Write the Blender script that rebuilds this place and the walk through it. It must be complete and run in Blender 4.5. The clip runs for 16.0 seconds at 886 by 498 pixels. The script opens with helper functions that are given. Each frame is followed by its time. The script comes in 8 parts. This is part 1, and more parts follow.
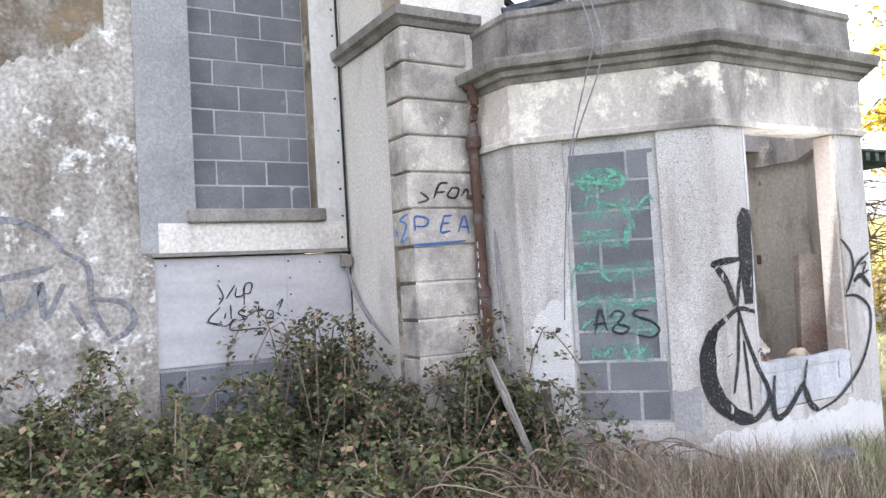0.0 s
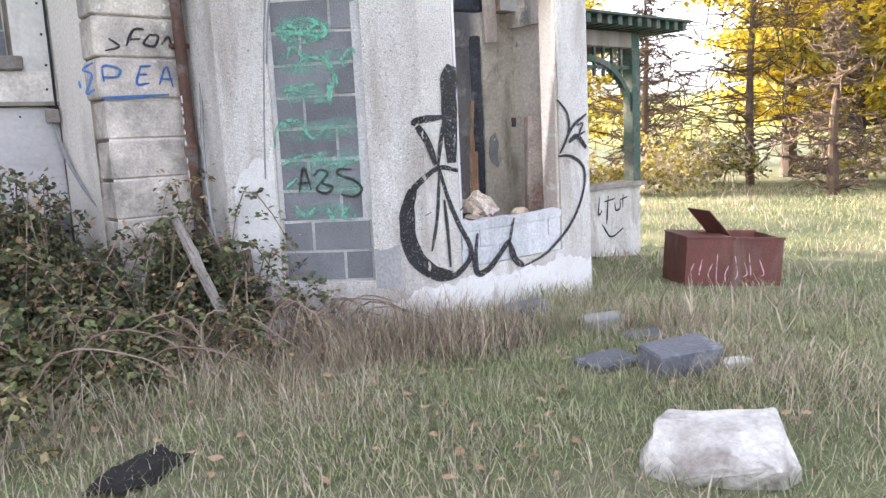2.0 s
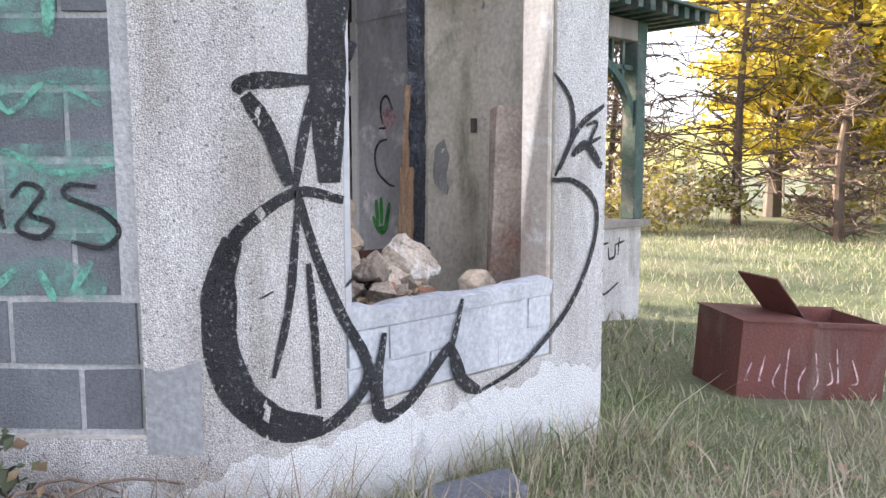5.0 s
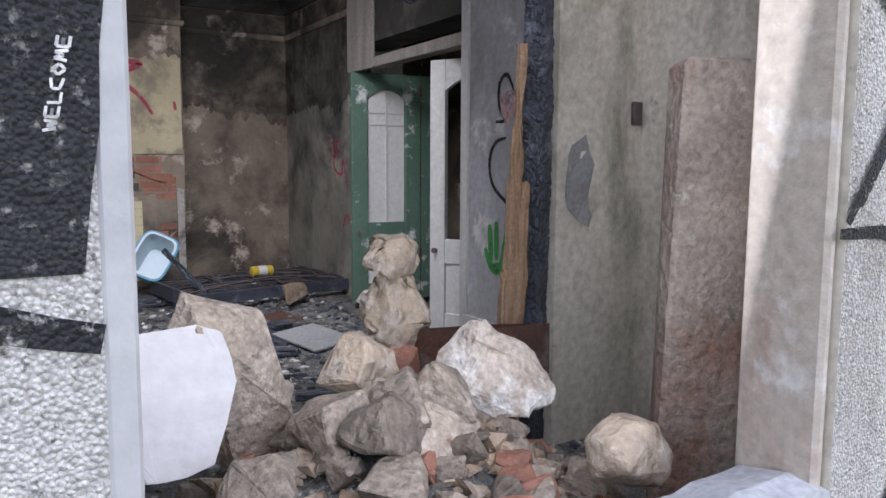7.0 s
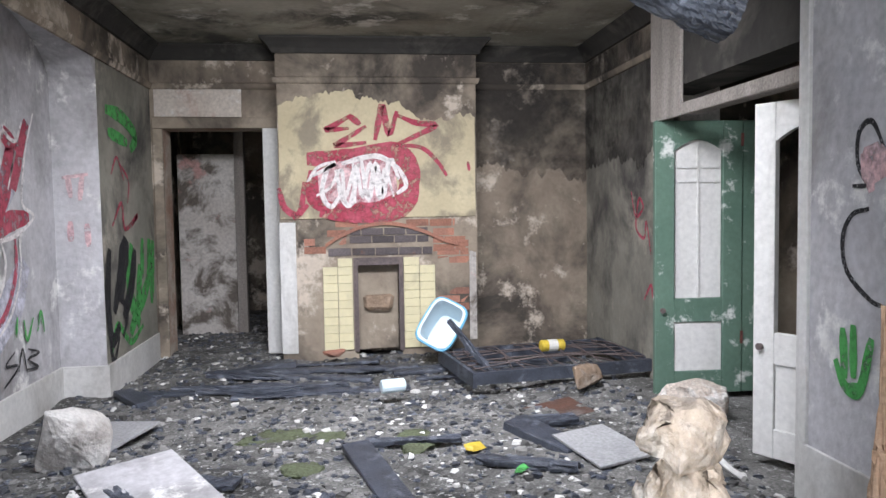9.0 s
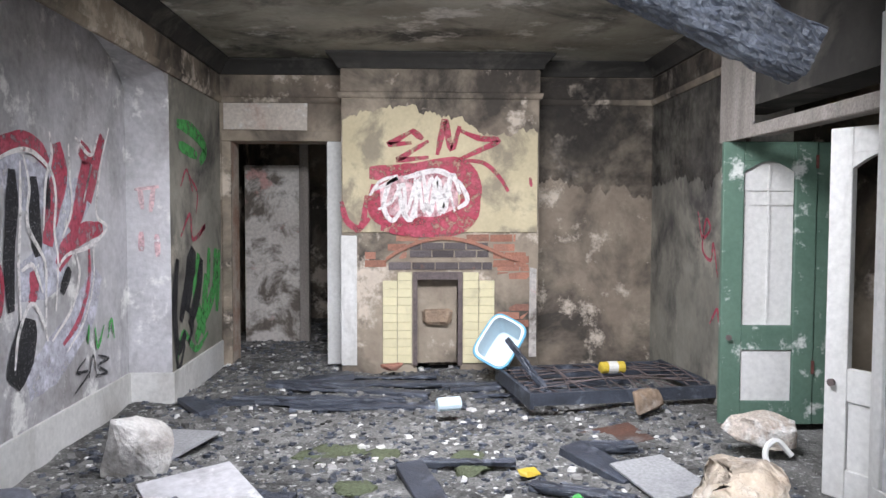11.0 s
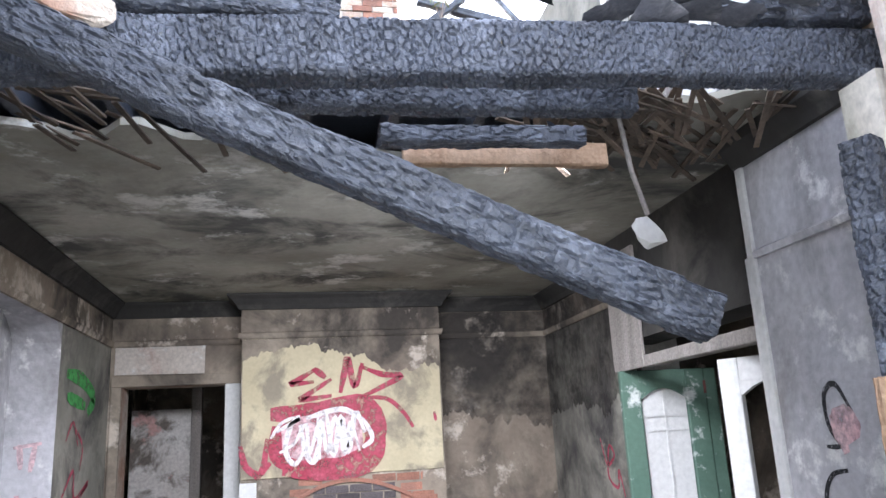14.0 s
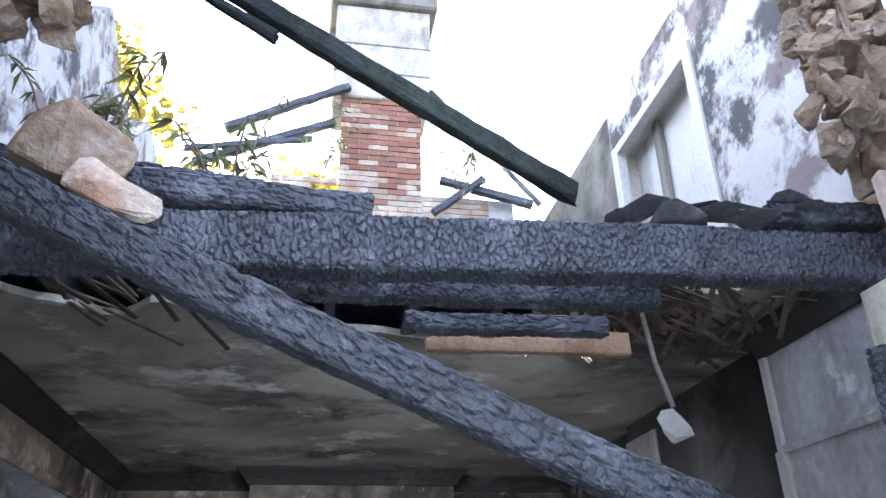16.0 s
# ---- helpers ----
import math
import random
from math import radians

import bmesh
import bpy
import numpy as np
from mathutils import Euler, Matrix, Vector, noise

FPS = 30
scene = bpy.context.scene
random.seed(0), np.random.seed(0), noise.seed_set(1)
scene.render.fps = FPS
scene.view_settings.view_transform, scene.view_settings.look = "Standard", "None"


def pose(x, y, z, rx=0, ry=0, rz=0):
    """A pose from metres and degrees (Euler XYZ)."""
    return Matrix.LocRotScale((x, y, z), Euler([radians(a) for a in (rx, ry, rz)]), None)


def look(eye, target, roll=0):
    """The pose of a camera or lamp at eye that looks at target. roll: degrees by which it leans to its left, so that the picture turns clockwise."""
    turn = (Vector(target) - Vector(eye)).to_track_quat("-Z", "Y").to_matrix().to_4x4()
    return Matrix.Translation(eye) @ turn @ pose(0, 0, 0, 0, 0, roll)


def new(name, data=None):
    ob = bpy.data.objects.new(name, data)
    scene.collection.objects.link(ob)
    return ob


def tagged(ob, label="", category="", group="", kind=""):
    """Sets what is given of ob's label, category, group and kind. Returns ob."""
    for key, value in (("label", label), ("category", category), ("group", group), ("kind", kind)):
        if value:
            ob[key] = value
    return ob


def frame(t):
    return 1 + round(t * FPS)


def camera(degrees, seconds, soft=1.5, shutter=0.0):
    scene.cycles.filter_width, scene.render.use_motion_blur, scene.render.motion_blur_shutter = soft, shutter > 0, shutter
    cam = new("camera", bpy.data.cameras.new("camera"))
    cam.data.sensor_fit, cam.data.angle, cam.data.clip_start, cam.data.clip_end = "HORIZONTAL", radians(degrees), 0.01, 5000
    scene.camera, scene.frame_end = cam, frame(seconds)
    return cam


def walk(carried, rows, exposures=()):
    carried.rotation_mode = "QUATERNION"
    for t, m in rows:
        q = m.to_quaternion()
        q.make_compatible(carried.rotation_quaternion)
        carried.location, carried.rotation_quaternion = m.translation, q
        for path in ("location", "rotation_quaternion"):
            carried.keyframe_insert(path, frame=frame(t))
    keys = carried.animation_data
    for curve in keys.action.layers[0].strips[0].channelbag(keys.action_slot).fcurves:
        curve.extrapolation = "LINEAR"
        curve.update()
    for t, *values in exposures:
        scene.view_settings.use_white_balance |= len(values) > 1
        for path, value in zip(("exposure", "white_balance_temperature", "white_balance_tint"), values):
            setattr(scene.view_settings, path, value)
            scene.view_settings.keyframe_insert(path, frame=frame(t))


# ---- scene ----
cam = camera(61.0, 16.0)
PATH = [
    (0, (0.113, -0.1, 1.556), (1.117, 1.628, 1.636), -3.3),
    (0.5, (0.39, -0.133, 1.519), (1.238, 1.671, 1.68), -4.7),
    (0.9, (0.573, -0.272, 1.473), (1.509, 1.492, 1.579), -5.7),
    (1, (0.625, -0.323, 1.468), (1.604, 1.42, 1.538), -5.4),
    (1.2, (0.729, -0.401, 1.473), (1.796, 1.291, 1.466), -5.1),
    (1.5, (0.876, -0.562, 1.438), (2.024, 1.07, 1.301), -4.0),
    (2, (1.186, -0.645, 1.416), (2.452, 0.877, 1.129), -2.9),
    (2.5, (1.592, -0.512, 1.389), (2.949, 0.93, 1.107), -1.1),
    (3, (2.012, -0.244, 1.35), (3.29, 1.281, 1.148), 0.7),
    (3.5, (2.33, 0.121, 1.31), (3.626, 1.623, 1.056), 1.2),
    (3.7, (2.478, 0.311, 1.329), (3.791, 1.796, 1.065), 0.9),
    (5.8, (3.957, 1.997, 1.271), (5.334, 3.432, 1.056), -0.2),
    (6, (4.115, 2.112, 1.244), (5.509, 3.528, 1.02), 0.2),
    (6.5, (4.519, 2.478, 1.279), (5.876, 3.927, 1.038), 0.0),
    (7, (4.809, 2.845, 1.344), (5.818, 4.557, 1.121), 0.3),
    (7.5, (4.967, 3.114, 1.4), (5.748, 4.944, 1.196), 0.6),
    (8, (5.069, 3.256, 1.427), (5.729, 5.136, 1.246), -0.8),
    (8.5, (5.203, 3.486, 1.487), (5.63, 5.434, 1.346), -0.5),
    (9, (5.239, 3.572, 1.536), (5.475, 5.555, 1.42), -0.9),
    (9.5, (5.236, 3.572, 1.562), (5.364, 5.566, 1.48), -1.1),
    (9.7, (5.231, 3.572, 1.577), (5.326, 5.569, 1.515), -0.8),
    (12, (5.29, 3.619, 1.623), (5.377, 5.609, 1.487), 0.8),
    (12.5, (5.28, 3.604, 1.624), (5.585, 5.567, 1.481), -0.1),
    (13, (5.25, 3.578, 1.625), (5.785, 5.49, 1.505), -1.0),
    (13.5, (5.175, 3.535, 1.65), (5.731, 5.45, 1.725), -2.3),
    (14, (5.101, 3.514, 1.712), (5.474, 5.419, 2.195), -3.0),
    (14.5, (5.078, 3.489, 1.764), (5.32, 5.328, 2.511), -2.4),
    (15, (5.074, 3.477, 1.777), (5.307, 5.279, 2.611), -2.0),
    (15.5, (5.064, 3.479, 1.796), (5.357, 5.257, 2.665), -1.7),
    (16, (5.069, 3.477, 1.789), (5.389, 5.238, 2.681), -1.3),
]
EXPOSURES = [(0, 3.08, 6350, 18), (3.7, 3.05, 6300, 18), (6.0, 2.85, 6150, 18), (7.0, 2.85, 6150, 18), (7.5, 3.25, 6200, 16), (8.5, 3.75, 6200, 15), (9.5, 3.92, 6200, 14), (13.2, 3.97, 6200, 14), (14.0, 4.15, 5900, 15), (14.6, 4.0, 5550, 15), (15.2, 3.85, 5500, 15), (16, 3.5, 5500, 15)]
walk(cam, [(t, look(eye, target, roll)) for t, eye, target, roll in PATH], EXPOSURES)

# ---- world and sun ----
SUN_ELEV, SUN_AZ = radians(11.5), radians(-20)   # azimuth from +y, towards -x when negative
world = bpy.data.worlds.new("world")
scene.world = world
world.use_nodes = True
wn = world.node_tree.nodes
sky = wn.new("ShaderNodeTexSky")
sky.sky_type = 'NISHITA'
sky.sun_disc = False
sky.sun_elevation, sky.sun_rotation = SUN_ELEV, SUN_AZ
sky.dust_density, sky.air_density = 3.0, 0.7
hsv = wn.new("ShaderNodeHueSaturation")
hsv.inputs["Saturation"].default_value = 0.35
wn["Background"].inputs["Strength"].default_value = 0.15
world.node_tree.links.new(sky.outputs[0], hsv.inputs["Color"])
world.node_tree.links.new(hsv.outputs[0], wn["Background"].inputs["Color"])
sun_dir = Vector((math.sin(SUN_AZ) * math.cos(SUN_ELEV), math.cos(SUN_AZ) * math.cos(SUN_ELEV), math.sin(SUN_ELEV)))
sun_data = bpy.data.lights.new("sun", "SUN")
sun_data.energy, sun_data.angle, sun_data.color = 2.5, radians(0.6), (1.0, 0.86, 0.62)
sun = new("sun", sun_data)
sun.matrix_world = look(sun_dir * 60, (0, 0, 0))

# daylight that comes in by the bay window's opening
window_light = bpy.data.lights.new("window_daylight", "AREA")
window_light.shape, window_light.size, window_light.size_y, window_light.energy = 'RECTANGLE', 1.0, 1.6, 2.0
window_light.color = (0.95, 0.98, 1.0)
window_lamp = new("window_daylight", window_light)
window_lamp.matrix_world = look((5.47, 3.6, 1.75), (5.3, 8.6, 2.6))
# and by the lost roof of the bay
roof_light = bpy.data.lights.new("roof_daylight", "AREA")
roof_light.shape, roof_light.size, roof_light.size_y, roof_light.energy = 'RECTANGLE', 1.5, 0.7, 0.7
roof_light.color = (0.95, 0.98, 1.0)
roof_lamp = new("roof_daylight", roof_light)
roof_lamp.matrix_world = look((5.45, 4.35, 3.3), (5.6, 10.0, 0.0))
roof_light.spread = radians(110)
# and by the hole burnt in the room's ceiling
hole_light = bpy.data.lights.new("ceiling_hole_daylight", "AREA")
hole_light.shape, hole_light.size, hole_light.size_y, hole_light.energy = 'RECTANGLE', 1.9, 0.3, 8.5
hole_light.color = (0.97, 0.98, 1.0)
hole_lamp = new("ceiling_hole_daylight", hole_light)
hole_lamp.matrix_world = look((5.45, 6.85, 2.95), (5.75, 9.6, 0.0))
hole_light.spread = radians(125)


# ---- materials ----
def surface(name, colours, rough=0.9, scale=1.5, stain=None, stain_scale=0.6, stain_at=0.55, stain_soft=0.12,
            grain=40.0, grain_mix=0.25, bump=0.35, bump_scale=60.0, pebble=0.0, pebble_scale=55.0,
            streak=1.0, metal=0.0, island=0.0, spots=None, spot_scale=4.0, spot_at=0.62, spec=0.3, random_ob=0.0):
    """A weathered surface: two colours in broad patches, fine grain, a stain of its own colour, spots, and relief."""
    m = bpy.data.materials.new(name)
    m.use_nodes = True
    nt = m.node_tree
    n, l = nt.nodes, nt.links
    b = n["Principled BSDF"]
    b.inputs["Roughness"].default_value, b.inputs["Metallic"].default_value = rough, metal
    b.inputs["Specular IOR Level"].default_value = spec
    tc = n.new("ShaderNodeTexCoord")
    mp = n.new("ShaderNodeMapping")
    mp.inputs["Scale"].default_value = (1, 1, streak)
    l.new(tc.outputs["Object"], mp.inputs["Vector"])

    def noise_at(s, detail=6, vec=mp.outputs[0], dist=0.0, rg=0.55):
        t = n.new("ShaderNodeTexNoise")
        t.inputs["Scale"].default_value, t.inputs["Detail"].default_value = s, detail
        t.inputs["Roughness"].default_value, t.inputs["Distortion"].default_value = rg, dist
        l.new(vec, t.inputs["Vector"])
        return t.outputs["Fac"]

    def step(v, at, soft):
        r = n.new("ShaderNodeMapRange")
        r.inputs["From Min"].default_value, r.inputs["From Max"].default_value = at - soft, at + soft
        l.new(v, r.inputs["Value"])
        return r.outputs[0]

    def mix(f, a, c, mode='MIX'):
        x = n.new("ShaderNodeMix")
        x.data_type, x.blend_type = 'RGBA', mode
        for key, val in ((0, f), (6, a), (7, c)):
            if hasattr(val, "is_output"):
                l.new(val, x.inputs[key])
            else:
                x.inputs[key].default_value = val if key == 0 else (*val, 1)
        return x.outputs[2]

    col = mix(step(noise_at(scale, 8), 0.5, 0.18), colours[0], colours[1])
    if stain:
        col = mix(step(noise_at(stain_scale, 9, dist=0.4, rg=0.65), stain_at, stain_soft), col, stain)
    if spots:
        col = mix(step(noise_at(spot_scale, 7, tc.outputs["Object"], rg=0.7), spot_at, 0.04), col, spots)
    g = n.new("ShaderNodeMapRange")
    g.inputs["To Min"].default_value, g.inputs["To Max"].default_value = 1 - grain_mix * 1.2, 1 + grain_mix * 0.6
    g.inputs["From Min"].default_value, g.inputs["From Max"].default_value = 0.25, 0.75
    l.new(noise_at(grain, 5, tc.outputs["Object"]), g.inputs["Value"])
    gm = n.new("ShaderNodeVectorMath")
    gm.operation = 'SCALE'
    l.new(col, gm.inputs[0])
    l.new(g.outputs[0], gm.inputs["Scale"])
    out = gm.outputs[0]
    if island or random_ob:
        src = n.new("ShaderNodeObjectInfo").outputs["Random"] if random_ob else n.new("ShaderNodeNewGeometry").outputs["Random Per Island"]
        k = island or random_ob
        r = n.new("ShaderNodeMapRange")
        r.inputs["To Min"].default_value, r.inputs["To Max"].default_value = 1 - k, 1 + k
        l.new(src, r.inputs["Value"])
        s2 = n.new("ShaderNodeVectorMath")
        s2.operation = 'SCALE'
        l.new(out, s2.inputs[0])
        l.new(r.outputs[0], s2.inputs["Scale"])
        out = s2.outputs[0]
    height = noise_at(bump_scale, 4, tc.outputs["Object"])
    if pebble:
        v = n.new("ShaderNodeTexVoronoi")
        v.inputs["Scale"].default_value = pebble_scale
        l.new(tc.outputs["Object"], v.inputs["Vector"])
        # shading between the pebbles put into the colour: pale hearts, dark creases
        pr = n.new("ShaderNodeMapRange")
        pr.inputs["From Min"].default_value, pr.inputs["From Max"].default_value = 0.15, 0.75
        pr.inputs["To Min"].default_value, pr.inputs["To Max"].default_value = 1.12, 1 - pebble
        l.new(v.outputs["Distance"], pr.inputs["Value"])
        s3 = n.new("ShaderNodeVectorMath")
        s3.operation = 'SCALE'
        l.new(out, s3.inputs[0])
        l.new(pr.outputs[0], s3.inputs["Scale"])
        out = s3.outputs[0]
        ad = n.new("ShaderNodeMath")
        ad.operation = 'MULTIPLY_ADD'
        l.new(v.outputs["Distance"], ad.inputs[0])
        ad.inputs[1].default_value = -1.3
        l.new(height, ad.inputs[2])
        height = ad.outputs[0]
    l.new(out, b.inputs["Base Color"])
    bp = n.new("ShaderNodeBump")
    bp.inputs["Strength"].default_value, bp.inputs["Distance"].default_value = bump, 0.02
    l.new(height, bp.inputs["Height"])
    l.new(bp.outputs[0], b.inputs["Normal"])
    return m


def glassy(name):
    m = bpy.data.materials.new(name)
    m.use_nodes = True
    b = m.node_tree.nodes["Principled BSDF"]
    b.inputs["Base Color"].default_value = (0.8, 0.85, 0.85, 1)
    b.inputs["Roughness"].default_value, b.inputs["Transmission Weight"].default_value = 0.05, 1.0
    return m


def leafy(name, a, c, island=0.45, trans=0.35):
    m = surface(name, (a, c), rough=0.6, scale=3.0, grain=15, grain_mix=0.2, bump=0.1, island=island, spec=0.25)
    nt = m.node_tree
    b = nt.nodes["Principled BSDF"]
    tr = nt.nodes.new("ShaderNodeBsdfTranslucent")
    mx = nt.nodes.new("ShaderNodeMixShader")
    mx.inputs[0].default_value = trans
    nt.links.new(b.inputs["Base Color"].links[0].from_socket, tr.inputs["Color"])
    nt.links.new(b.outputs[0], mx.inputs[1])
    nt.links.new(tr.outputs[0], mx.inputs[2])
    nt.links.new(mx.outputs[0], nt.nodes["Material Output"].inputs["Surface"])
    return m


M_ROUGHCAST = surface("roughcast", ((0.95, 0.92, 0.88), (0.74, 0.7, 0.66)), scale=2.6, stain=(0.56, 0.51, 0.46), stain_scale=3.2, stain_at=0.58,
                      stain_soft=0.1, streak=0.3, grain=120, grain_mix=0.4, bump=0.6, bump_scale=170, pebble=0.2, pebble_scale=175, spots=(0.22, 0.2, 0.185), spot_scale=48, spot_at=0.63)
M_LIMEWASH = surface("limewashed_roughcast", ((0.98, 0.97, 0.95), (0.9, 0.88, 0.86)), scale=3.0, stain=(0.5, 0.47, 0.44), stain_scale=4.5, stain_at=0.66,
                     stain_soft=0.06, grain=120, grain_mix=0.25, bump=0.6, bump_scale=170, pebble=0.12, pebble_scale=175, spots=(0.34, 0.31, 0.29), spot_scale=48, spot_at=0.69)
M_RENDER = surface("old_render", ((0.74, 0.68, 0.6), (0.5, 0.46, 0.42)), scale=2.2, stain=(0.26, 0.24, 0.22), stain_scale=1.8, stain_at=0.56, stain_soft=0.1,
                   grain=45, grain_mix=0.2, bump=0.5, bump_scale=35, spots=(0.86, 0.8, 0.7), spot_scale=3.5, spot_at=0.58, streak=0.4)
M_CORNICE = surface("mossy_cement", ((0.4, 0.37, 0.34), (0.27, 0.25, 0.23)), scale=2.5, stain=(0.12, 0.11, 0.1), stain_scale=2.2, stain_at=0.54,
                    grain=50, bump=0.5, bump_scale=40, streak=0.6)
M_QUOIN = surface("quoin_cement", ((0.66, 0.6, 0.53), (0.46, 0.42, 0.38)), scale=4.0, stain=(0.25, 0.23, 0.21), stain_scale=3.2, stain_at=0.56, spots=(0.76, 0.71, 0.65), spot_scale=7, spot_at=0.63,
                  grain=60, bump=0.35, bump_scale=50, random_ob=0.12)
M_MAIN = surface("mouldy_paint", ((0.7, 0.68, 0.65), (0.44, 0.4, 0.35)), scale=2.0, stain=(0.22, 0.19, 0.16), stain_scale=2.2, stain_at=0.5,
                 stain_soft=0.14, grain=30, grain_mix=0.45, bump=0.5, bump_scale=30, spots=(0.78, 0.77, 0.74), spot_scale=6.0, spot_at=0.6, streak=0.45)
M_CREAM = surface("cream_paint", ((0.78, 0.74, 0.68), (0.66, 0.62, 0.57)), scale=1.8, stain=(0.4, 0.37, 0.34), stain_scale=1.8, stain_at=0.66,
                  grain=40, bump=0.25, bump_scale=25, streak=0.4)
M_CEMENT = surface("grey_cement", ((0.36, 0.36, 0.36), (0.27, 0.27, 0.275)), scale=1.5, stain=(0.5, 0.49, 0.48), stain_scale=1.2, stain_at=0.64,
                   grain=50, bump=0.3, bump_scale=40)
M_BLOCK = surface("concrete_block", ((0.23, 0.235, 0.25), (0.17, 0.175, 0.19)), scale=4, grain=90, grain_mix=0.25, bump=0.5, bump_scale=120, random_ob=0.18,
                  spots=(0.34, 0.34, 0.35), spot_scale=6, spot_at=0.68)
M_MORTAR = surface("mortar", ((0.6, 0.59, 0.58), (0.4, 0.4, 0.4)), scale=5, grain=60, bump=0.6, bump_scale=60)
M_SILVER = surface("silver_painted_blocks", ((0.6, 0.61, 0.63), (0.4, 0.41, 0.43)), scale=3, stain=(0.7, 0.71, 0.73), stain_scale=2.5, stain_at=0.6, rough=0.6,
                   grain=50, bump=0.4, bump_scale=30, streak=0.25)
M_PLY = surface("weathered_board", ((0.55, 0.54, 0.54), (0.45, 0.44, 0.45)), scale=1.5, grain=30, grain_mix=0.1, bump=0.25, bump_scale=20, streak=6.0, rough=0.75)
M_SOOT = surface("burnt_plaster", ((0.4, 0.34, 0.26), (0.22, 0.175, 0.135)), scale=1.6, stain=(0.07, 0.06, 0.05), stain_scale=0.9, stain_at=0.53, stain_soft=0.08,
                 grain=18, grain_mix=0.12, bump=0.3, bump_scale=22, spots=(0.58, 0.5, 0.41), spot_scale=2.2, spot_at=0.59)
M_SOOTGREY = surface("smoked_plaster", ((0.38, 0.36, 0.3), (0.2, 0.19, 0.16)), scale=1.4, stain=(0.08, 0.075, 0.07), stain_scale=1.0, stain_at=0.56, stain_soft=0.08,
                     grain_mix=0.1, grain=18, bump=0.3, bump_scale=20, spots=(0.42, 0.38, 0.31), spot_scale=1.3, spot_at=0.66)
M_CEIL = surface("smoked_ceiling", ((0.46, 0.44, 0.37), (0.25, 0.235, 0.19)), scale=1.5, stain=(0.1, 0.098, 0.088), stain_scale=1.1, stain_at=0.55, stain_soft=0.06,
                 grain_mix=0.1, grain=20, bump=0.35, bump_scale=14, spots=(0.66, 0.64, 0.58), spot_scale=1.6, spot_at=0.6)
M_YELLOW = surface("yellowed_plaster", ((0.62, 0.54, 0.36), (0.5, 0.43, 0.28)), scale=2.2, stain=(0.3, 0.26, 0.19), stain_scale=1.7, stain_at=0.55, stain_soft=0.05,
                   grain_mix=0.08, grain=30, bump=0.2, bump_scale=25)
M_PEEL = surface("peeling_whitewash", ((0.66, 0.65, 0.64), (0.54, 0.53, 0.52)), scale=1.2, stain=(0.26, 0.22, 0.215), stain_scale=1.6, stain_at=0.54, stain_soft=0.03,
                 grain=20, grain_mix=0.06, bump=0.3, bump_scale=15, spots=(0.11, 0.11, 0.11), spot_scale=2.4, spot_at=0.54)
M_WHITEPAINT = surface("old_white_paint", ((0.72, 0.71, 0.68), (0.58, 0.57, 0.54)), scale=2, stain=(0.3, 0.28, 0.25), stain_scale=1.6, stain_at=0.66,
                       grain=30, grain_mix=0.12, bump=0.2, bump_scale=25, streak=0.4, rough=0.6)
M_GREYWALL = surface("grey_painted_plaster", ((0.6, 0.59, 0.6), (0.44, 0.43, 0.44)), scale=2.0, stain=(0.3, 0.285, 0.28), stain_scale=1.8, stain_at=0.57, stain_soft=0.1, streak=0.55,
                     grain=22, grain_mix=0.18, bump=0.3, bump_scale=25, spots=(0.78, 0.77, 0.74), spot_scale=3.0, spot_at=0.6)
M_PIER = surface("bare_pier_plaster", ((0.76, 0.71, 0.62), (0.58, 0.54, 0.46)), scale=2.4, stain=(0.36, 0.34, 0.27), stain_scale=1.8, stain_at=0.6, stain_soft=0.06,
                 grain=30, bump=0.4, bump_scale=18, spots=(0.3, 0.27, 0.24), spot_scale=5, spot_at=0.66, streak=0.5)
M_BRICK = surface("red_brick", ((0.4, 0.19, 0.13), (0.3, 0.15, 0.11)), scale=6, stain=(0.2, 0.13, 0.1), stain_scale=3, stain_at=0.6, grain=60, bump=0.5, bump_scale=70, random_ob=0.25)
M_LIMEBRICK = surface("limewashed_brick", ((0.62, 0.55, 0.46), (0.46, 0.33, 0.25)), scale=5, stain=(0.4, 0.2, 0.13), stain_scale=2.5, stain_at=0.58, grain=50, bump=0.5, bump_scale=60, random_ob=0.2)
M_SOOTBRICK = surface("sooty_brick", ((0.14, 0.12, 0.12), (0.1, 0.085, 0.085)), scale=5, grain=60, bump=0.5, bump_scale=70, random_ob=0.3, spots=(0.25, 0.13, 0.09), spot_scale=3, spot_at=0.62)
M_STONE = surface("broken_stone", ((0.4, 0.29, 0.2), (0.22, 0.16, 0.115)), scale=6, stain=(0.56, 0.5, 0.42), stain_scale=5, stain_at=0.62, grain=40, bump=0.9, bump_scale=28, island=0.25, random_ob=0.0)
M_RUBBLE = surface("rubble_stone", ((0.34, 0.28, 0.22), (0.2, 0.17, 0.145)), scale=7, stain=(0.5, 0.43, 0.36), stain_scale=8, stain_at=0.6, grain=60, grain_mix=0.4, bump=1.0, bump_scale=34, random_ob=0.4,
                   spots=(0.36, 0.16, 0.11), spot_scale=6, spot_at=0.67)
M_PALEBLOCK = surface("whitewashed_block", ((0.66, 0.58, 0.5), (0.46, 0.38, 0.31)), scale=6, stain=(0.8, 0.77, 0.72), stain_scale=5, stain_at=0.54, stain_soft=0.05, grain=60, grain_mix=0.35, bump=1.0, bump_scale=30, spots=(0.48, 0.2, 0.13), spot_scale=7, spot_at=0.66)
M_LATH = surface("smoky_lath", ((0.2, 0.15, 0.11), (0.09, 0.075, 0.06)), scale=8, grain=60, bump=0.4, bump_scale=40, island=0.6)
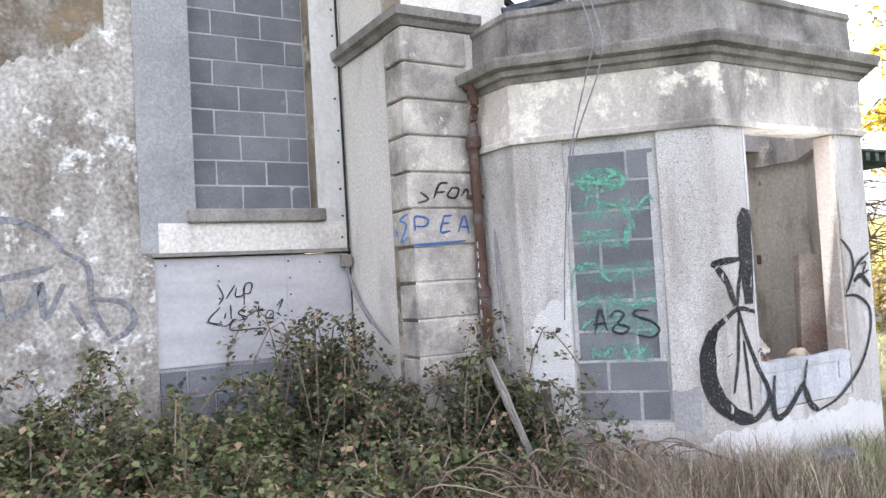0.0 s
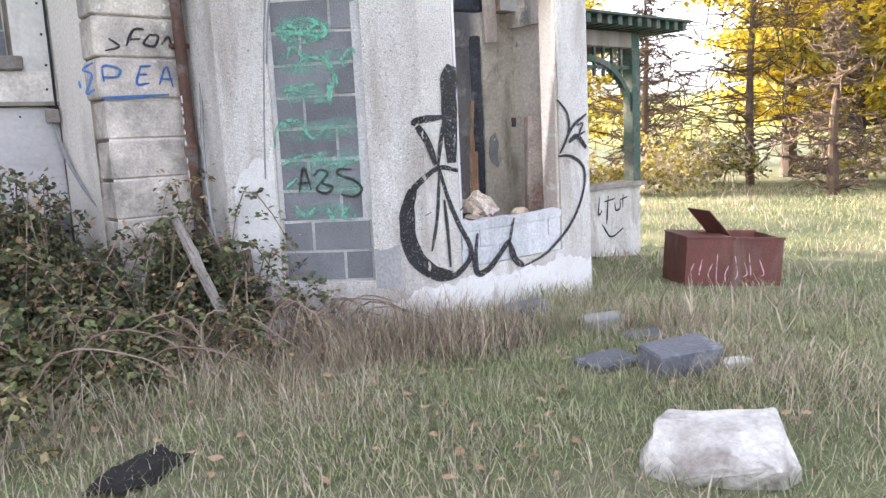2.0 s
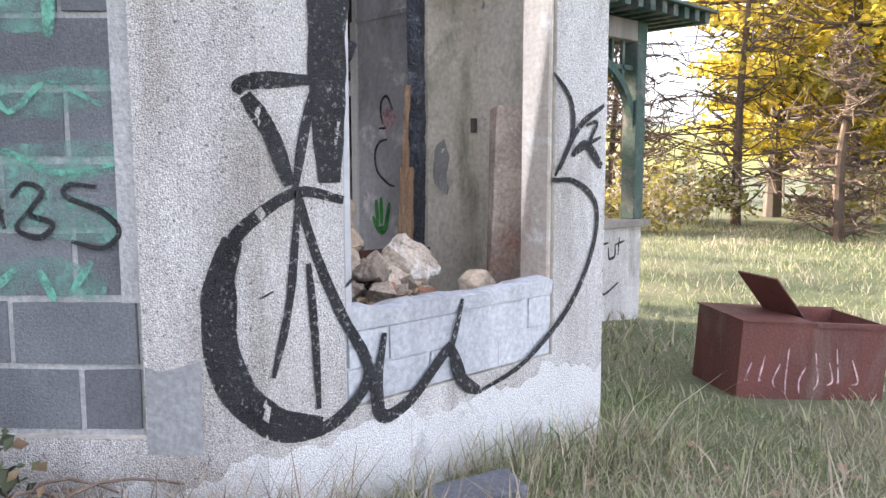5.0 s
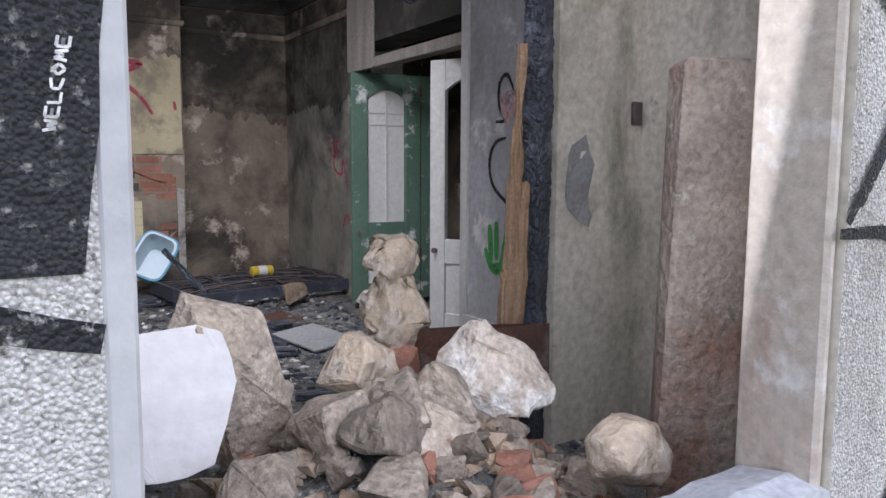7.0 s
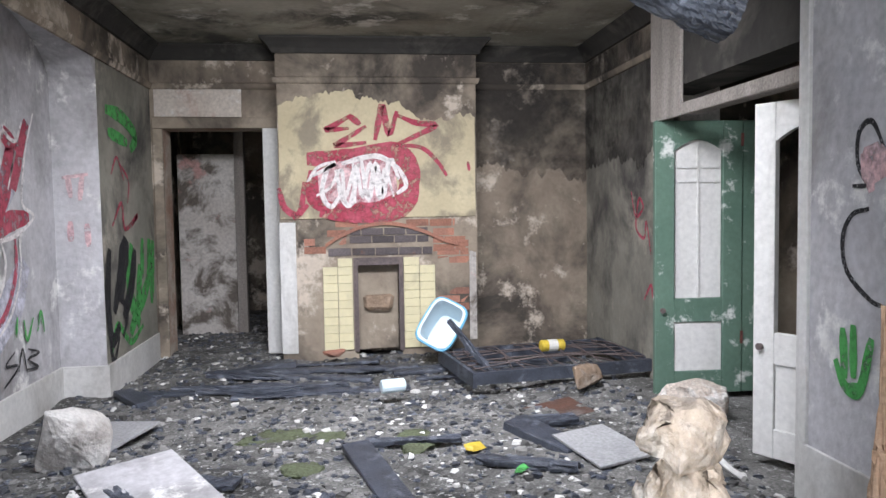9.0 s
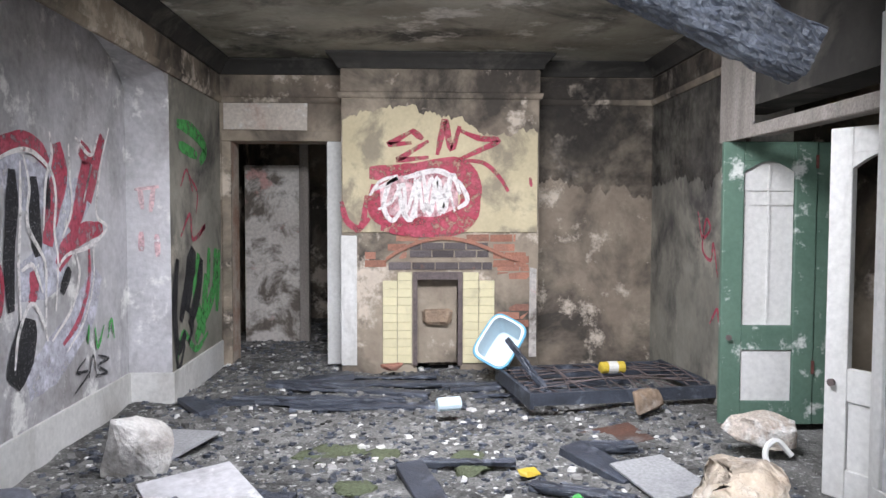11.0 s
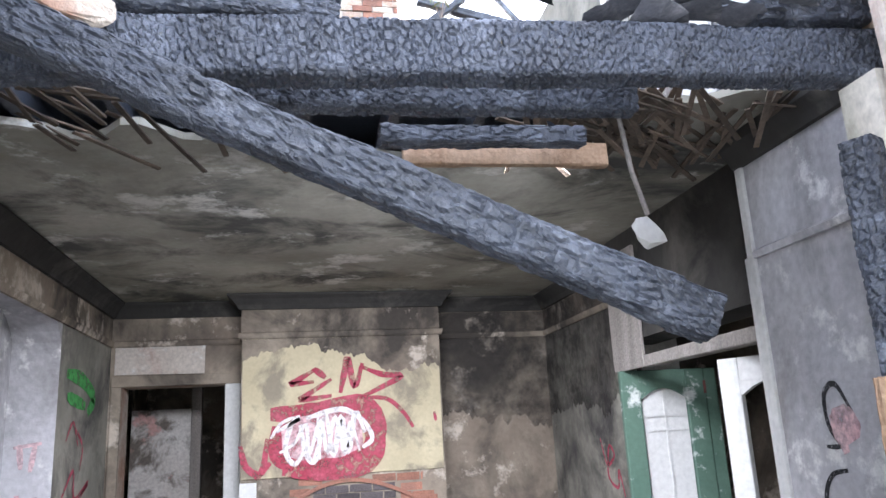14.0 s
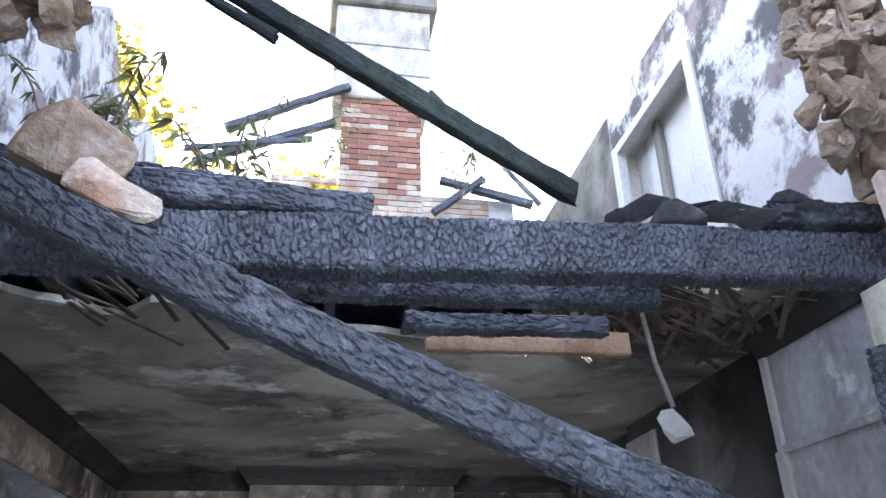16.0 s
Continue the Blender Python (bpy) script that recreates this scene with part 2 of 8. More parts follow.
M_DEBRIS = surface("debris_bits", ((0.24, 0.235, 0.225), (0.14, 0.135, 0.125)), scale=4, grain=40, bump=0.5, bump_scale=40, island=0.75)
M_ASH = surface("ash_floor", ((0.28, 0.275, 0.26), (0.12, 0.117, 0.108)), scale=3.5, stain=(0.045, 0.044, 0.042), stain_scale=1.7, stain_at=0.55, stain_soft=0.1,
                grain=70, grain_mix=0.5, bump=1.0, bump_scale=45, spots=(0.5, 0.5, 0.48), spot_scale=22, spot_at=0.6)
# the blue tint and pale blue-grey patches put the sky's sheen into the char
M_CHAR = surface("charred_wood", ((0.066, 0.076, 0.1), (0.028, 0.032, 0.042)), rough=0.4, scale=5, stain=(0.14, 0.155, 0.19), stain_scale=6, stain_at=0.6, stain_soft=0.06,
                 grain=60, grain_mix=0.3, bump=0.5, bump_scale=90, spec=0.6)
M_OLDWOOD = surface("split_wood", ((0.5, 0.35, 0.24), (0.33, 0.21, 0.13)), scale=8, grain=60, bump=0.5, bump_scale=40, streak=0.12, stain=(0.08, 0.06, 0.05), stain_scale=4, stain_at=0.64)
M_GREYWOOD = surface("grey_wood", ((0.34, 0.3, 0.27), (0.22, 0.2, 0.18)), scale=8, grain=60, bump=0.5, bump_scale=40, streak=0.12)
M_GREENPAINT = surface("green_door_paint", ((0.125, 0.2, 0.15), (0.09, 0.155, 0.115)), scale=2, spots=(0.62, 0.64, 0.6), spot_scale=5, spot_at=0.61, grain=30, grain_mix=0.12, bump=0.2, bump_scale=25, rough=0.55)
M_DARKGREEN = surface("dark_green_wood", ((0.07, 0.12, 0.1), (0.05, 0.08, 0.07)), scale=4, stain=(0.2, 0.2, 0.18), stain_scale=4, stain_at=0.6, grain=40, bump=0.4, bump_scale=30, rough=0.7)
M_RUST = surface("rusty_steel", ((0.22, 0.085, 0.07), (0.14, 0.06, 0.05)), scale=3, stain=(0.24, 0.16, 0.13), stain_scale=3, stain_at=0.66, grain=60, bump=0.35, bump_scale=50, rough=0.75, streak=0.35, metal=0.1)
M_PIPE = surface("rusty_pipe", ((0.14, 0.07, 0.05), (0.08, 0.05, 0.04)), scale=5, stain=(0.25, 0.24, 0.23), stain_scale=4, stain_at=0.64, grain=60, bump=0.4, bump_scale=50, rough=0.7)
M_SLATE = surface("slate_block", ((0.16, 0.165, 0.19), (0.11, 0.115, 0.13)), scale=4, stain=(0.4, 0.4, 0.42), stain_scale=5, stain_at=0.64, grain=50, bump=0.4, bump_scale=40, random_ob=0.2, rough=0.6)
M_PALESTONE = surface("pale_limestone", ((0.68, 0.66, 0.62), (0.46, 0.43, 0.4)), scale=5, stain=(0.28, 0.25, 0.22), stain_scale=5, stain_at=0.58, grain=40, bump=0.9, bump_scale=22)
M_CREAMSTONE = surface("cream_mortar_stone", ((0.66, 0.54, 0.41), (0.4, 0.31, 0.23)), scale=9, stain=(0.72, 0.66, 0.57), stain_scale=9, stain_at=0.6, grain=40, bump=1.0, bump_scale=30)
M_EARTH = surface("grassy_ground", ((0.18, 0.2, 0.105), (0.26, 0.245, 0.16)), scale=0.9, stain=(0.12, 0.15, 0.065), stain_scale=0.35, stain_at=0.52, grain=25, grain_mix=0.4, bump=0.9, bump_scale=30)
M_GRASS = leafy("grass_blades", (0.27, 0.31, 0.15), (0.42, 0.4, 0.26), island=0.55)
M_STRAW = leafy("dry_grass", (0.6, 0.52, 0.4), (0.4, 0.33, 0.25), island=0.5)
M_BRAMBLE = leafy("bramble_leaf", (0.14, 0.19, 0.075), (0.25, 0.24, 0.12), island=0.6)
M_BRAMBLEDARK = leafy("ivy_leaf", (0.07, 0.1, 0.055), (0.13, 0.13, 0.08), island=0.5)
M_STEM = surface("dry_stem", ((0.2, 0.14, 0.11), (0.28, 0.22, 0.17)), scale=4, grain=30, bump=0.2, island=0.4)
M_BARK = surface("bark", ((0.15, 0.12, 0.1), (0.09, 0.07, 0.06)), scale=3, grain=25, bump=0.9, bump_scale=14, streak=0.3)
# golden sunlight is put into the needle colour, with a darker shaded copy
M_NEEDLE = leafy("autumn_foliage", (0.78, 0.66, 0.09), (0.66, 0.5, 0.09), island=0.5, trans=0.5)
M_NEEDLEDARK = leafy("shaded_foliage", (0.255, 0.255, 0.060), (0.442, 0.340, 0.068), island=0.5, trans=0.4)
M_TWIG = surface("bare_twigs", ((0.15, 0.105, 0.075), (0.09, 0.065, 0.05)), scale=3, grain=20, bump=0.1, island=0.3)
M_BLACKPAINT = surface("black_spray", ((0.03, 0.03, 0.033), (0.055, 0.055, 0.06)), scale=5, grain=60, bump=0.5, bump_scale=140, pebble=0.3, pebble_scale=175, rough=0.6)
M_BLUEPAINT = surface("blue_spray", ((0.04, 0.12, 0.34), (0.06, 0.17, 0.42)), scale=6, grain=50, bump=0.3)
M_TEALPAINT = surface("teal_spray", ((0.16, 0.5, 0.36), (0.2, 0.42, 0.33)), scale=6, grain=50, bump=0.3)
M_REDPAINT = surface("red_spray", ((0.4, 0.055, 0.09), (0.5, 0.12, 0.16)), scale=5, grain=40, bump=0.2)
M_PINKPAINT = surface("pink_spray", ((0.75, 0.45, 0.47), (0.8, 0.6, 0.6)), scale=5, grain=40, bump=0.2)
M_WHITESPRAY = surface("white_spray", ((0.85, 0.82, 0.8), (0.78, 0.74, 0.72)), scale=5, grain=40, bump=0.2)
M_GREENSPRAY = surface("green_spray", ((0.1, 0.42, 0.11), (0.08, 0.33, 0.09)), scale=5, grain=40, bump=0.2)
M_GREYSPRAY = surface("faded_grey_spray", ((0.2, 0.2, 0.22), (0.3, 0.3, 0.32)), scale=5, grain=40, bump=0.3)
M_PLASTIC = surface("pale_blue_plastic", ((0.62, 0.72, 0.76), (0.55, 0.66, 0.72)), scale=2, grain=20, grain_mix=0.05, bump=0.05, rough=0.4, spec=0.5)
M_BLUEPLASTIC = surface("blue_plastic", ((0.12, 0.4, 0.6), (0.1, 0.34, 0.52)), scale=2, grain=20, grain_mix=0.05, bump=0.05, rough=0.4)
M_YELLOWPLASTIC = surface("yellow_tin", ((0.6, 0.45, 0.05), (0.5, 0.36, 0.05)), scale=8, grain=20, bump=0.1, rough=0.5)
M_CREAMTILE = surface("cream_glazed_tile", ((0.72, 0.65, 0.42), (0.66, 0.6, 0.38)), scale=3, stain=(0.4, 0.35, 0.24), stain_scale=3, stain_at=0.68, grain=20, grain_mix=0.06, bump=0.08, rough=0.3, spec=0.5, random_ob=0.06)
M_IRON = surface("cast_iron", ((0.12, 0.1, 0.1), (0.19, 0.15, 0.14)), scale=5, grain=40, bump=0.4, bump_scale=40, rough=0.7, metal=0.3)
M_BLACK = surface("soot_black", ((0.02, 0.02, 0.02), (0.03, 0.028, 0.026)), scale=3, grain=30, bump=0.3)
M_CABLE = surface("grey_cable", ((0.3, 0.3, 0.31), (0.22, 0.22, 0.23)), scale=8, grain=20, bump=0.05, rough=0.6)
M_FIELD = surface("far_field", ((0.32, 0.3, 0.08), (0.24, 0.25, 0.08)), scale=0.05, grain=0.6, grain_mix=0.25, bump=0.2, bump_scale=1.0)
M_DEADLEAF = leafy("withered_leaf", (0.34, 0.2, 0.14), (0.4, 0.33, 0.18), island=0.5)
M_SOOTDARK = surface("soot_coated_plaster", ((0.06, 0.056, 0.05), (0.025, 0.024, 0.022)), scale=1.6, stain=(0.12, 0.11, 0.095), stain_scale=1.6, stain_at=0.62, stain_soft=0.08,
                     grain=15, grain_mix=0.1, bump=0.3, bump_scale=18)

M_CHARDARK = surface("dull_charred_wood", ((0.03, 0.034, 0.036), (0.014, 0.017, 0.015)), rough=0.85, scale=5, stain=(0.05, 0.07, 0.05), stain_scale=4, stain_at=0.6, grain=60, grain_mix=0.3, bump=0.4, bump_scale=90, spec=0.2, streak=0.4)
M_MOSS = surface("mossy_ash", ((0.12, 0.14, 0.08), (0.09, 0.1, 0.06)), scale=6, grain=60, grain_mix=0.4, bump=0.8, bump_scale=50)
M_SLABSTONE = surface("mortar_and_brick_slab", ((0.4, 0.34, 0.29), (0.26, 0.22, 0.19)), scale=5, stain=(0.3, 0.14, 0.1), stain_scale=2.6, stain_at=0.6, grain=50, grain_mix=0.35, bump=1.0, bump_scale=32, spots=(0.52, 0.48, 0.43), spot_scale=9, spot_at=0.64)
M_JAMB = surface("pinkish_jamb_plaster", ((0.6, 0.54, 0.47), (0.48, 0.41, 0.35)), scale=3, stain=(0.42, 0.25, 0.2), stain_scale=2.6, stain_at=0.62, stain_soft=0.08, grain=40, grain_mix=0.2, bump=0.4, bump_scale=24, streak=0.3, spots=(0.68, 0.65, 0.61), spot_scale=4, spot_at=0.6)
M_LEDGER = surface("peeling_hall_paint", ((0.6, 0.57, 0.53), (0.46, 0.42, 0.38)), scale=3, stain=(0.14, 0.12, 0.1), stain_scale=2.4, stain_at=0.55, stain_soft=0.05, grain=30, bump=0.4, bump_scale=20, spots=(0.5, 0.3, 0.27), spot_scale=3.2, spot_at=0.64)


def worn(m, keep, scale=26.0, soft=0.1):
    """Lets a paint lie broken on its wall: bare where noise says so; keep is the covered share."""
    nt = m.node_tree
    n, l = nt.nodes, nt.links
    out = n["Material Output"].inputs["Surface"]
    src = out.links[0].from_socket
    tc = n.new("ShaderNodeTexCoord")
    t = n.new("ShaderNodeTexNoise")
    t.inputs["Scale"].default_value, t.inputs["Detail"].default_value, t.inputs["Roughness"].default_value = scale, 6, 0.7
    l.new(tc.outputs["Object"], t.inputs["Vector"])
    r = n.new("ShaderNodeMapRange")
    at = 0.5 + (keep - 0.5) * 0.42
    r.inputs["From Min"].default_value, r.inputs["From Max"].default_value = at - soft, at + soft
    l.new(t.outputs["Fac"], r.inputs["Value"])
    tr = n.new("ShaderNodeBsdfTransparent")
    mx = n.new("ShaderNodeMixShader")
    l.new(r.outputs[0], mx.inputs[0])
    l.new(src, mx.inputs[1])
    l.new(tr.outputs[0], mx.inputs[2])
    l.new(mx.outputs[0], out)
    return m


worn(M_BLACKPAINT, 0.72, 70, 0.06)
worn(M_BLUEPAINT, 0.75, 40)
worn(M_TEALPAINT, 0.6, 22)
worn(M_REDPAINT, 0.7, 16, 0.14)
worn(M_PINKPAINT, 0.6, 12, 0.14)
worn(M_WHITESPRAY, 0.8, 18, 0.12)
worn(M_GREENSPRAY, 0.75, 16, 0.12)
worn(M_GREYSPRAY, 0.72, 14, 0.14)
M_TEALHAZE = worn(surface("thin_teal_spray", ((0.24, 0.46, 0.38), (0.2, 0.36, 0.32)), scale=6, grain=50, bump=0.3), 0.36, 12, 0.2)
M_LILACHAZE = worn(surface("thin_lilac_spray", ((0.74, 0.73, 0.82), (0.66, 0.66, 0.76)), scale=3, grain=50, bump=0.2), 0.55, 7, 0.2)
M_LICHEN = worn(surface("brown_wall_stain", ((0.3, 0.22, 0.13), (0.16, 0.13, 0.1)), scale=2, grain=40, grain_mix=0.3, bump=0.4), 0.55, 2.2, 0.16)
M_SOOTHAZE = worn(surface("soot_film", ((0.055, 0.05, 0.045), (0.09, 0.08, 0.07)), scale=3, grain=30, bump=0.2), 0.5, 3.0, 0.22)


# ---- building helpers ----
def part(name, bm, material, parent=None, label="", smooth=False):
    """Links a bmesh as one mesh object, under a thing when parent is given."""
    me = bpy.data.meshes.new(name)
    bm.to_mesh(me)
    bm.free()
    for m in (material if isinstance(material, (list, tuple)) else [material]):
        me.materials.append(m)
    if smooth:
        for p in me.polygons:
            p.use_smooth = True
    ob = new(name, me)
    if parent is not None:
        ob.parent = parent
    if label:
        ob["label"] = label
    return ob


def share(name, mesh, m, parent=None):
    ob = new(name, mesh)
    if parent is not None:
        ob.parent = parent
    ob.matrix_basis = m
    return ob


def thing(name, label, category, group="", kind="", at=(0, 0, 0)):
    ob = new(name)
    ob.location = at
    ob.empty_display_size = 0.1
    return tagged(ob, label, category, group, kind)


def add_box(bm, x0, x1, y0, y1, z0, z1, m=None, mat=0):
    v = [bm.verts.new((x, y, z)) for z in (z0, z1) for y in (y0, y1) for x in (x0, x1)]
    if m is not None:
        for w in v:
            w.co = m @ w.co
    fs = [bm.faces.new([v[i] for i in f]) for f in ((0, 2, 3, 1), (4, 5, 7, 6), (0, 1, 5, 4), (2, 6, 7, 3), (0, 4, 6, 2), (1, 3, 7, 5))]
    for f in fs:
        f.material_index = mat
    return v


def box(x0, x1, y0, y1, z0, z1, bevel=0.0, m=None, segments=1):
    bm = bmesh.new()
    add_box(bm, x0, x1, y0, y1, z0, z1, m)
    if bevel:
        bmesh.ops.bevel(bm, geom=bm.edges[:], offset=bevel, segments=segments, affect='EDGES')
    return bm


def jitter(bm, amount, scale, seed=0.0):
    for v in bm.verts:
        v.co += noise.noise_vector(v.co * scale + Vector((seed, seed * 1.7, -seed))) * amount
    return bm


def rock(size, seed, points=16, cuts=1, rough=0.06):
    """An angular lump: the hull of random points, split and roughened."""
    rnd = random.Random(seed)
    bm = bmesh.new()
    for _ in range(points):
        d = Vector((rnd.uniform(-1, 1), rnd.uniform(-1, 1), rnd.uniform(-1, 1)))
        d = d.normalized() * rnd.uniform(0.85, 1.1) if points >= 24 else d / max(abs(c) for c in d) * rnd.uniform(0.75, 1.0)
        bm.verts.new((d.x * size[0] / 2, d.y * size[1] / 2, d.z * size[2] / 2))
    res = bmesh.ops.convex_hull(bm, input=bm.verts[:])
    bmesh.ops.delete(bm, geom=list({g for g in res["geom_interior"] + res["geom_unused"] if isinstance(g, bmesh.types.BMVert)}), context='VERTS')
    if cuts:
        bmesh.ops.bevel(bm, geom=bm.edges[:], offset=min(size) * 0.04, segments=1, affect='EDGES', clamp_overlap=True)
        bmesh.ops.triangulate(bm, faces=bm.faces[:])
        bmesh.ops.subdivide_edges(bm, edges=bm.edges[:], cuts=cuts, use_grid_fill=True)
        s = max(size)
        for v in bm.verts:
            v.co += noise.noise_vector(v.co * 4 / s + Vector((seed * 3.1, 0, seed))) * rough * s + noise.noise_vector(v.co * 13 / s + Vector((0, seed, 0))) * rough * 0.5 * s
    return bm


def tube(bm, pts, radii, sides=8, cap=True):
    """A tapered tube along the points."""
    rings = []
    pts = [Vector(p) for p in pts]
    for i, p in enumerate(pts):
        d = (pts[min(i + 1, len(pts) - 1)] - pts[max(i - 1, 0)]).normalized()
        a = d.orthogonal().normalized()
        if abs(d.z) < 0.95:
            a = d.cross(Vector((0, 0, 1))).normalized()
        b = d.cross(a)
        r = radii[i] if isinstance(radii, (list, tuple)) else radii
        rings.append([bm.verts.new(p + (a * math.cos(k * math.tau / sides) + b * math.sin(k * math.tau / sides)) * r) for k in range(sides)])
    for r0, r1 in zip(rings, rings[1:]):
        for k in range(sides):
            bm.faces.new((r0[k], r0[(k + 1) % sides], r1[(k + 1) % sides], r1[k]))
    if cap:
        bm.faces.new(rings[0][::-1])
        bm.faces.new(rings[-1])
    return bm


def spline(pts, n=6):
    """Points along a Catmull-Rom curve through pts."""
    p = [Vector(q) for q in pts]
    if len(p) < 3:
        return [p[0].lerp(p[-1], i / n) for i in range(n + 1)]
    q = [p[0] * 2 - p[1], *p, p[-1] * 2 - p[-2]]
    out = []
    for i in range(1, len(q) - 2):
        for k in range(n):
            t = k / n
            out.append(0.5 * ((2 * q[i]) + (q[i + 1] - q[i - 1]) * t + (2 * q[i - 1] - 5 * q[i] + 4 * q[i + 1] - q[i + 2]) * t * t
                              + (3 * q[i] - q[i - 1] - 3 * q[i + 1] + q[i + 2]) * t ** 3))
    out.append(p[-1])
    return out


def wall(name, p0, p1, z0, z1, th, openings=(), mats=None, m0=0.0, m1=0.0, label="", parent=None, ragged=0.0):
    """A wall whose outer face runs from p0 to p1 and which is th thick to its left; openings are (u0, u1, z0, z1). m0, m1: mitre of the ends at the inner face."""
    p0, p1 = Vector((*p0, 0)), Vector((*p1, 0))
    d = (p1 - p0).normalized()
    nrm = Vector((-d.y, d.x, 0))
    length = (p1 - p0).length
    us = sorted({0.0, length, *[o[0] for o in openings], *[o[1] for o in openings]})
    zs = sorted({z0, z1, *[o[2] for o in openings], *[o[3] for o in openings]})
    step = 0.25 if ragged else 99
    fine = []
    for a, b in zip(us, us[1:]):
        k = max(1, round((b - a) / step))
        fine += [a + (b - a) * i / k for i in range(k)]
    us = fine + [us[-1]]
    bm = bmesh.new()
    grid = {}

    def vert(i, j, s):
        if (i, j, s) not in grid:
            u, z = us[i], zs[j]
            if ragged and j == len(zs) - 1:
                z += noise.noise(Vector((u * 1.7, z, p0.x + p0.y))) * ragged
            if s:
                u = m0 + (length + m1 - m0) * u / length if (m0 or m1) and not openings else u + (m0 if i == 0 else 0) + (m1 if i == len(us) - 1 else 0)
            grid[i, j, s] = bm.verts.new(p0 + d * u + nrm * (th * s) + Vector((0, 0, z)))
        return grid[i, j, s]

    def solid(i, j):
        if not (0 <= i < len(us) - 1 and 0 <= j < len(zs) - 1):
            return False
        u, z = (us[i] + us[i + 1]) / 2, (zs[j] + zs[j + 1]) / 2
        return not any(o[0] < u < o[1] and o[2] < z < o[3] for o in openings)

    def face(vs, mi):
        f = bm.faces.new(vs)
        f.material_index = mi

    for i in range(len(us) - 1):
        for j in range(len(zs) - 1):
            if not solid(i, j):
                continue
            face((vert(i, j, 0), vert(i + 1, j, 0), vert(i + 1, j + 1, 0), vert(i, j + 1, 0)), 0)
            face((vert(i, j, 1), vert(i, j + 1, 1), vert(i + 1, j + 1, 1), vert(i + 1, j, 1)), 1)
            for di, dj, a, b in ((-1, 0, (i, j), (i, j + 1)), (1, 0, (i + 1, j + 1), (i + 1, j)), (0, -1, (i + 1, j), (i, j)), (0, 1, (i, j + 1), (i + 1, j + 1))):
                if not solid(i + di, j + dj):
                    face((vert(*a, 0), vert(*b, 0), vert(*b, 1), vert(*a, 1)), 1 if di or dj > 0 else 1)
    bmesh.ops.recalc_face_normals(bm, faces=bm.faces[:])
    ob = part(name, bm, mats, parent, label)
    return tagged(ob, label, "wall", kind="structure") if parent is None else ob


def moulding(name, path, profile, material, parent=None, label=""):
    """A profile of (out, z) swept along a plan path with mitred corners; out is to the right of the way."""
    pts = [Vector((*p, 0)) for p in path]
    bm = bmesh.new()
    rings = []
    for i, p in enumerate(pts):
        d0 = (p - pts[i - 1]).normalized() if i else (pts[1] - p).normalized()
        d1 = (pts[i + 1] - p).normalized() if i < len(pts) - 1 else d0
        n0, n1 = Vector((d0.y, -d0.x, 0)), Vector((d1.y, -d1.x, 0))
        n = (n0 + n1).normalized()
        n = n / max(0.3, n.dot(n0))
        rings.append([bm.verts.new(p + n * o + Vector((0, 0, z))) for o, z in profile])
    k = len(profile)
    for r0, r1 in zip(rings, rings[1:]):
        for a in range(k):
            bm.faces.new((r0[a], r1[a], r1[(a + 1) % k], r0[(a + 1) % k]))
    bm.faces.new(rings[0])
    bm.faces.new(rings[-1][::-1])
    bmesh.ops.recalc_face_normals(bm, faces=bm.faces[:])
    return part(name, bm, material, parent, label)


def plane_map(p0, p1, out=0.004):
    """Maps (u, z, lift) on a wall from p0 towards p1 to the world, lift in front of it."""
    p0, p1 = Vector((*p0, 0)), Vector((*p1, 0))
    d = (p1 - p0).normalized()
    n = Vector((d.y, -d.x, 0))
    return lambda u, z, lift=0.0: p0 + d * u + n * (out + lift) + Vector((0, 0, z))


def stroke(bm, pm, pts, width, lift=0.0, taper=0.6, seed=0):
    """One sprayed line as a thin ribbon on a wall."""
    pts = spline([(u, z, 0) for u, z in pts], 5)
    prev = None
    n = len(pts) - 1
    for i, p in enumerate(pts):
        d = (pts[min(i + 1, n)] - pts[max(i - 1, 0)]).normalized()
        s = Vector((-d.y, d.x, 0))
        e = min(i, n - i) / max(1, n)
        w = width * (taper + (1 - taper) * min(1, e * 4)) * (1 + 0.18 * noise.noise(Vector((p.x * 9 + seed, p.y * 9, 0)))) / 2
        a, b = p + s * w, p - s * w
        pair = (bm.verts.new(pm(a.x, a.y, lift)), bm.verts.new(pm(b.x, b.y, lift)))
        if prev:
            bm.faces.new((prev[0], prev[1], pair[1], pair[0]))
        prev = pair


LAYERS = {}


def graffiti(pm, strokes, material, parent, label=""):
    bm = bmesh.new()
    base = LAYERS.get(parent.name, 0.0)
    for i, (w, pts) in enumerate(strokes):
        stroke(bm, pm, pts, w, 0.0003 * i + base, seed=i)
    LAYERS[parent.name] = base + 0.0003 * len(strokes)
    return part("graffiti", bm, material, parent, label)


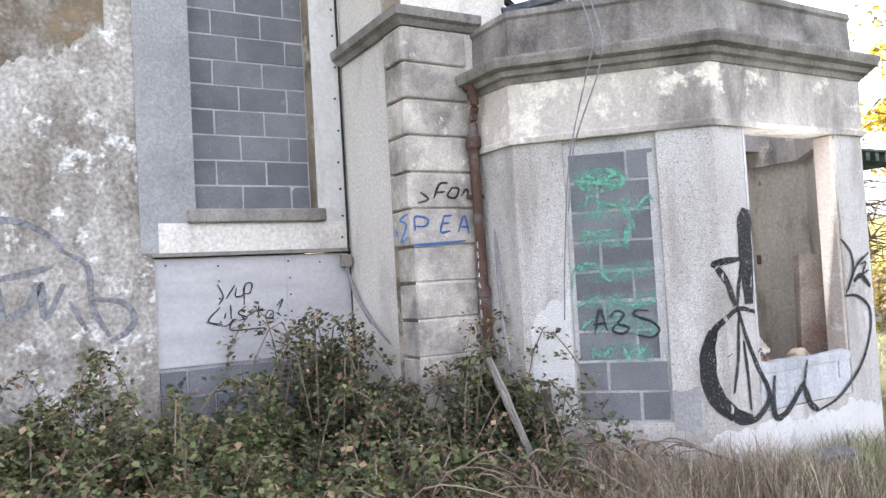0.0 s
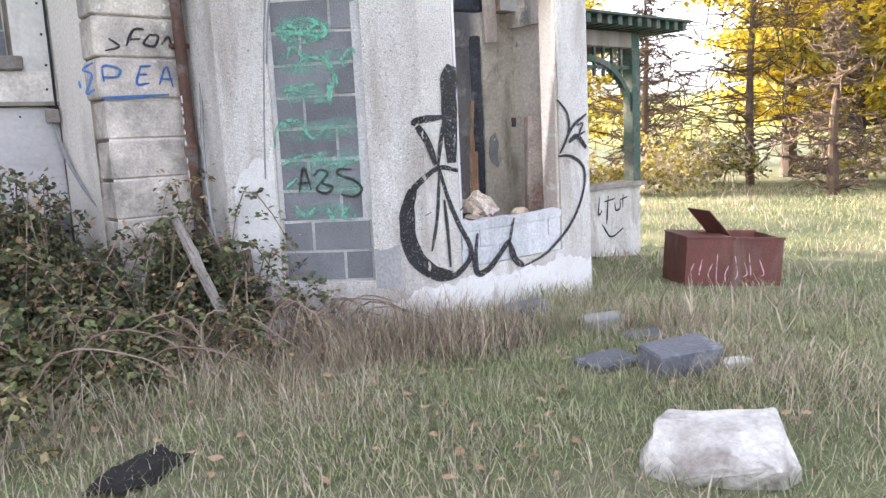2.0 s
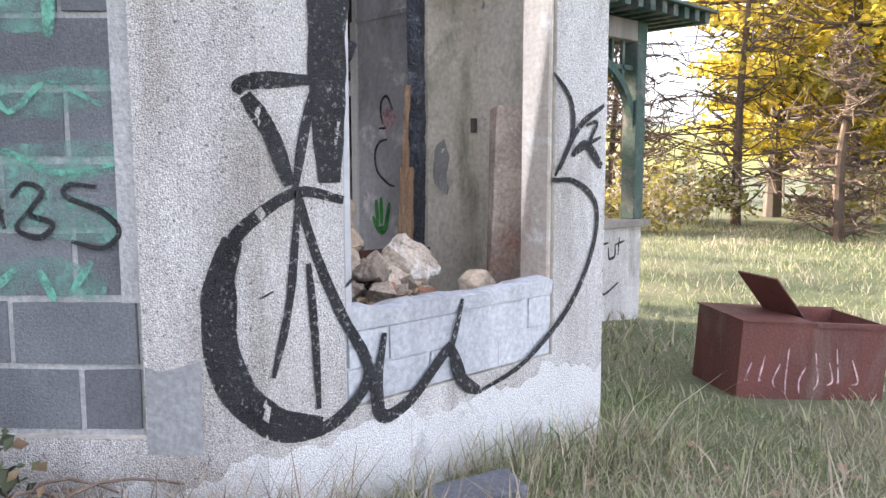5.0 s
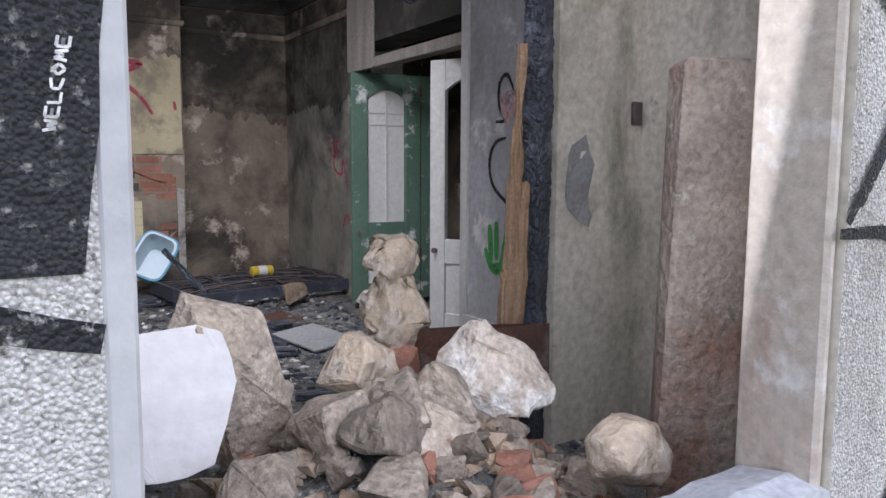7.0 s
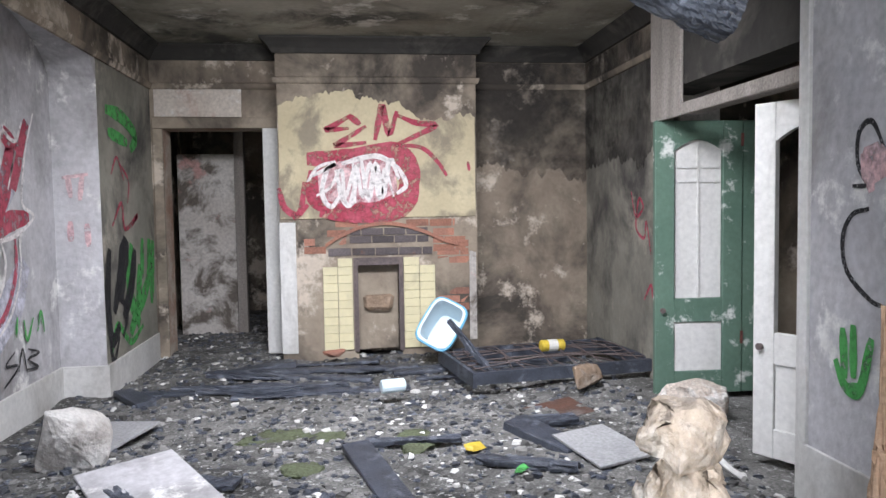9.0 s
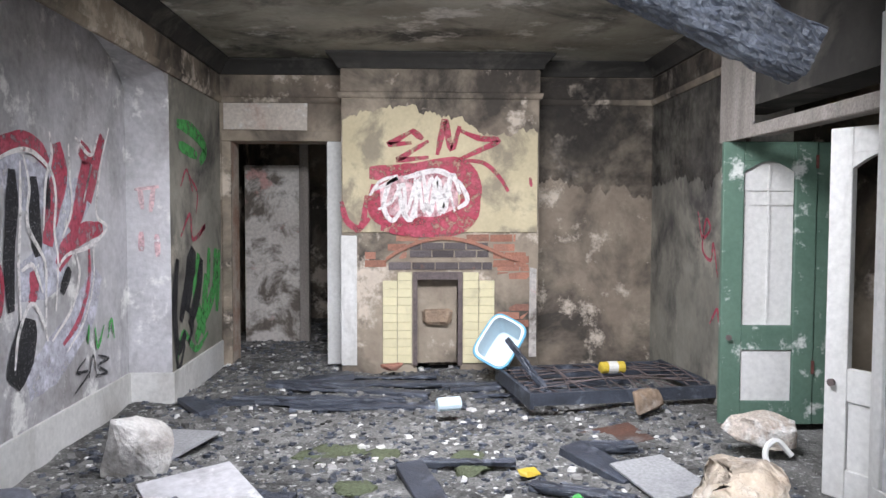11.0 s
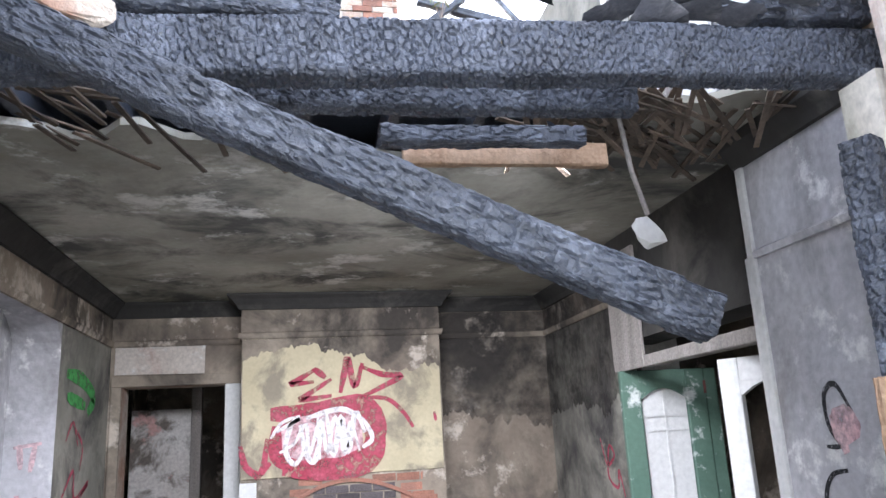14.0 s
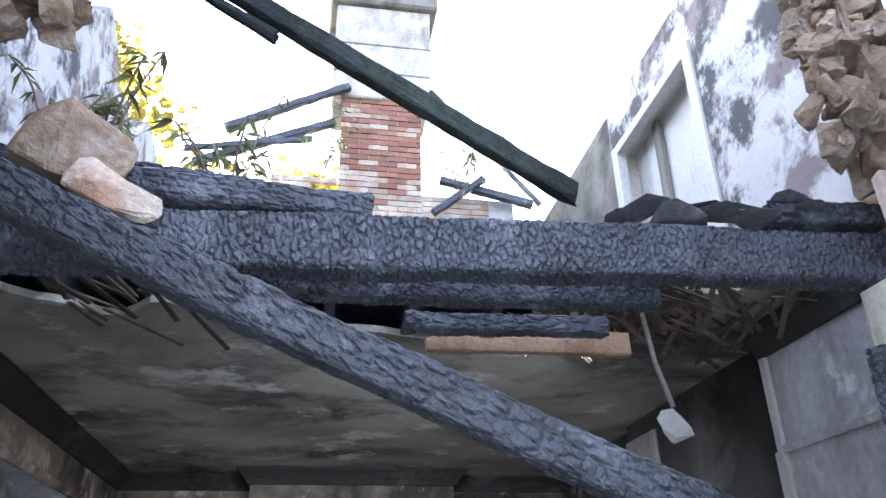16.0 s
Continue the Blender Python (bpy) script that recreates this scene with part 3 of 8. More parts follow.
def ragged_patch(name, pm, u0, u1, low, high, material, parent, label="", seed=0.0, rag=0.08, top=True, lift=0.0, cell=0.03):
    """A thin coat on a wall from u0 to u1 with one torn edge; low and high are functions of u."""
    n = max(8, int((u1 - u0) / cell))
    bm = bmesh.new()
    rows = []
    for i in range(n + 1):
        u = u0 + (u1 - u0) * i / n
        e = rag * (noise.noise(Vector((u * 3.1, seed, 0))) + 0.6 * noise.noise(Vector((u * 11, seed, 4))) + 0.35 * noise.noise(Vector((u * 33, seed, 8))))
        a, b = low(u) + (0 if top else e), high(u) + (e if top else 0)
        rows.append((bm.verts.new(pm(u, a, lift)), bm.verts.new(pm(u, max(b, a + 0.01), lift))))
    for a, b in zip(rows, rows[1:]):
        bm.faces.new((a[0], b[0], b[1], a[1]))
    return part(name, bm, material, parent, label)


def coursed(name, pm, u0, u1, z0, courses, height, lengths, depth, material, parent, offset=0.0, joint=0.012, seed=1, drop=0.0, proud=0.0):
    """Courses of blocks or bricks, each its own object, laid on a wall map."""
    rnd = random.Random(seed)
    for c in range(courses):
        u = u0 - (offset if c % 2 else 0.0)
        while u < u1 - 0.02:
            a, b = max(u, u0), min(u + lengths, u1)
            u += lengths
            if b - a < 0.03 or rnd.random() < drop:
                continue
            z = z0 + c * height
            bm = bmesh.new()
            out = proud + rnd.uniform(-0.004, 0.006)
            co = [pm(uu, zz, ll) for zz in (z + joint / 2, z + height - joint / 2) for ll in (out - depth, out) for uu in (a + joint / 2, b - joint / 2)]
            v = [bm.verts.new(p + Vector((rnd.uniform(-1, 1), rnd.uniform(-1, 1), rnd.uniform(-1, 1))) * 0.003) for p in co]
            for f in ((0, 2, 3, 1), (4, 5, 7, 6), (0, 1, 5, 4), (2, 6, 7, 3), (0, 4, 6, 2), (1, 3, 7, 5)):
                bm.faces.new([v[i] for i in f])
            bmesh.ops.recalc_face_normals(bm, faces=bm.faces[:])
            part(name, bm, material, parent)


# ---- plan ----
FRONT_Y, MAIN_Y, QUOIN_Y = 3.585, 6.425, 5.15
BL, BR = (4.57, FRONT_Y), (6.41, FRONT_Y)          # front corners of the bay
CL, CR = (3.53, 4.625), (7.45, 4.625)              # where its canted faces meet its sides
FLOOR, CEIL, RAIL = 0.15, 3.08, 2.70
TH = 0.18
MIT = TH * math.tan(radians(22.5))


def ground_z(x, y):
    z = 0.04 - 0.095 * min(max(x - 5.6, 0), 5.5) + 0.05 * noise.noise(Vector((x * 0.45, y * 0.45, 3.3)))
    d = math.hypot(x - 5, y - 5)
    if d > 14:
        z -= 0.02 * min(d - 14, 40)
    if d > 60:
        z += 0.05 * (d - 60)
    return z


# ---- ground ----
bm = bmesh.new()
ticks = sorted({*[round(-8 + 0.4 * i, 2) for i in range(60)], *[-900, -500, -250, -120, -60, -30, -18, -12, 20, 25, 32, 40, 52, 70, 100, 150, 250, 500, 900]})
gv = {(i, j): bm.verts.new((x, y, ground_z(x, y))) for i, x in enumerate(ticks) for j, y in enumerate(ticks)}
for i in range(len(ticks) - 1):
    for j in range(len(ticks) - 1):
        bm.faces.new((gv[i, j], gv[i + 1, j], gv[i + 1, j + 1], gv[i, j + 1]))
ground = tagged(part("ground", bm, M_EARTH, smooth=True), "rough tussocky grass, green with straw patches", "ground", kind="structure")

# ---- the bay ----
bay_mats = [M_ROUGHCAST, M_PIER]
WIN = (4.885 - BL[0], 6.03 - BL[0])
bay_front = wall("wall_bay_front", BL, BR, -0.5, 2.57, TH, [(WIN[0], WIN[1], 0.44, 2.575 - 0.01)], bay_mats, MIT, -MIT, "pebble-dashed bay wall with a black outline tag round its window")
for v in bay_front.data.vertices:   # splayed reveals
    if v.co.y > FRONT_Y + TH - 0.01:
        if abs(v.co.x - 4.885) < 0.02:
            v.co.x = 4.74
bay_left = wall("wall_bay_left", CL, BL, -0.5, 2.57, TH, [(0.38, 1.07, 0.41, 2.56)], bay_mats, MIT, -MIT, "pebble-dashed canted bay wall with a blocked window")
bay_right = wall("wall_bay_right", BR, CR, -0.5, 2.57, TH, (), bay_mats, MIT, -MIT, "pebble-dashed canted bay wall out of the walker's reach")
bay_side_l = wall("wall_bay_side_left", (CL[0], QUOIN_Y + 0.3), CL, -0.5, 2.57, TH, (), bay_mats, 0, -MIT, "short pebble-dashed return of the bay")
bay_side_r = wall("wall_bay_side_right", CR, (CR[0], 5.6), -0.5, 2.57, TH, (), bay_mats, MIT, 0, "short pebble-dashed return of the bay")
PATH_BAY = [(CL[0], QUOIN_Y), CL, BL, BR, CR, (CR[0], 5.6)]
ragged_patch("limewash_band", plane_map(BL, BR, 0.002), 0.0, 1.84, lambda u: -0.45, lambda u: 0.36, M_LIMEWASH, bay_front, "white limewashed foot of the wall", 2.0, 0.1)
ragged_patch("limewash_band", plane_map(CL, BL, 0.002), 0.75, 1.47, lambda u: -0.45, lambda u: 0.22 + 0.1 * (u - 0.75), M_LIMEWASH, bay_left, "white limewashed foot of the wall", 5.0, 0.1)
ragged_patch("limewash_band", plane_map(CL, BL, 0.002), 0.06, 0.37, lambda u: 0.42, lambda u: 1.1 + 0.9 * u, M_LIMEWASH, bay_left, "white limewashed strip beside the blocks", 7.0, 0.16)
ragged_patch("cement_patch", plane_map(CL, BL, 0.003), 1.075, 1.26, lambda u: 0.36, lambda u: 0.66, M_CEMENT, bay_left, "grey cement patch", 9.0, 0.06)
band = moulding("bay_band", PATH_BAY, [(-0.26, 2.57), (0.0, 2.57), (0.03, 2.56), (0.035, 2.60), (0.015, 2.62), (0.015, 3.03), (-0.26, 3.03)], M_RENDER)
tagged(band, "stained cement band above the bay windows", "band", kind="structure")
cornice = moulding("bay_cornice", PATH_BAY, [(-0.26, 3.03), (0.03, 3.03), (0.05, 3.07), (0.09, 3.08), (0.1, 3.12), (0.16, 3.135), (0.18, 3.19), (0.18, 3.21), (0.02, 3.25), (-0.26, 3.25)], M_CORNICE)
tagged(cornice, "stepped grey cement cornice with lichen", "cornice", kind="structure")
parapet = moulding("bay_parapet", PATH_BAY, [(-0.22, 3.25), (-0.02, 3.25), (-0.03, 3.55), (-0.01, 3.57), (-0.02, 3.62), (-0.22, 3.62)], M_CORNICE)
tagged(parapet, "weathered cement parapet of the bay", "parapet", kind="structure")

# blocked window of the left cant
pm_left = plane_map(CL, BL)
blocked = thing("blocked_window", "bay window walled up with grey concrete blocks", "blocked window", kind="structure")
bm = bmesh.new()
pmb = plane_map(CL, BL, 0)
co = [pmb(u, z, l) for z in (0.41, 2.56) for l in (-0.2, -0.038) for u in (0.38, 1.07)]
v = [bm.verts.new(p) for p in co]
for f in ((0, 2, 3, 1), (4, 5, 7, 6), (0, 1, 5, 4), (2, 6, 7, 3), (0, 4, 6, 2), (1, 3, 7, 5)):
    bm.faces.new([v[i] for i in f])
bmesh.ops.recalc_face_normals(bm, faces=bm.faces[:])
part("mortar", bm, M_MORTAR, blocked)
coursed("block", plane_map(CL, BL, -0.03), 0.395, 1.055, 0.42, 9, 0.2255, 0.45, 0.1, M_BLOCK, blocked, offset=0.225, joint=0.022, seed=4)

ragged_patch("mortar_smear", plane_map(CL, BL, -0.02), 1.0, 1.068, lambda u: 0.86, lambda u: 2.4, M_MORTAR, blocked, "pale mortar smeared over the block ends", 3.0, 0.05)
ragged_patch("mortar_smear", plane_map(CL, BL, -0.0205), 0.384, 0.42, lambda u: 0.9, lambda u: 2.5, M_MORTAR, blocked, "pale mortar smeared over the block ends", 4.0, 0.05)

# infill and sill of the front window
sill = thing("window_sill_infill", "silver-painted block infill with a broken sill", "sill", kind="structure")
bm = bmesh.new()
add_box(bm, 4.89, 6.025, FRONT_Y + 0.014, FRONT_Y + 0.175, 0.445, 0.72)
part("infill", bm, M_SILVER, sill)
coursed("block", plane_map((0, FRONT_Y), (1, FRONT_Y), -0.007), 4.895, 6.02, 0.447, 2, 0.136, 0.39, 0.02, M_SILVER, sill, offset=0.2, joint=0.01, seed=51)
bm = bmesh.new()
cells = 26
tv = []
for i in range(cells + 1):
    x = 4.89 + 1.135 * i / cells
    h = 0.785 + 0.03 * noise.noise(Vector((i * 0.35, 1.2, 0))) + 0.014 * noise.noise(Vector((i * 1.3, 4, 0)))
    tv.append([bm.verts.new((x, y, z)) for y, z in ((FRONT_Y + 0.004, 0.721), (FRONT_Y - 0.004, h), (FRONT_Y + 0.05, h + 0.012), (FRONT_Y + 0.15, h - 0.01), (FRONT_Y + 0.175, 0.721))])
for a, b in zip(tv, tv[1:]):
    for k in range(4):
        bm.faces.new((a[k], b[k], b[k + 1], a[k + 1]))
bm.faces.new(tv[0])
bm.faces.new(tv[-1][::-1])
bmesh.ops.recalc_face_normals(bm, faces=bm.faces[:])
part("sill", bm, M_SILVER, sill, "chipped plastered sill")
# jamb frames left in the opening
frame_l = thing("window_jamb", "peeling painted jamb of an empty window", "window jamb", kind="structure")
part("jamb", jitter(box(4.886, 4.917, FRONT_Y - 0.004, FRONT_Y + 0.06, 0.79, 2.555, 0.004), 0.006, 6), M_PLY, frame_l)
bm = box(6.0, 6.026, FRONT_Y + 0.01, FRONT_Y + 0.175, 0.74, 2.555, 0.008)
part("jamb", jitter(bm, 0.008, 4), M_JAMB, frame_l)

# ---- main facade and pilaster ----
main_wall = wall("wall_main", (-9, MAIN_Y), (2.9, MAIN_Y), -0.5, 6.6, 0.45, [(10.51, 11.6, 2.25, 4.72), (10.16, 11.9, 0.0, 1.885)], [M_MAIN, M_SOOT], label="mouldy white facade with faded tags")
ragged_patch("wall_stain", plane_map((0, MAIN_Y), (1, MAIN_Y), 0.002), -2.5, 0.85, lambda u: 3.3 + 0.5 * max(0, u), lambda u: 6.5, M_LICHEN, main_wall, "brown lichen stain on the upper wall", 4.0, 0.16, False, cell=0.01)
surround = thing("window_surround", "grey cement strip beside the tall window", "render strip", kind="structure")
part("strip", jitter(box(1.06, 1.508, MAIN_Y - 0.012, MAIN_Y - 0.001, 1.9, 5.6), 0.004, 3), M_CEMENT, surround)
part("strip", jitter(box(2.602, 2.896, MAIN_Y - 0.012, MAIN_Y - 0.001, 1.9, 5.6), 0.004, 3), M_WHITEPAINT, surround, "pale painted render strip")
part("apron", box(1.2, 2.896, MAIN_Y - 0.016, MAIN_Y - 0.002, 1.9, 2.148), M_CREAM, surround, "cream painted panel under the sill")
tall = thing("blocked_tall_window", "tall arched window walled up with concrete blocks", "blocked window", kind="structure")
part("mortar", box(1.511, 2.599, MAIN_Y + 0.175, MAIN_Y + 0.3, 2.26, 4.32), M_MORTAR, tall)
coursed("block", plane_map((0, MAIN_Y), (1, MAIN_Y), -0.17), 1.515, 2.595, 2.27, 9, 0.2255, 0.45, 0.1, M_BLOCK, tall, offset=0.225, joint=0.016, seed=9)
bm = box(1.436, 2.655, MAIN_Y - 0.075, MAIN_Y + 0.17, 2.15, 2.265, 0.012)
part("sill", jitter(bm, 0.004, 5), M_CORNICE, tall, "grey cement window sill")
# arched head of the tall window
bm = bmesh.new()
n_arc = 14
for i in range(n_arc):
    a0, a1 = math.pi * i / n_arc, math.pi * (i + 1) / n_arc
    x0, x1 = 2.055 - 0.545 * math.cos(a0), 2.055 - 0.545 * math.cos(a1)
    z0, z1 = 4.36 + 0.34 * math.sin(a0), 4.36 + 0.34 * math.sin(a1)
    vs = [bm.verts.new(p) for p in ((x0, MAIN_Y + 0.002, z0), (x1, MAIN_Y + 0.002, z1), (x1, MAIN_Y + 0.002, 4.72), (x0, MAIN_Y + 0.002, 4.72),
                                    (x0, MAIN_Y + 0.4, z0), (x1, MAIN_Y + 0.4, z1), (x1, MAIN_Y + 0.4, 4.72), (x0, MAIN_Y + 0.4, 4.72))]
    for f in ((0, 1, 2, 3), (0, 4, 5, 1), (4, 7, 6, 5)):
        bm.faces.new([vs[k] for k in f])
part("arch_head", bm, M_CREAM, tall, "rendered arched head")
board = thing("boarded_opening", "silvery weathered boards over a low opening with a black tag", "board", kind="structure")
bm = box(1.165, 2.9, MAIN_Y + 0.03, MAIN_Y + 0.05, 0.95, 1.85)
part("board", bm, M_PLY, board)
part("board_strip", box(2.28, 2.89, MAIN_Y + 0.022, MAIN_Y + 0.029, 0.95, 1.845), M_PLY, board)
part("lintel", box(1.14, 2.9, MAIN_Y - 0.035, MAIN_Y + 0.1, 1.868, 1.9), M_GREYWOOD, board, "dark timber lintel strip")
coursed("block", plane_map((0, MAIN_Y), (1, MAIN_Y), -0.04), 1.17, 2.9, 0.02, 4, 0.2255, 0.45, 0.1, M_BLOCK, board, offset=0.225, joint=0.016, seed=19)
nail = rock((0.02, 0.012, 0.02), 3, 10, 0)
nail_ob = part("bolt", nail, M_BLACK, board)
nail_ob.location = (1.68, MAIN_Y + 0.022, 1.78)
for x, z in ((1.68, 1.65), (1.68, 1.5), (2.3, 1.8), (2.31, 1.65), (2.31, 1.5), (2.31, 1.35), (2.31, 1.2), (2.6, 1.78), (1.25, 1.8), (1.68, 1.3)):
    share("bolt", nail_ob.data, Matrix.Translation((x, MAIN_Y + 0.018, z)), board)

# black screens added behind the facade to stop light leaking through its openings
wall("wall_behind_facade", (-9, 7.4), (2.8, 7.4), -0.5, 6.6, 0.1, (), [M_BLACK, M_BLACK], label="dark inner wall behind the facade")
tagged(part("facade_ceiling", box(-9, 2.8, 6.88, 7.39, 5.0, 5.1), M_BLACK), "dark ceiling behind the facade", "ceiling", kind="structure")
# mortar of the blocks, carried up unseen behind the boards to close the opening
part("mortar", box(1.165, 2.89, MAIN_Y + 0.06, MAIN_Y + 0.2, 0.0, 1.86), M_MORTAR, board)

# pilaster with quoins
pil_side = wall("wall_pilaster_side", (2.9, MAIN_Y), (2.9, QUOIN_Y + 0.352), -0.5, 4.6, 0.3, (), [M_CREAM, M_SOOT], label="cream painted return of the corner pilaster", ragged=0.5)
pil_front = wall("wall_pilaster_front", (2.9, QUOIN_Y), (3.92, QUOIN_Y), -0.5, 4.6, 0.35, [(0.64, 1.02, -0.5, 2.72)], [M_CREAM, M_SOOT], label="cement corner pilaster of the broken front wall", ragged=0.6)
quoins = thing("quoins", "rusticated cement quoin blocks", "quoins", kind="structure")
for k in range(13):
    z = 0.946 - 0.295 * 4 + k * 0.2945
    big = z > 1.8
    x0 = 2.87 if big else 2.905
    bm = box(x0 - 0.012, 3.47, QUOIN_Y - (0.035 if big else 0.02), QUOIN_Y + 0.28, z + 0.008, z + 0.2865, 0.012)
    part("quoin_block", jitter(bm, 0.004, 5, k), M_QUOIN, quoins)
cap = moulding("pilaster_cap", [(2.9, MAIN_Y), (2.9, QUOIN_Y), (3.6, QUOIN_Y)], [(-0.02, 3.6), (0.03, 3.6), (0.06, 3.64), (0.1, 3.66), (0.11, 3.73), (0.0, 3.77), (-0.02, 3.77)], M_CORNICE)
tagged(cap, "moulded cement cap of the pilaster", "moulding", kind="structure")

# ---- the burnt room ----
room_floor = bmesh.new()
fx = [2.6 + 0.12 * i for i in range(44)]
fy = [3.88 + 0.12 * i for i in range(62)]


def floor_z(x, y):
    heap = 0.8 * math.exp(-((x - 5.55) / 0.75) ** 2 - ((y - 4.3) / 0.6) ** 2)
    return FLOOR - 0.04 + 0.05 * noise.noise(Vector((x * 1.3, y * 1.3, 0.4))) + 0.03 * noise.noise(Vector((x * 5, y * 5, 7))) + heap * 0.8


fvs = [[room_floor.verts.new((x, y, floor_z(x, y))) for y in fy] for x in fx]
for i in range(len(fx) - 1):
    for j in range(len(fy) - 1):
        cx, cy = (fx[i] + fx[i + 1]) / 2, (fy[j] + fy[j + 1]) / 2
        if cy < 4.7 and (cx - cy < -0.62 or cx - cy > 99 or cx + cy < 8.45 or cx - cy > 2.5):
            continue
        room_floor.faces.new((fvs[i][j], fvs[i + 1][j], fvs[i + 1][j + 1], fvs[i][j + 1]))
bmesh.ops.delete(room_floor, geom=[v for v in room_floor.verts if not v.link_faces], context='VERTS')
tagged(part("floor", room_floor, M_ASH, smooth=True), "floor buried in ash and plaster debris", "floor", kind="structure")

LW, RW, BACK, BREAST = 3.36, 7.6, 11.0, 10.63
back_wall = wall("wall_back", (RW + 0.3, BACK), (LW - 1.0, BACK), -0.3, 5.9, -0.3, [(RW + 0.3 - 4.40, RW + 0.3 - 3.47, -0.3, 2.30)], [M_SOOT, M_LIMEBRICK], label="smoke-stained plaster wall with a doorway", ragged=0.12)
breast = wall("wall_chimney_breast", (6.41, BREAST), (4.57, BREAST), -0.3, CEIL, -(BACK - BREAST - 0.004), [(0.73, 1.14, -0.3, 1.03)], [M_SOOT, M_BLACK], label="chimney breast with yellow plaster and red graffiti")
left_wall = wall("wall_left", (LW, BACK), (LW, 5.5), -0.3, 3.3, -0.34, [(1.5, 4.4, -0.3, 2.96)], [M_SOOTGREY, M_GREYWALL], label="smoke-stained wall with an arched recess")
wall("wall_upper_left", (LW, BACK), (LW, 5.5), 3.305, 6.0, -0.34, (), [M_PEEL, M_PEEL], label="peeling white upper wall open to the sky", ragged=0.5)
recess = wall("wall_recess", (LW - 0.335, BACK), (LW - 0.335, 5.5), -0.3, 3.2, -0.1, (), [M_GREYWALL, M_SOOT], label="pale painted recess wall covered in graffiti")
right_far = wall("wall_right_far", (RW, BACK), (RW, 8.8), -0.3, 5.95, 0.3, (), [M_SOOTGREY, M_CREAM], label="dark smoke-stained wall")
right_up = wall("wall_upper_right", (RW, 8.795), (RW, 5.6), 3.2, 5.95, 0.3, [(0.02, 1.5, 3.5, 5.53)], [M_PEEL, M_CREAM], label="peeling white upper wall with a window")
hand_wall = wall("wall_right_near", (7.28, 6.78), (7.28, 5.5), -0.3, CEIL, 0.35, (), [M_GREYWALL, M_SOOT], label="grey painted wall with heart and hand graffiti")
over_door = wall("wall_over_door", (7.4, 8.8), (7.4, 6.785), 2.3, 3.19, 0.3, (), [M_SOOTDARK, M_SOOTDARK], label="burnt plaster and laths over the double door")
pier_r = wall("wall_bay_pier_right", (6.8, 5.3), (7.36, 5.3), -0.3, 2.72, 0.16, (), [M_PIER, M_PIER], label="bare pale plaster pier beside the bay")
pier_l = wall("wall_bay_pier_left", (3.55, 5.3), (3.92, 5.3), -0.3, 2.72, 0.3, (), [M_PIER, M_PIER], label="bare pale plaster pier beside the bay")
# dark strip added for the shade in the gap beside the pier
tagged(part("trim", jitter(box(7.365, 7.45, 5.22, 5.4, -0.2, 2.7, 0.006), 0.004, 5), M_SOOTDARK), "scorched upright timber at the end of the bay", "timber", kind="structure")
# rooms beyond the doorways
wall("wall_hall_back", (6.0, 14.2), (2.0, 14.2), -0.3, 3.2, -0.2, (), [M_SOOT, M_SOOT], label="dark burnt hall wall")
wall("wall_hall_right", (5.0, 11.3), (5.0, 14.2), -0.3, 3.2, 0.2, (), [M_SOOT, M_SOOT], label="dark burnt hall wall")
wall("wall_hall_left", (2.9, 14.2), (2.9, 11.3), -0.3, 3.2, 0.2, (), [M_LEDGER, M_SOOT], label="blistered hall wall")
wall("wall_lobby_back", (9.2, 9.1), (9.2, 6.4), -0.3, 3.2, 0.2, (), [M_SOOT, M_SOOT], label="dark lobby wall")
wall("wall_lobby_far", (7.9, 9.1), (9.2, 9.1), -0.3, 3.2, 0.2, (), [M_SOOT, M_SOOT], label="dark lobby wall")
wall("wall_lobby_near", (7.6, 6.4), (9.2, 6.4), -0.3, 3.2, 0.2, (), [M_SOOT, M_SOOT], label="dark lobby wall")
for nm, ex in (("hall_floor", (2.4, 5.4, 11.0, 14.4, 0.0, 0.12)), ("lobby_floor", (7.6, 9.3, 6.4, 9.2, 0.0, 0.12))):
    tagged(part(nm, box(*ex), M_ASH), "ash-covered floor", "floor", kind="structure")
for nm, ex in (("hall_ceiling", (2.4, 5.4, 11.3, 14.4, 2.9, 3.0)), ("lobby_ceiling", (7.7, 9.4, 6.3, 9.3, 3.2, 3.3))):
    tagged(part(nm, box(*ex), M_CEIL), "sooty ceiling", "ceiling", kind="structure")

# ceiling with a ragged burnt edge
bm = bmesh.new()
cols = 60
rows_c = []
for i in range(cols + 1):
    x = 2.9 + (7.7 - 2.9) * i / cols
    edge = 6.85 + 0.45 * noise.noise(Vector((x * 0.8, 2.0, 0))) + 0.16 * noise.noise(Vector((x * 4, 5.0, 0))) - 0.5 * max(0, (x - 6.0))  - 0.5 * max(0, 4.2 - x)
    rows_c.append([bm.verts.new((x, y, CEIL + dz + 0.012 * noise.noise(Vector((x * 3, y * 3, 0))))) for dz in (0, 0.035) for y in (edge, (edge + 10.98) / 2, 10.98)])
for a, b in zip(rows_c, rows_c[1:]):
    for q in ((0, 1), (1, 2), (5, 4), (4, 3), (3, 0)):
        bm.faces.new((a[q[0]], a[q[1]], b[q[1]], b[q[0]]))
bmesh.ops.recalc_face_normals(bm, faces=bm.faces[:])
tagged(part("ceiling", bm, M_CEIL), "smoke-blackened plaster ceiling with a burnt broken edge", "ceiling", kind="structure")
bm = bmesh.new()
rnd = random.Random(5)
for i in range(11):
    x = 3.5 + i * 0.4
    add_box(bm, x, x + 0.05, 6.1 + rnd.uniform(0, 0.5), 10.98, CEIL + 0.05, CEIL + 0.2)
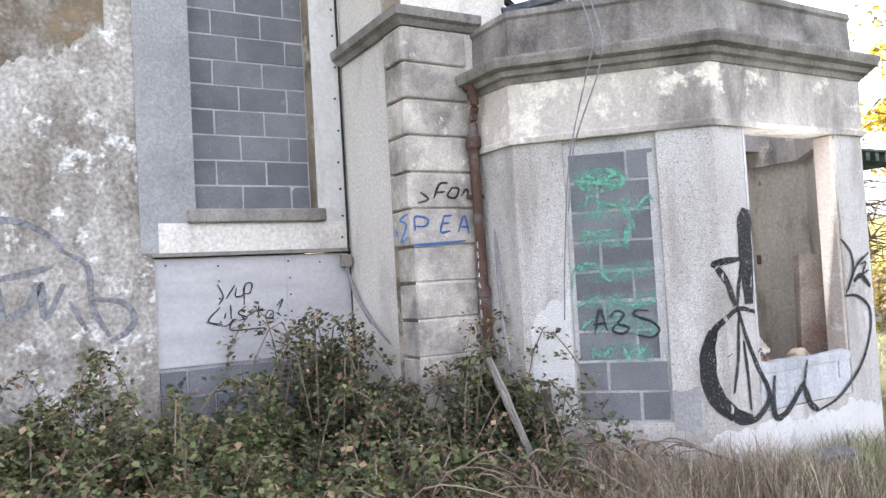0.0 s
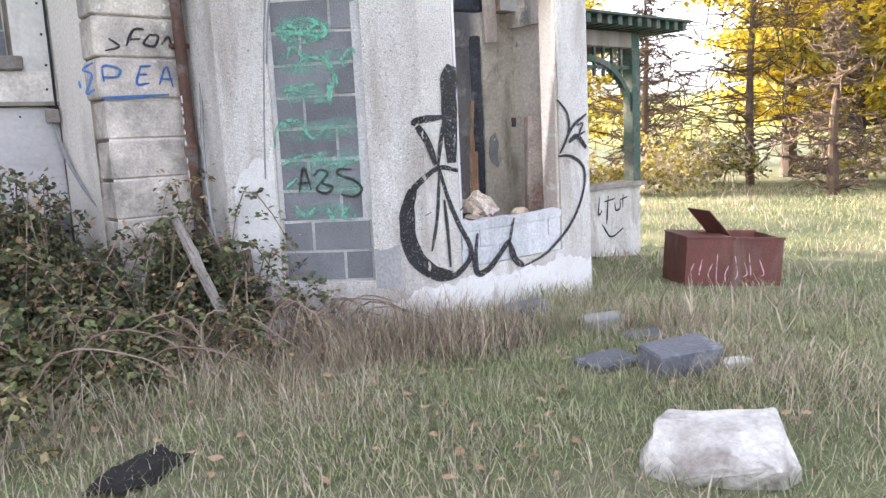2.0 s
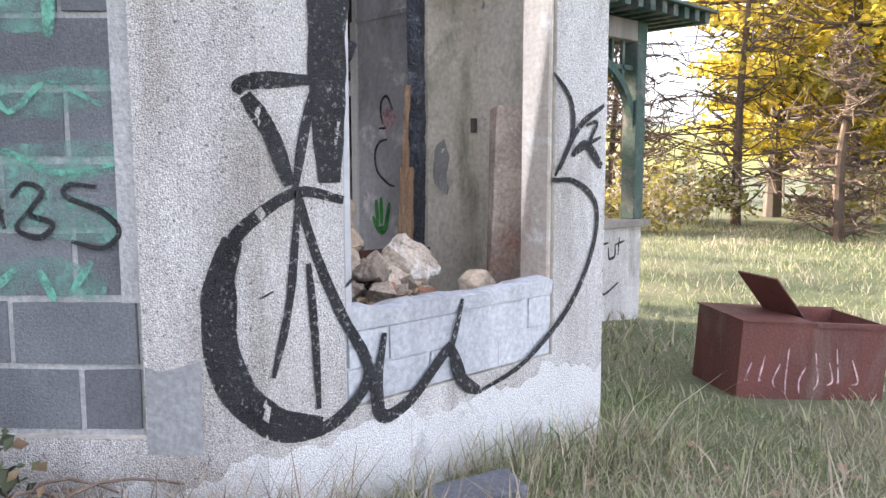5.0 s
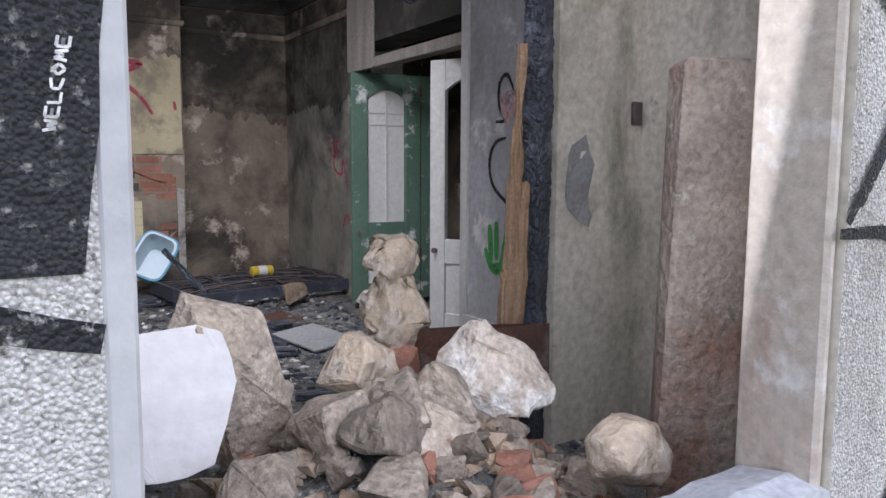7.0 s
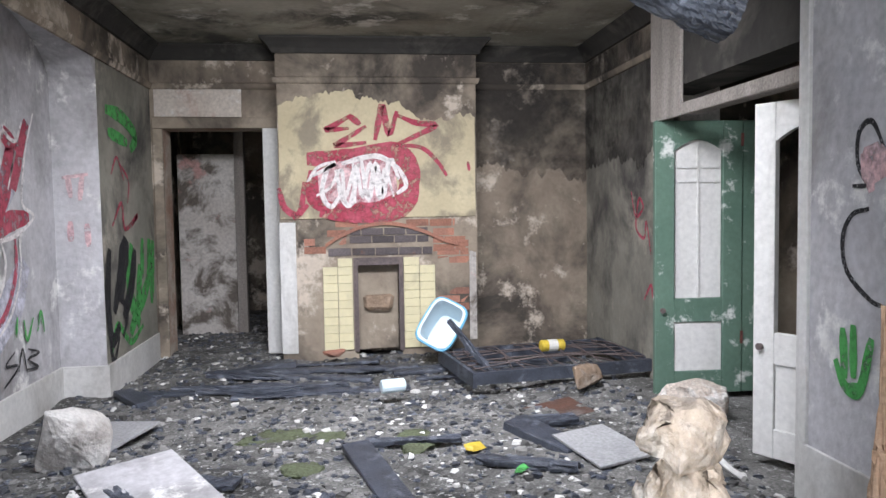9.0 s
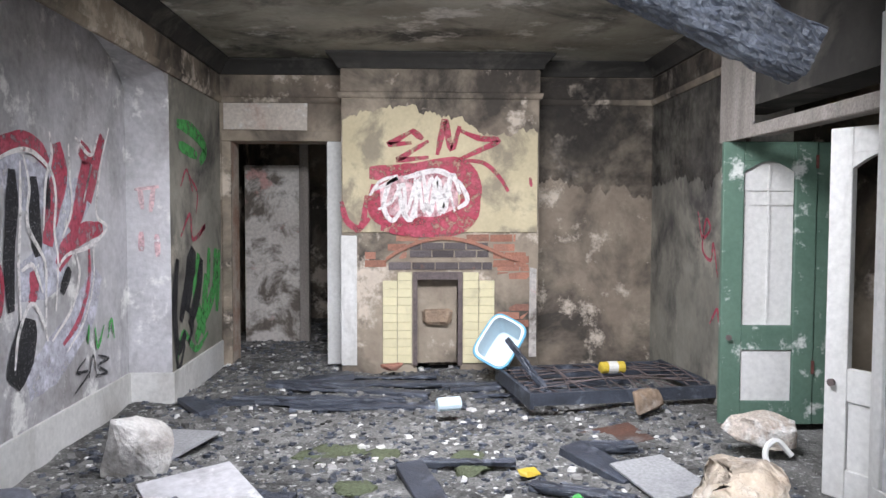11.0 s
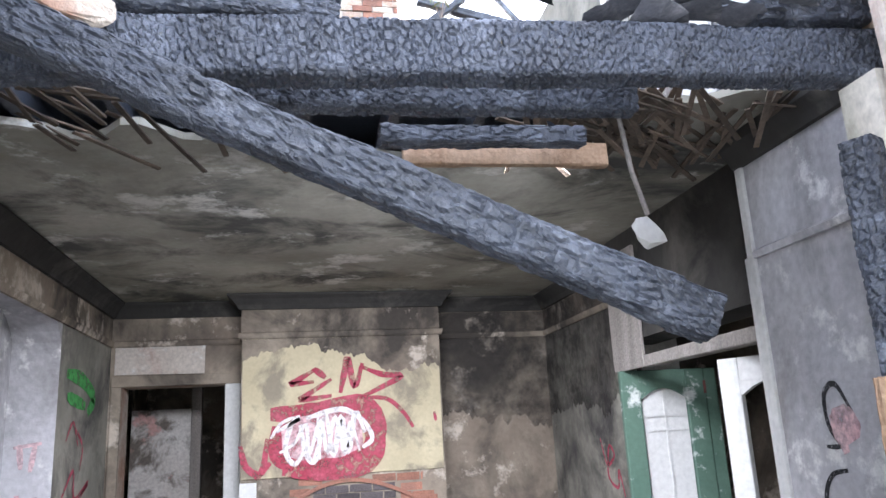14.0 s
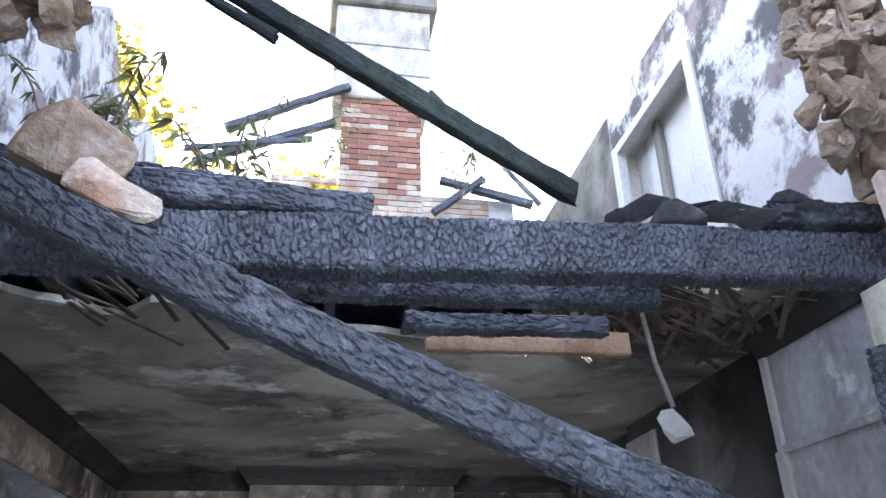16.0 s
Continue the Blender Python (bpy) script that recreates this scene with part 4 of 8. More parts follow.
tagged(part("ceiling_joists", bm, M_CHAR), "burnt ceiling joists", "joists", kind="structure")
tagged(part("upper_floor", box(3.0, 7.6, 6.75, 10.98, CEIL + 0.201, CEIL + 0.24), M_CHAR), "burnt floorboards of the storey above", "floor", kind="structure")


# ---- burnt timbers and the ruin above ----
def charred_beam(bm, p0, p1, w, h, seed=0, cell=(0.045, 0.03), ragged0=False, ragged1=False, depth=0.009, bow=0.0, seg=None):
    """A burnt timber with the cracked, blistered skin of char; w across, h high."""
    p0, p1 = Vector(p0), Vector(p1)
    d = (p1 - p0)
    L = d.length
    d.normalize()
    side = d.cross(Vector((0, 0, 1))).normalized()
    up = side.cross(d)
    seg = seg or max(6, int(L / (min(cell[0], 0.08) / 5)))
    per = 2 * (w + h)
    m = max(20, int(per / (max(cell[1], 0.03) / 5)))
    rings = []
    for i in range(seg + 1):
        t = i / seg
        ring = []
        fray0 = fray1 = 0
        for k in range(m):
            s = per * k / m
            if s < w:
                a, b, n = -w / 2 + s, h / 2, up
            elif s < w + h:
                a, b, n = w / 2, h / 2 - (s - w), side
            elif s < 2 * w + h:
                a, b, n = w / 2 - (s - w - h), -h / 2, -up
            else:
                a, b, n = -w / 2, -h / 2 + (s - 2 * w - h), -side
            # rounded corners
            r = 0.22 * min(w, h)
            ca, cb = max(-w / 2 + r, min(w / 2 - r, a)), max(-h / 2 + r, min(h / 2 - r, b))
            off = Vector((a - ca, b - cb))
            if off.length > r:
                off = off.normalized() * r
            a, b = ca + off.x, cb + off.y
            x = t * L
            if ragged1 and t > 0.95:
                f = noise.noise(Vector((k * 0.35, seed, 1))) * 0.5 + 0.5
                x = min(x, L * (0.95 + 0.05 * f)) if f < 0.9 else x
            if ragged0 and t < 0.1:
                f = noise.noise(Vector((k * 0.35, seed, 4))) * 0.5 + 0.5
                x = max(x, L * 0.1 * f)
            dist = noise.voronoi(Vector((x / cell[0] + 0.3 * noise.noise(Vector((x * 7, s * 7, seed))), s / cell[1], seed * 3.7)), distance_metric='DISTANCE')[0]
            e = min(1.0, (dist[1] - dist[0]) * 4.0)
            big = noise.noise(Vector((x * 2.2, s * 3, seed))) * 0.012 + noise.noise(Vector((x * 9, s * 5, seed + 9))) * 0.006
            bend = up * (bow * math.sin(math.pi * t))
            ring.append(bm.verts.new(p0 + d * x + side * a + up * b + n * (big + depth * (e - 1)) + bend))
        rings.append(ring)
    for r0, r1 in zip(rings, rings[1:]):
        for k in range(m):
            bm.faces.new((r0[k], r0[(k + 1) % m], r1[(k + 1) % m], r1[k]))
    bm.faces.new(rings[0][::-1])
    bm.faces.new(rings[-1])
    return bm


def beam_thing(name, label, *args, mat=None, **kw):
    bm = charred_beam(bmesh.new(), *args, **kw)
    bmesh.ops.recalc_face_normals(bm, faces=bm.faces[:])
    return tagged(part(name, bm, mat or M_CHAR), label, "beam")


BEAM_Y = 5.47
beam_thing("charred_bay_beam", "deeply charred beam across the mouth of the bay", (3.6, BEAM_Y, 2.735), (6.95, BEAM_Y, 2.845), 0.11, 0.185, seed=1, cell=(0.022, 0.034))
beam_thing("charred_top_beam", "charred timber tapering along the top of the beam", (3.7, BEAM_Y + 0.02, 3.0), (5.25, BEAM_Y, 2.905), 0.1, 0.085, seed=2, cell=(0.05, 0.022), ragged1=True)
beam_thing("charred_top_beam", "charred board lying along the top of the beam", (3.9, BEAM_Y + 0.05, 3.07), (5.05, BEAM_Y + 0.04, 2.97), 0.09, 0.035, seed=22, cell=(0.06, 0.03), ragged1=True)
beam_thing("charred_joist", "charred joist behind the bay beam", (4.6, 5.78, 2.80), (6.25, 5.78, 2.82), 0.09, 0.12, seed=3, cell=(0.03, 0.026), ragged0=True)
beam_thing("charred_joist", "charred joist behind the bay beam", (5.35, 6.1, 2.80), (6.2, 6.1, 2.81), 0.09, 0.07, seed=4, cell=(0.06, 0.03), ragged0=True, ragged1=True)
beam_thing("scorched_lath_board", "scorched board with bare brown wood", (5.5, 6.28, 2.80), (6.35, 6.28, 2.81), 0.05, 0.1, mat=M_OLDWOOD, seed=5, cell=(0.2, 0.06), depth=0.002)
beam_thing("charred_right_beam", "charred stump of timber on the bay beam", (6.5, BEAM_Y - 0.01, 2.985), (7.2, BEAM_Y, 3.02), 0.1, 0.1, seed=6, cell=(0.05, 0.04), ragged0=True)
beam_thing("fallen_rafter", "thick charred rafter fallen across the bay", (3.75, 5.27, 3.04), (6.13, 5.25, 1.968), 0.1, 0.125, seed=7, cell=(0.06, 0.026), bow=-0.02)
beam_thing("hanging_rafter", "long charred rafter hanging from the lost roof", (4.05, 5.42, 4.12), (5.9, 5.46, 2.99), 0.055, 0.075, seed=8, cell=(0.25, 0.05), depth=0.004, ragged1=True, mat=M_CHARDARK)
beam_thing("hanging_batten", "thin charred batten hanging from the lost roof", (4.3, 5.4, 3.85), (4.9, 5.42, 3.5), 0.03, 0.03, seed=9, cell=(0.2, 0.03), depth=0.003, ragged1=True, mat=M_CHARDARK)
beam_thing("charred_post", "charred upright post at the bay's mouth", (6.64, 5.24, 0.2), (6.66, 5.25, 2.46), 0.1, 0.1, seed=10, cell=(0.035, 0.03))
stud = thing("split_stud", "split upright timber with raw pale wood", "stud")
for p0, p1, w, h, sd in (((6.49, 5.2, 0.2), (6.545, 5.215, 1.3), 0.085, 0.06, 11), ((6.52, 5.215, 1.0), (6.56, 5.225, 1.82), 0.045, 0.04, 13), ((6.455, 5.19, 0.2), (6.475, 5.2, 0.95), 0.04, 0.04, 15)):
    bm = charred_beam(bmesh.new(), p0, p1, w, h, seed=sd, cell=(0.5, 0.02), depth=0.02, ragged1=True)
    bmesh.ops.recalc_face_normals(bm, faces=bm.faces[:])
    part("splinter", bm, M_OLDWOOD, stud)

# hanging strip with a chip of plaster
strip = thing("hanging_lath", "loose lath hanging down with a chip of plaster", "lath")
bm = bmesh.new()
tube(bm, [(6.43, 6.3, 3.08), (6.47, 6.3, 2.75), (6.52, 6.3, 2.56)], 0.011, 6)
part("strip", bm, M_GREYWOOD, strip)
bm = rock((0.15, 0.03, 0.16), 8, 14, 1, 0.03)
ob = part("plaster_chip", bm, M_WHITEPAINT, strip, "white plaster chip")
ob.matrix_basis = pose(6.52, 6.3, 2.49, 0, -12, 10)

# laths of the burnt ceiling edge
bm = bmesh.new()
rnd = random.Random(12)
for i in range(190):
    x = rnd.choice([rnd.uniform(5.9, 7.2), rnd.uniform(4.0, 5.0), rnd.uniform(6.2, 6.8)])
    y = rnd.uniform(6.1, 6.8)
    m = pose(x, y, CEIL - rnd.uniform(-0.03, 0.1), rnd.uniform(-22, 8), rnd.uniform(-20, 20), rnd.uniform(-40, 40) - 35)
    add_box(bm, -0.012, 0.012, -rnd.uniform(0.1, 0.28), rnd.uniform(0.1, 0.3), -0.004, 0.004, m)
tagged(part("ceiling_laths", bm, M_LATH), "splintered laths along the burnt ceiling edge", "laths", kind="stuff")

# cornice and picture rail
def rail(name, path, profile, mat, label):
    return tagged(moulding(name, path, profile, mat), label, "moulding", kind="structure")


ROOM_PATH = [(RW, 8.8), (RW, BACK), (6.41, BACK), (6.41, BREAST), (4.57, BREAST), (4.57, BACK), (LW, BACK), (LW, 5.8)]
ROOM_PATH = ROOM_PATH[::-1]
rail("picture_rail", ROOM_PATH, [(-0.002, RAIL - 0.03), (0.02, RAIL - 0.03), (0.03, RAIL - 0.01), (0.035, RAIL + 0.02), (-0.002, RAIL + 0.03)], M_SOOT, "blackened picture rail")
rail("sooty_frieze", ROOM_PATH, [(-0.002, RAIL + 0.035), (0.006, RAIL + 0.035), (0.006, CEIL - 0.145), (-0.002, CEIL - 0.145)], M_SOOT, "smoke-browned plaster frieze")
rail("ceiling_cornice", ROOM_PATH, [(-0.002, CEIL - 0.14), (0.03, CEIL - 0.14), (0.05, CEIL - 0.1), (0.09, CEIL - 0.05), (0.13, CEIL - 0.02), (0.13, CEIL - 0.004), (-0.002, CEIL - 0.004)], M_SOOTDARK, "sooty plaster cornice")

rail("ceiling_cornice", [(7.28, 6.78), (7.28, 5.75)], [(-0.002, CEIL - 0.14), (0.03, CEIL - 0.14), (0.05, CEIL - 0.1), (0.09, CEIL - 0.05), (0.1, CEIL - 0.004), (-0.002, CEIL - 0.004)], M_SOOTDARK, "sooty plaster cornice")
rail("picture_rail", [(7.28, 6.72), (7.28, 5.75)], [(-0.002, 2.47), (0.02, 2.47), (0.03, 2.5), (-0.002, 2.52)], M_GREYWALL, "grey painted picture rail")
pm_back = plane_map((0, BACK), (1, BACK), 0.008)
ragged_patch("soot_film", pm_back, 6.415, RW - 0.005, lambda u: 1.95 - 0.15 * (u - 6.4), lambda u: CEIL - 0.15, M_SOOTHAZE, back_wall, "smoke-blackened upper plaster", 3.0, 0.13, False, cell=0.008)
ragged_patch("soot_film", plane_map((RW, BACK), (RW, 8.8), 0.008), 0.0, 2.19, lambda u: 1.9, lambda u: CEIL - 0.15, M_SOOTHAZE, right_far, "smoke-blackened upper plaster", 6.0, 0.13, False, cell=0.008)

# arch over the recess in the left wall
bm = bmesh.new()
n_arc = 20
for i in range(n_arc):
    a0, a1 = math.pi * i / n_arc, math.pi * (i + 1) / n_arc
    y0, y1 = 8.05 - 1.45 * math.cos(a0), 8.05 - 1.45 * math.cos(a1)
    z0, z1 = 2.45 + 0.5 * math.sin(a0), 2.45 + 0.5 * math.sin(a1)
    vs = [bm.verts.new(p) for p in ((LW, y0, z0), (LW, y1, z1), (LW, y1, 2.955), (LW, y0, 2.955), (LW - 0.33, y0, z0), (LW - 0.33, y1, z1))]
    bm.faces.new([vs[k] for k in (0, 1, 2, 3)])
    bm.faces.new([vs[k] for k in (0, 4, 5, 1)])
part("arch", bm, M_GREYWALL, left_wall)
bm = bmesh.new()
for a, b in ((LW - 0.33, LW - 0.0),):
    add_box(bm, a, b + 0.022, 9.478, 9.499, 0.1, 0.36)
add_box(bm, LW, LW + 0.022, 9.5, 10.99, 0.1, 0.36)
add_box(bm, LW - 0.334, LW - 0.312, 6.6, 9.477, 0.1, 0.36)
tagged(part("baseboard", bm, M_WHITEPAINT), "tall white skirting board", "baseboard", kind="structure")

# masonry of the broken front wall above the bay
def broken_mass(name, label, centre, spread, count, seed, size=(0.2, 0.4)):
    rnd = random.Random(seed)
    t = thing(name, label, "masonry", kind="structure")
    for i in range(count):
        s = [rnd.uniform(*size) for _ in range(3)]
        p = [c + rnd.uniform(-q, q) for c, q in zip(centre, spread)]
        ob = part("stone", rock(s, seed * 50 + i, 16, 1, 0.08), M_STONE, t)
        ob.matrix_basis = pose(*p, rnd.uniform(0, 40), rnd.uniform(0, 40), rnd.uniform(0, 360))
    return t


broken_mass("broken_wall_end", "broken rubble masonry end of the front wall", (7.0, 5.28, 3.65), (0.3, 0.1, 0.48), 170, 3, (0.06, 0.15))
broken_mass("broken_wall_end", "broken rubble masonry end of the front wall", (4.14, 5.28, 3.64), (0.16, 0.12, 0.28), 60, 4, (0.07, 0.17))
wall("wall_front_upper_right", (6.95, 5.15), (7.9, 5.15), 2.73, 4.6, 0.35, (), [M_WHITEPAINT, M_STONE], label="broken plastered front wall above the bay", ragged=0.5)
part("torn_plaster", jitter(box(6.8, 6.96, 5.22, 5.27, 2.4, 3.05, 0.01), 0.03, 6), M_JAMB, pier_r)

for nm, x0, x1, z0, z1 in (("masonry_core", 6.82, 7.4, 3.1, 4.3), ("masonry_core", 3.95, 4.2, 3.35, 3.95)):
    bm = box(x0, x1, 5.2, 5.4, z0, z1)
    bmesh.ops.subdivide_edges(bm, edges=bm.edges[:], cuts=7, use_grid_fill=True)
    tagged(part(nm, jitter(jitter(bm, 0.12, 5), 0.05, 16), M_STONE), "rubble and mortar core of the broken wall", "masonry", kind="structure")

# loose stones on the beam
for i, (p, s, r, mat, lab) in enumerate((((4.36, 5.42, 3.0), (0.34, 0.2, 0.26), (0, 10, 20), M_STONE, "rough grey building stone"),
                                         ((4.53, 5.33, 2.83), (0.3, 0.14, 0.12), (0, 22, 5), M_LIMEBRICK, "broken pale red brick"))):
    ob = part("fallen_stone", rock(s, 70 + i, 14, 1, 0.03), mat)
    ob.matrix_basis = pose(*p, *r)
    tagged(ob, lab + " lying on the charred beam", "stone")
rnd = random.Random(44)
slate_me = None
for i in range(16):
    m = pose(6.05 + 0.05 * i + rnd.uniform(-0.03, 0.03), BEAM_Y + rnd.uniform(-0.02, 0.06), 2.945 + 0.022 * (i % 3) + rnd.uniform(0, 0.015) + 0.003 * i, rnd.uniform(-14, 14), rnd.uniform(-20, 10), rnd.uniform(0, 180))
    if slate_me is None:
        ob = part("broken_slate", rock((0.2, 0.14, 0.016), 9, 12, 0), M_SLATE)
        slate_me = ob.data
        ob.matrix_basis = m
    else:
        ob = share("broken_slate", slate_me, m)
    tagged(ob, "broken dark slate lying on the charred beam", "slate", "slates on the beam")

# chimney and rear wall top
stack = thing("chimney", "red brick chimney with a rendered top", "chimney", at=(5.7, 11.3, 5.6))
stack_inv = Matrix.Translation((-5.7, -11.3, -5.6))
chim = lambda bm: (bm.transform(stack_inv), bm)[1]
part("mortar_core", chim(box(5.235, 6.185, 11.03, 11.59, 5.5, 7.6)), M_MORTAR, stack)
for face_p0, face_p1, ln in (((5.22, 11.015), (6.2, 11.015), 0.98),):
    for c in range(27):
        z = 5.6 + c * 0.075
        u = -(0.115 if c % 2 else 0)
        while u < ln - 0.02:
            a, b = max(u, 0), min(u + 0.23, ln)
            u += 0.23
            if b - a < 0.04:
                continue
            bm = box(face_p0[0] + a + 0.005, face_p0[0] + b - 0.005, 11.0 + random.uniform(0, 0.016), 11.08, z + 0.005, z + 0.07)
            part("brick", chim(bm), M_BRICK if random.random() < (0.75 if c > 12 else 0.25) else M_LIMEBRICK, stack)
part("rendered_top", chim(jitter(box(5.1, 6.32, 10.97, 11.75, 7.62, 9.1, 0.02), 0.01, 3)), M_RENDER, stack, "rendered chimney top with lined blocks")
for z in (8.0, 8.45):
    part("groove", chim(box(5.094, 6.326, 10.962, 11.756, z, z + 0.02)), M_CORNICE, stack)
part("chimney_cap", chim(jitter(box(5.0, 6.42, 10.88, 11.85, 9.1, 9.35, 0.03), 0.01, 3)), M_CORNICE, stack, "projecting cement cap")
part("rendered_head", chim(box(5.1, 6.32, 10.97, 11.75, 9.351, 10.6)), M_RENDER, stack)
gable = thing("rear_gable_brickwork", "limewashed brick of the ruined rear gable", "brickwork", kind="structure")
part("mortar_core", box(4.2, 7.3, 11.03, 11.28, 5.3, 6.3), M_MORTAR, gable)
coursed("brick", plane_map((0, 11.02), (1, 11.02), 0), 4.45, 5.215, 5.55, 12, 0.075, 0.23, 0.06, M_LIMEBRICK, gable, offset=0.115, joint=0.01, seed=31, drop=0.03)
coursed("brick", plane_map((0, 11.02), (1, 11.02), 0), 6.205, 7.0, 5.55, 10, 0.075, 0.23, 0.06, M_LIMEBRICK, gable, offset=0.115, joint=0.01, seed=32, drop=0.05)
for p0, p1, w, nm in (((5.3, 10.9, 7.7), (3.9, 10.9, 6.95), 0.1, "r"), ((5.15, 10.9, 7.15), (3.6, 10.9, 6.45), 0.1, "r"), ((4.9, 10.85, 6.85), (3.5, 10.85, 6.6), 0.07, "r"),
                      ((6.4, 10.9, 6.45), (7.5, 10.9, 6.2), 0.1, "r"), ((6.9, 10.8, 6.45), (6.3, 10.8, 5.95), 0.09, "r"), ((6.3, 10.9, 7.75), (7.6, 10.9, 6.2), 0.06, "r")):
    beam_thing("burnt_roof_timber", "burnt roof timber beside the chimney", p0, p1, w, w, seed=p0[0], cell=(0.2, 0.1), seg=40)

# upper window in the right wall
uw = thing("upper_window", "tall decayed window of the upper storey", "window", kind="structure")
bm = bmesh.new()
add_box(bm, RW - 0.02, RW + 0.06, 7.3, 7.4, 3.5, 5.53)
add_box(bm, RW - 0.02, RW + 0.06, 8.66, 8.77, 3.5, 5.53)
add_box(bm, RW - 0.02, RW + 0.06, 7.401, 8.659, 5.45, 5.53)
part("frame", bm, M_WHITEPAINT, uw)
bm = bmesh.new()
add_box(bm, RW + 0.2, RW + 0.24, 7.32, 8.75, 3.5, 5.52)
part("inner_board", bm, M_WHITEPAINT, uw)
part("sash", box(RW + 0.15, RW + 0.19, 8.2, 8.3, 3.5, 5.5), M_GREYWOOD, uw)

part("cement_patch", jitter(rock((0.17, 0.012, 0.4), 31, 14, 1, 0.05), 0.01, 8), M_CEMENT, pier_r, "bare grey cement patch").location = (6.93, 5.298, 1.28)
part("switch_box", box(7.2, 7.25, 5.27, 5.299, 1.52, 1.62, 0.006), M_IRON, pier_r, "rusty switch box")


# ---- fireplace ----
pm_b = plane_map((0, BREAST), (1, BREAST), 0)
panel = part("yellow_plaster", jitter(box(4.58, 6.395, BREAST - 0.02, BREAST - 0.001, 1.43, RAIL - 0.04, 0.003), 0.004, 3), M_YELLOW, breast, "yellowed plaster panel")
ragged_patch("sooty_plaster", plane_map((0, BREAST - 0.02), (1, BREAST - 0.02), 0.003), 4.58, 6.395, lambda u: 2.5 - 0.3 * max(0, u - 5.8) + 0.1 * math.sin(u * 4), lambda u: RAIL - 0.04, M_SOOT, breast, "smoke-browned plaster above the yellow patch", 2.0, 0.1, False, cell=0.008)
fire = thing("fireplace", "robbed-out brick fireplace with cream tiles and iron insert", "fireplace", kind="structure")
rnd = random.Random(21)
# brick face laid bare round the hearth
coursed("brick", plane_map((0, BREAST), (1, BREAST), 0.0), 6.02, 6.33, 0.46, 10, 0.075, 0.22, 0.03, M_BRICK, fire, offset=0.11, seed=42, proud=0.0, drop=0.35)
coursed("brick", plane_map((0, BREAST), (1, BREAST), 0.0), 4.85, 6.2, 1.34, 1, 0.075, 0.22, 0.03, M_BRICK, fire, seed=43, proud=0.006, drop=0.1)
coursed("brick", plane_map((0, BREAST), (1, BREAST), 0.0), 5.2, 5.95, 1.19, 2, 0.075, 0.21, 0.03, M_SOOTBRICK, fire, offset=0.1, seed=44, proud=0.01)
coursed("brick", plane_map((0, BREAST), (1, BREAST), 0.0), 5.0, 5.98, 1.075, 1, 0.08, 0.22, 0.03, M_SOOTBRICK, fire, seed=45, proud=0.014)
coursed("brick", plane_map((0, BREAST), (1, BREAST), 0.0), 4.78, 5.18, 1.1, 3, 0.075, 0.21, 0.03, M_BRICK, fire, offset=0.1, seed=46, proud=0.004, drop=0.2)
coursed("brick", plane_map((0, BREAST), (1, BREAST), 0.0), 5.98, 6.3, 1.1, 3, 0.075, 0.21, 0.03, M_BRICK, fire, offset=0.1, seed=47, proud=0.004, drop=0.2)
bm = bmesh.new()
n_arc = 12
for i in range(n_arc):
    t0, t1 = i / n_arc, (i + 1) / n_arc
    f = lambda t: (4.98 + 1.24 * t, 1.16 + 0.2 * math.sin(math.pi * min(1, t * 1.05) ** 0.9))
    (x0, z0), (x1, z1) = f(t0), f(t1)
    vs = [bm.verts.new(p) for p in ((x0, BREAST - 0.03, z0), (x1, BREAST - 0.03, z1), (x1, BREAST - 0.03, z1 + 0.035), (x0, BREAST - 0.03, z0 + 0.035),
                                    (x0, BREAST, z0), (x1, BREAST, z1), (x1, BREAST, z1 + 0.035), (x0, BREAST, z0 + 0.035))]
    for q in ((0, 1, 2, 3), (3, 2, 6, 7), (0, 4, 5, 1)):
        bm.faces.new([vs[k] for k in q])
part("arch_bar", bm, M_BRICK, fire, "bowed course of red brick edges")
# cream tile slips
tile = None
for x0, x1 in ((4.95, 5.225), (5.70, 6.0)):
    for c in range(11):
        for k in range(2):
            a = x0 + (x1 - x0) * k / 2
            if c == 10 and k == (0 if x0 < 5.5 else 1):
                continue
            bm = box(a + 0.002, a + (x1 - x0) / 2 - 0.002, BREAST - 0.026, BREAST - 0.002, 0.2 + c * 0.078, 0.276 + c * 0.078, 0.003)
            part("tile", bm, M_CREAMTILE, fire)
# iron insert
bm = bmesh.new()
add_box(bm, 5.235, 5.275, BREAST - 0.04, BREAST + 0.02, 0.18, 1.06)
add_box(bm, 5.655, 5.695, BREAST - 0.04, BREAST + 0.02, 0.18, 1.06)
add_box(bm, 5.276, 5.654, BREAST - 0.04, BREAST + 0.02, 0.99, 1.06)
part("insert_frame", bm, M_IRON, fire, "rusty cast-iron frame")
bm = jitter(box(5.276, 5.654, BREAST + 0.12, BREAST + 0.14, 0.18, 0.989), 0.01, 5)
part("fireback", bm, M_SOOT, fire, "ashy fireback")
part("ash_hood", jitter(box(5.33, 5.6, BREAST + 0.04, BREAST + 0.12, 0.55, 0.7, 0.03), 0.03, 7), M_STONE, fire, "crumbling hearth lining")
# white pilaster strip and door architrave beside the breast
part("pilaster_strip", jitter(box(4.565, 4.71, BREAST - 0.012, BREAST - 0.001, 0.18, 1.4, 0.002), 0.004, 5), M_WHITEPAINT, breast, "remnant of white painted plaster")
part("plaster_edge", jitter(box(6.33, 6.4, BREAST - 0.012, BREAST - 0.001, 0.25, 1.1, 0.002), 0.02, 9), M_LEDGER, breast)
door_open = thing("door_1", "burnt doorway with a peeling architrave", "doorway", kind="structure")
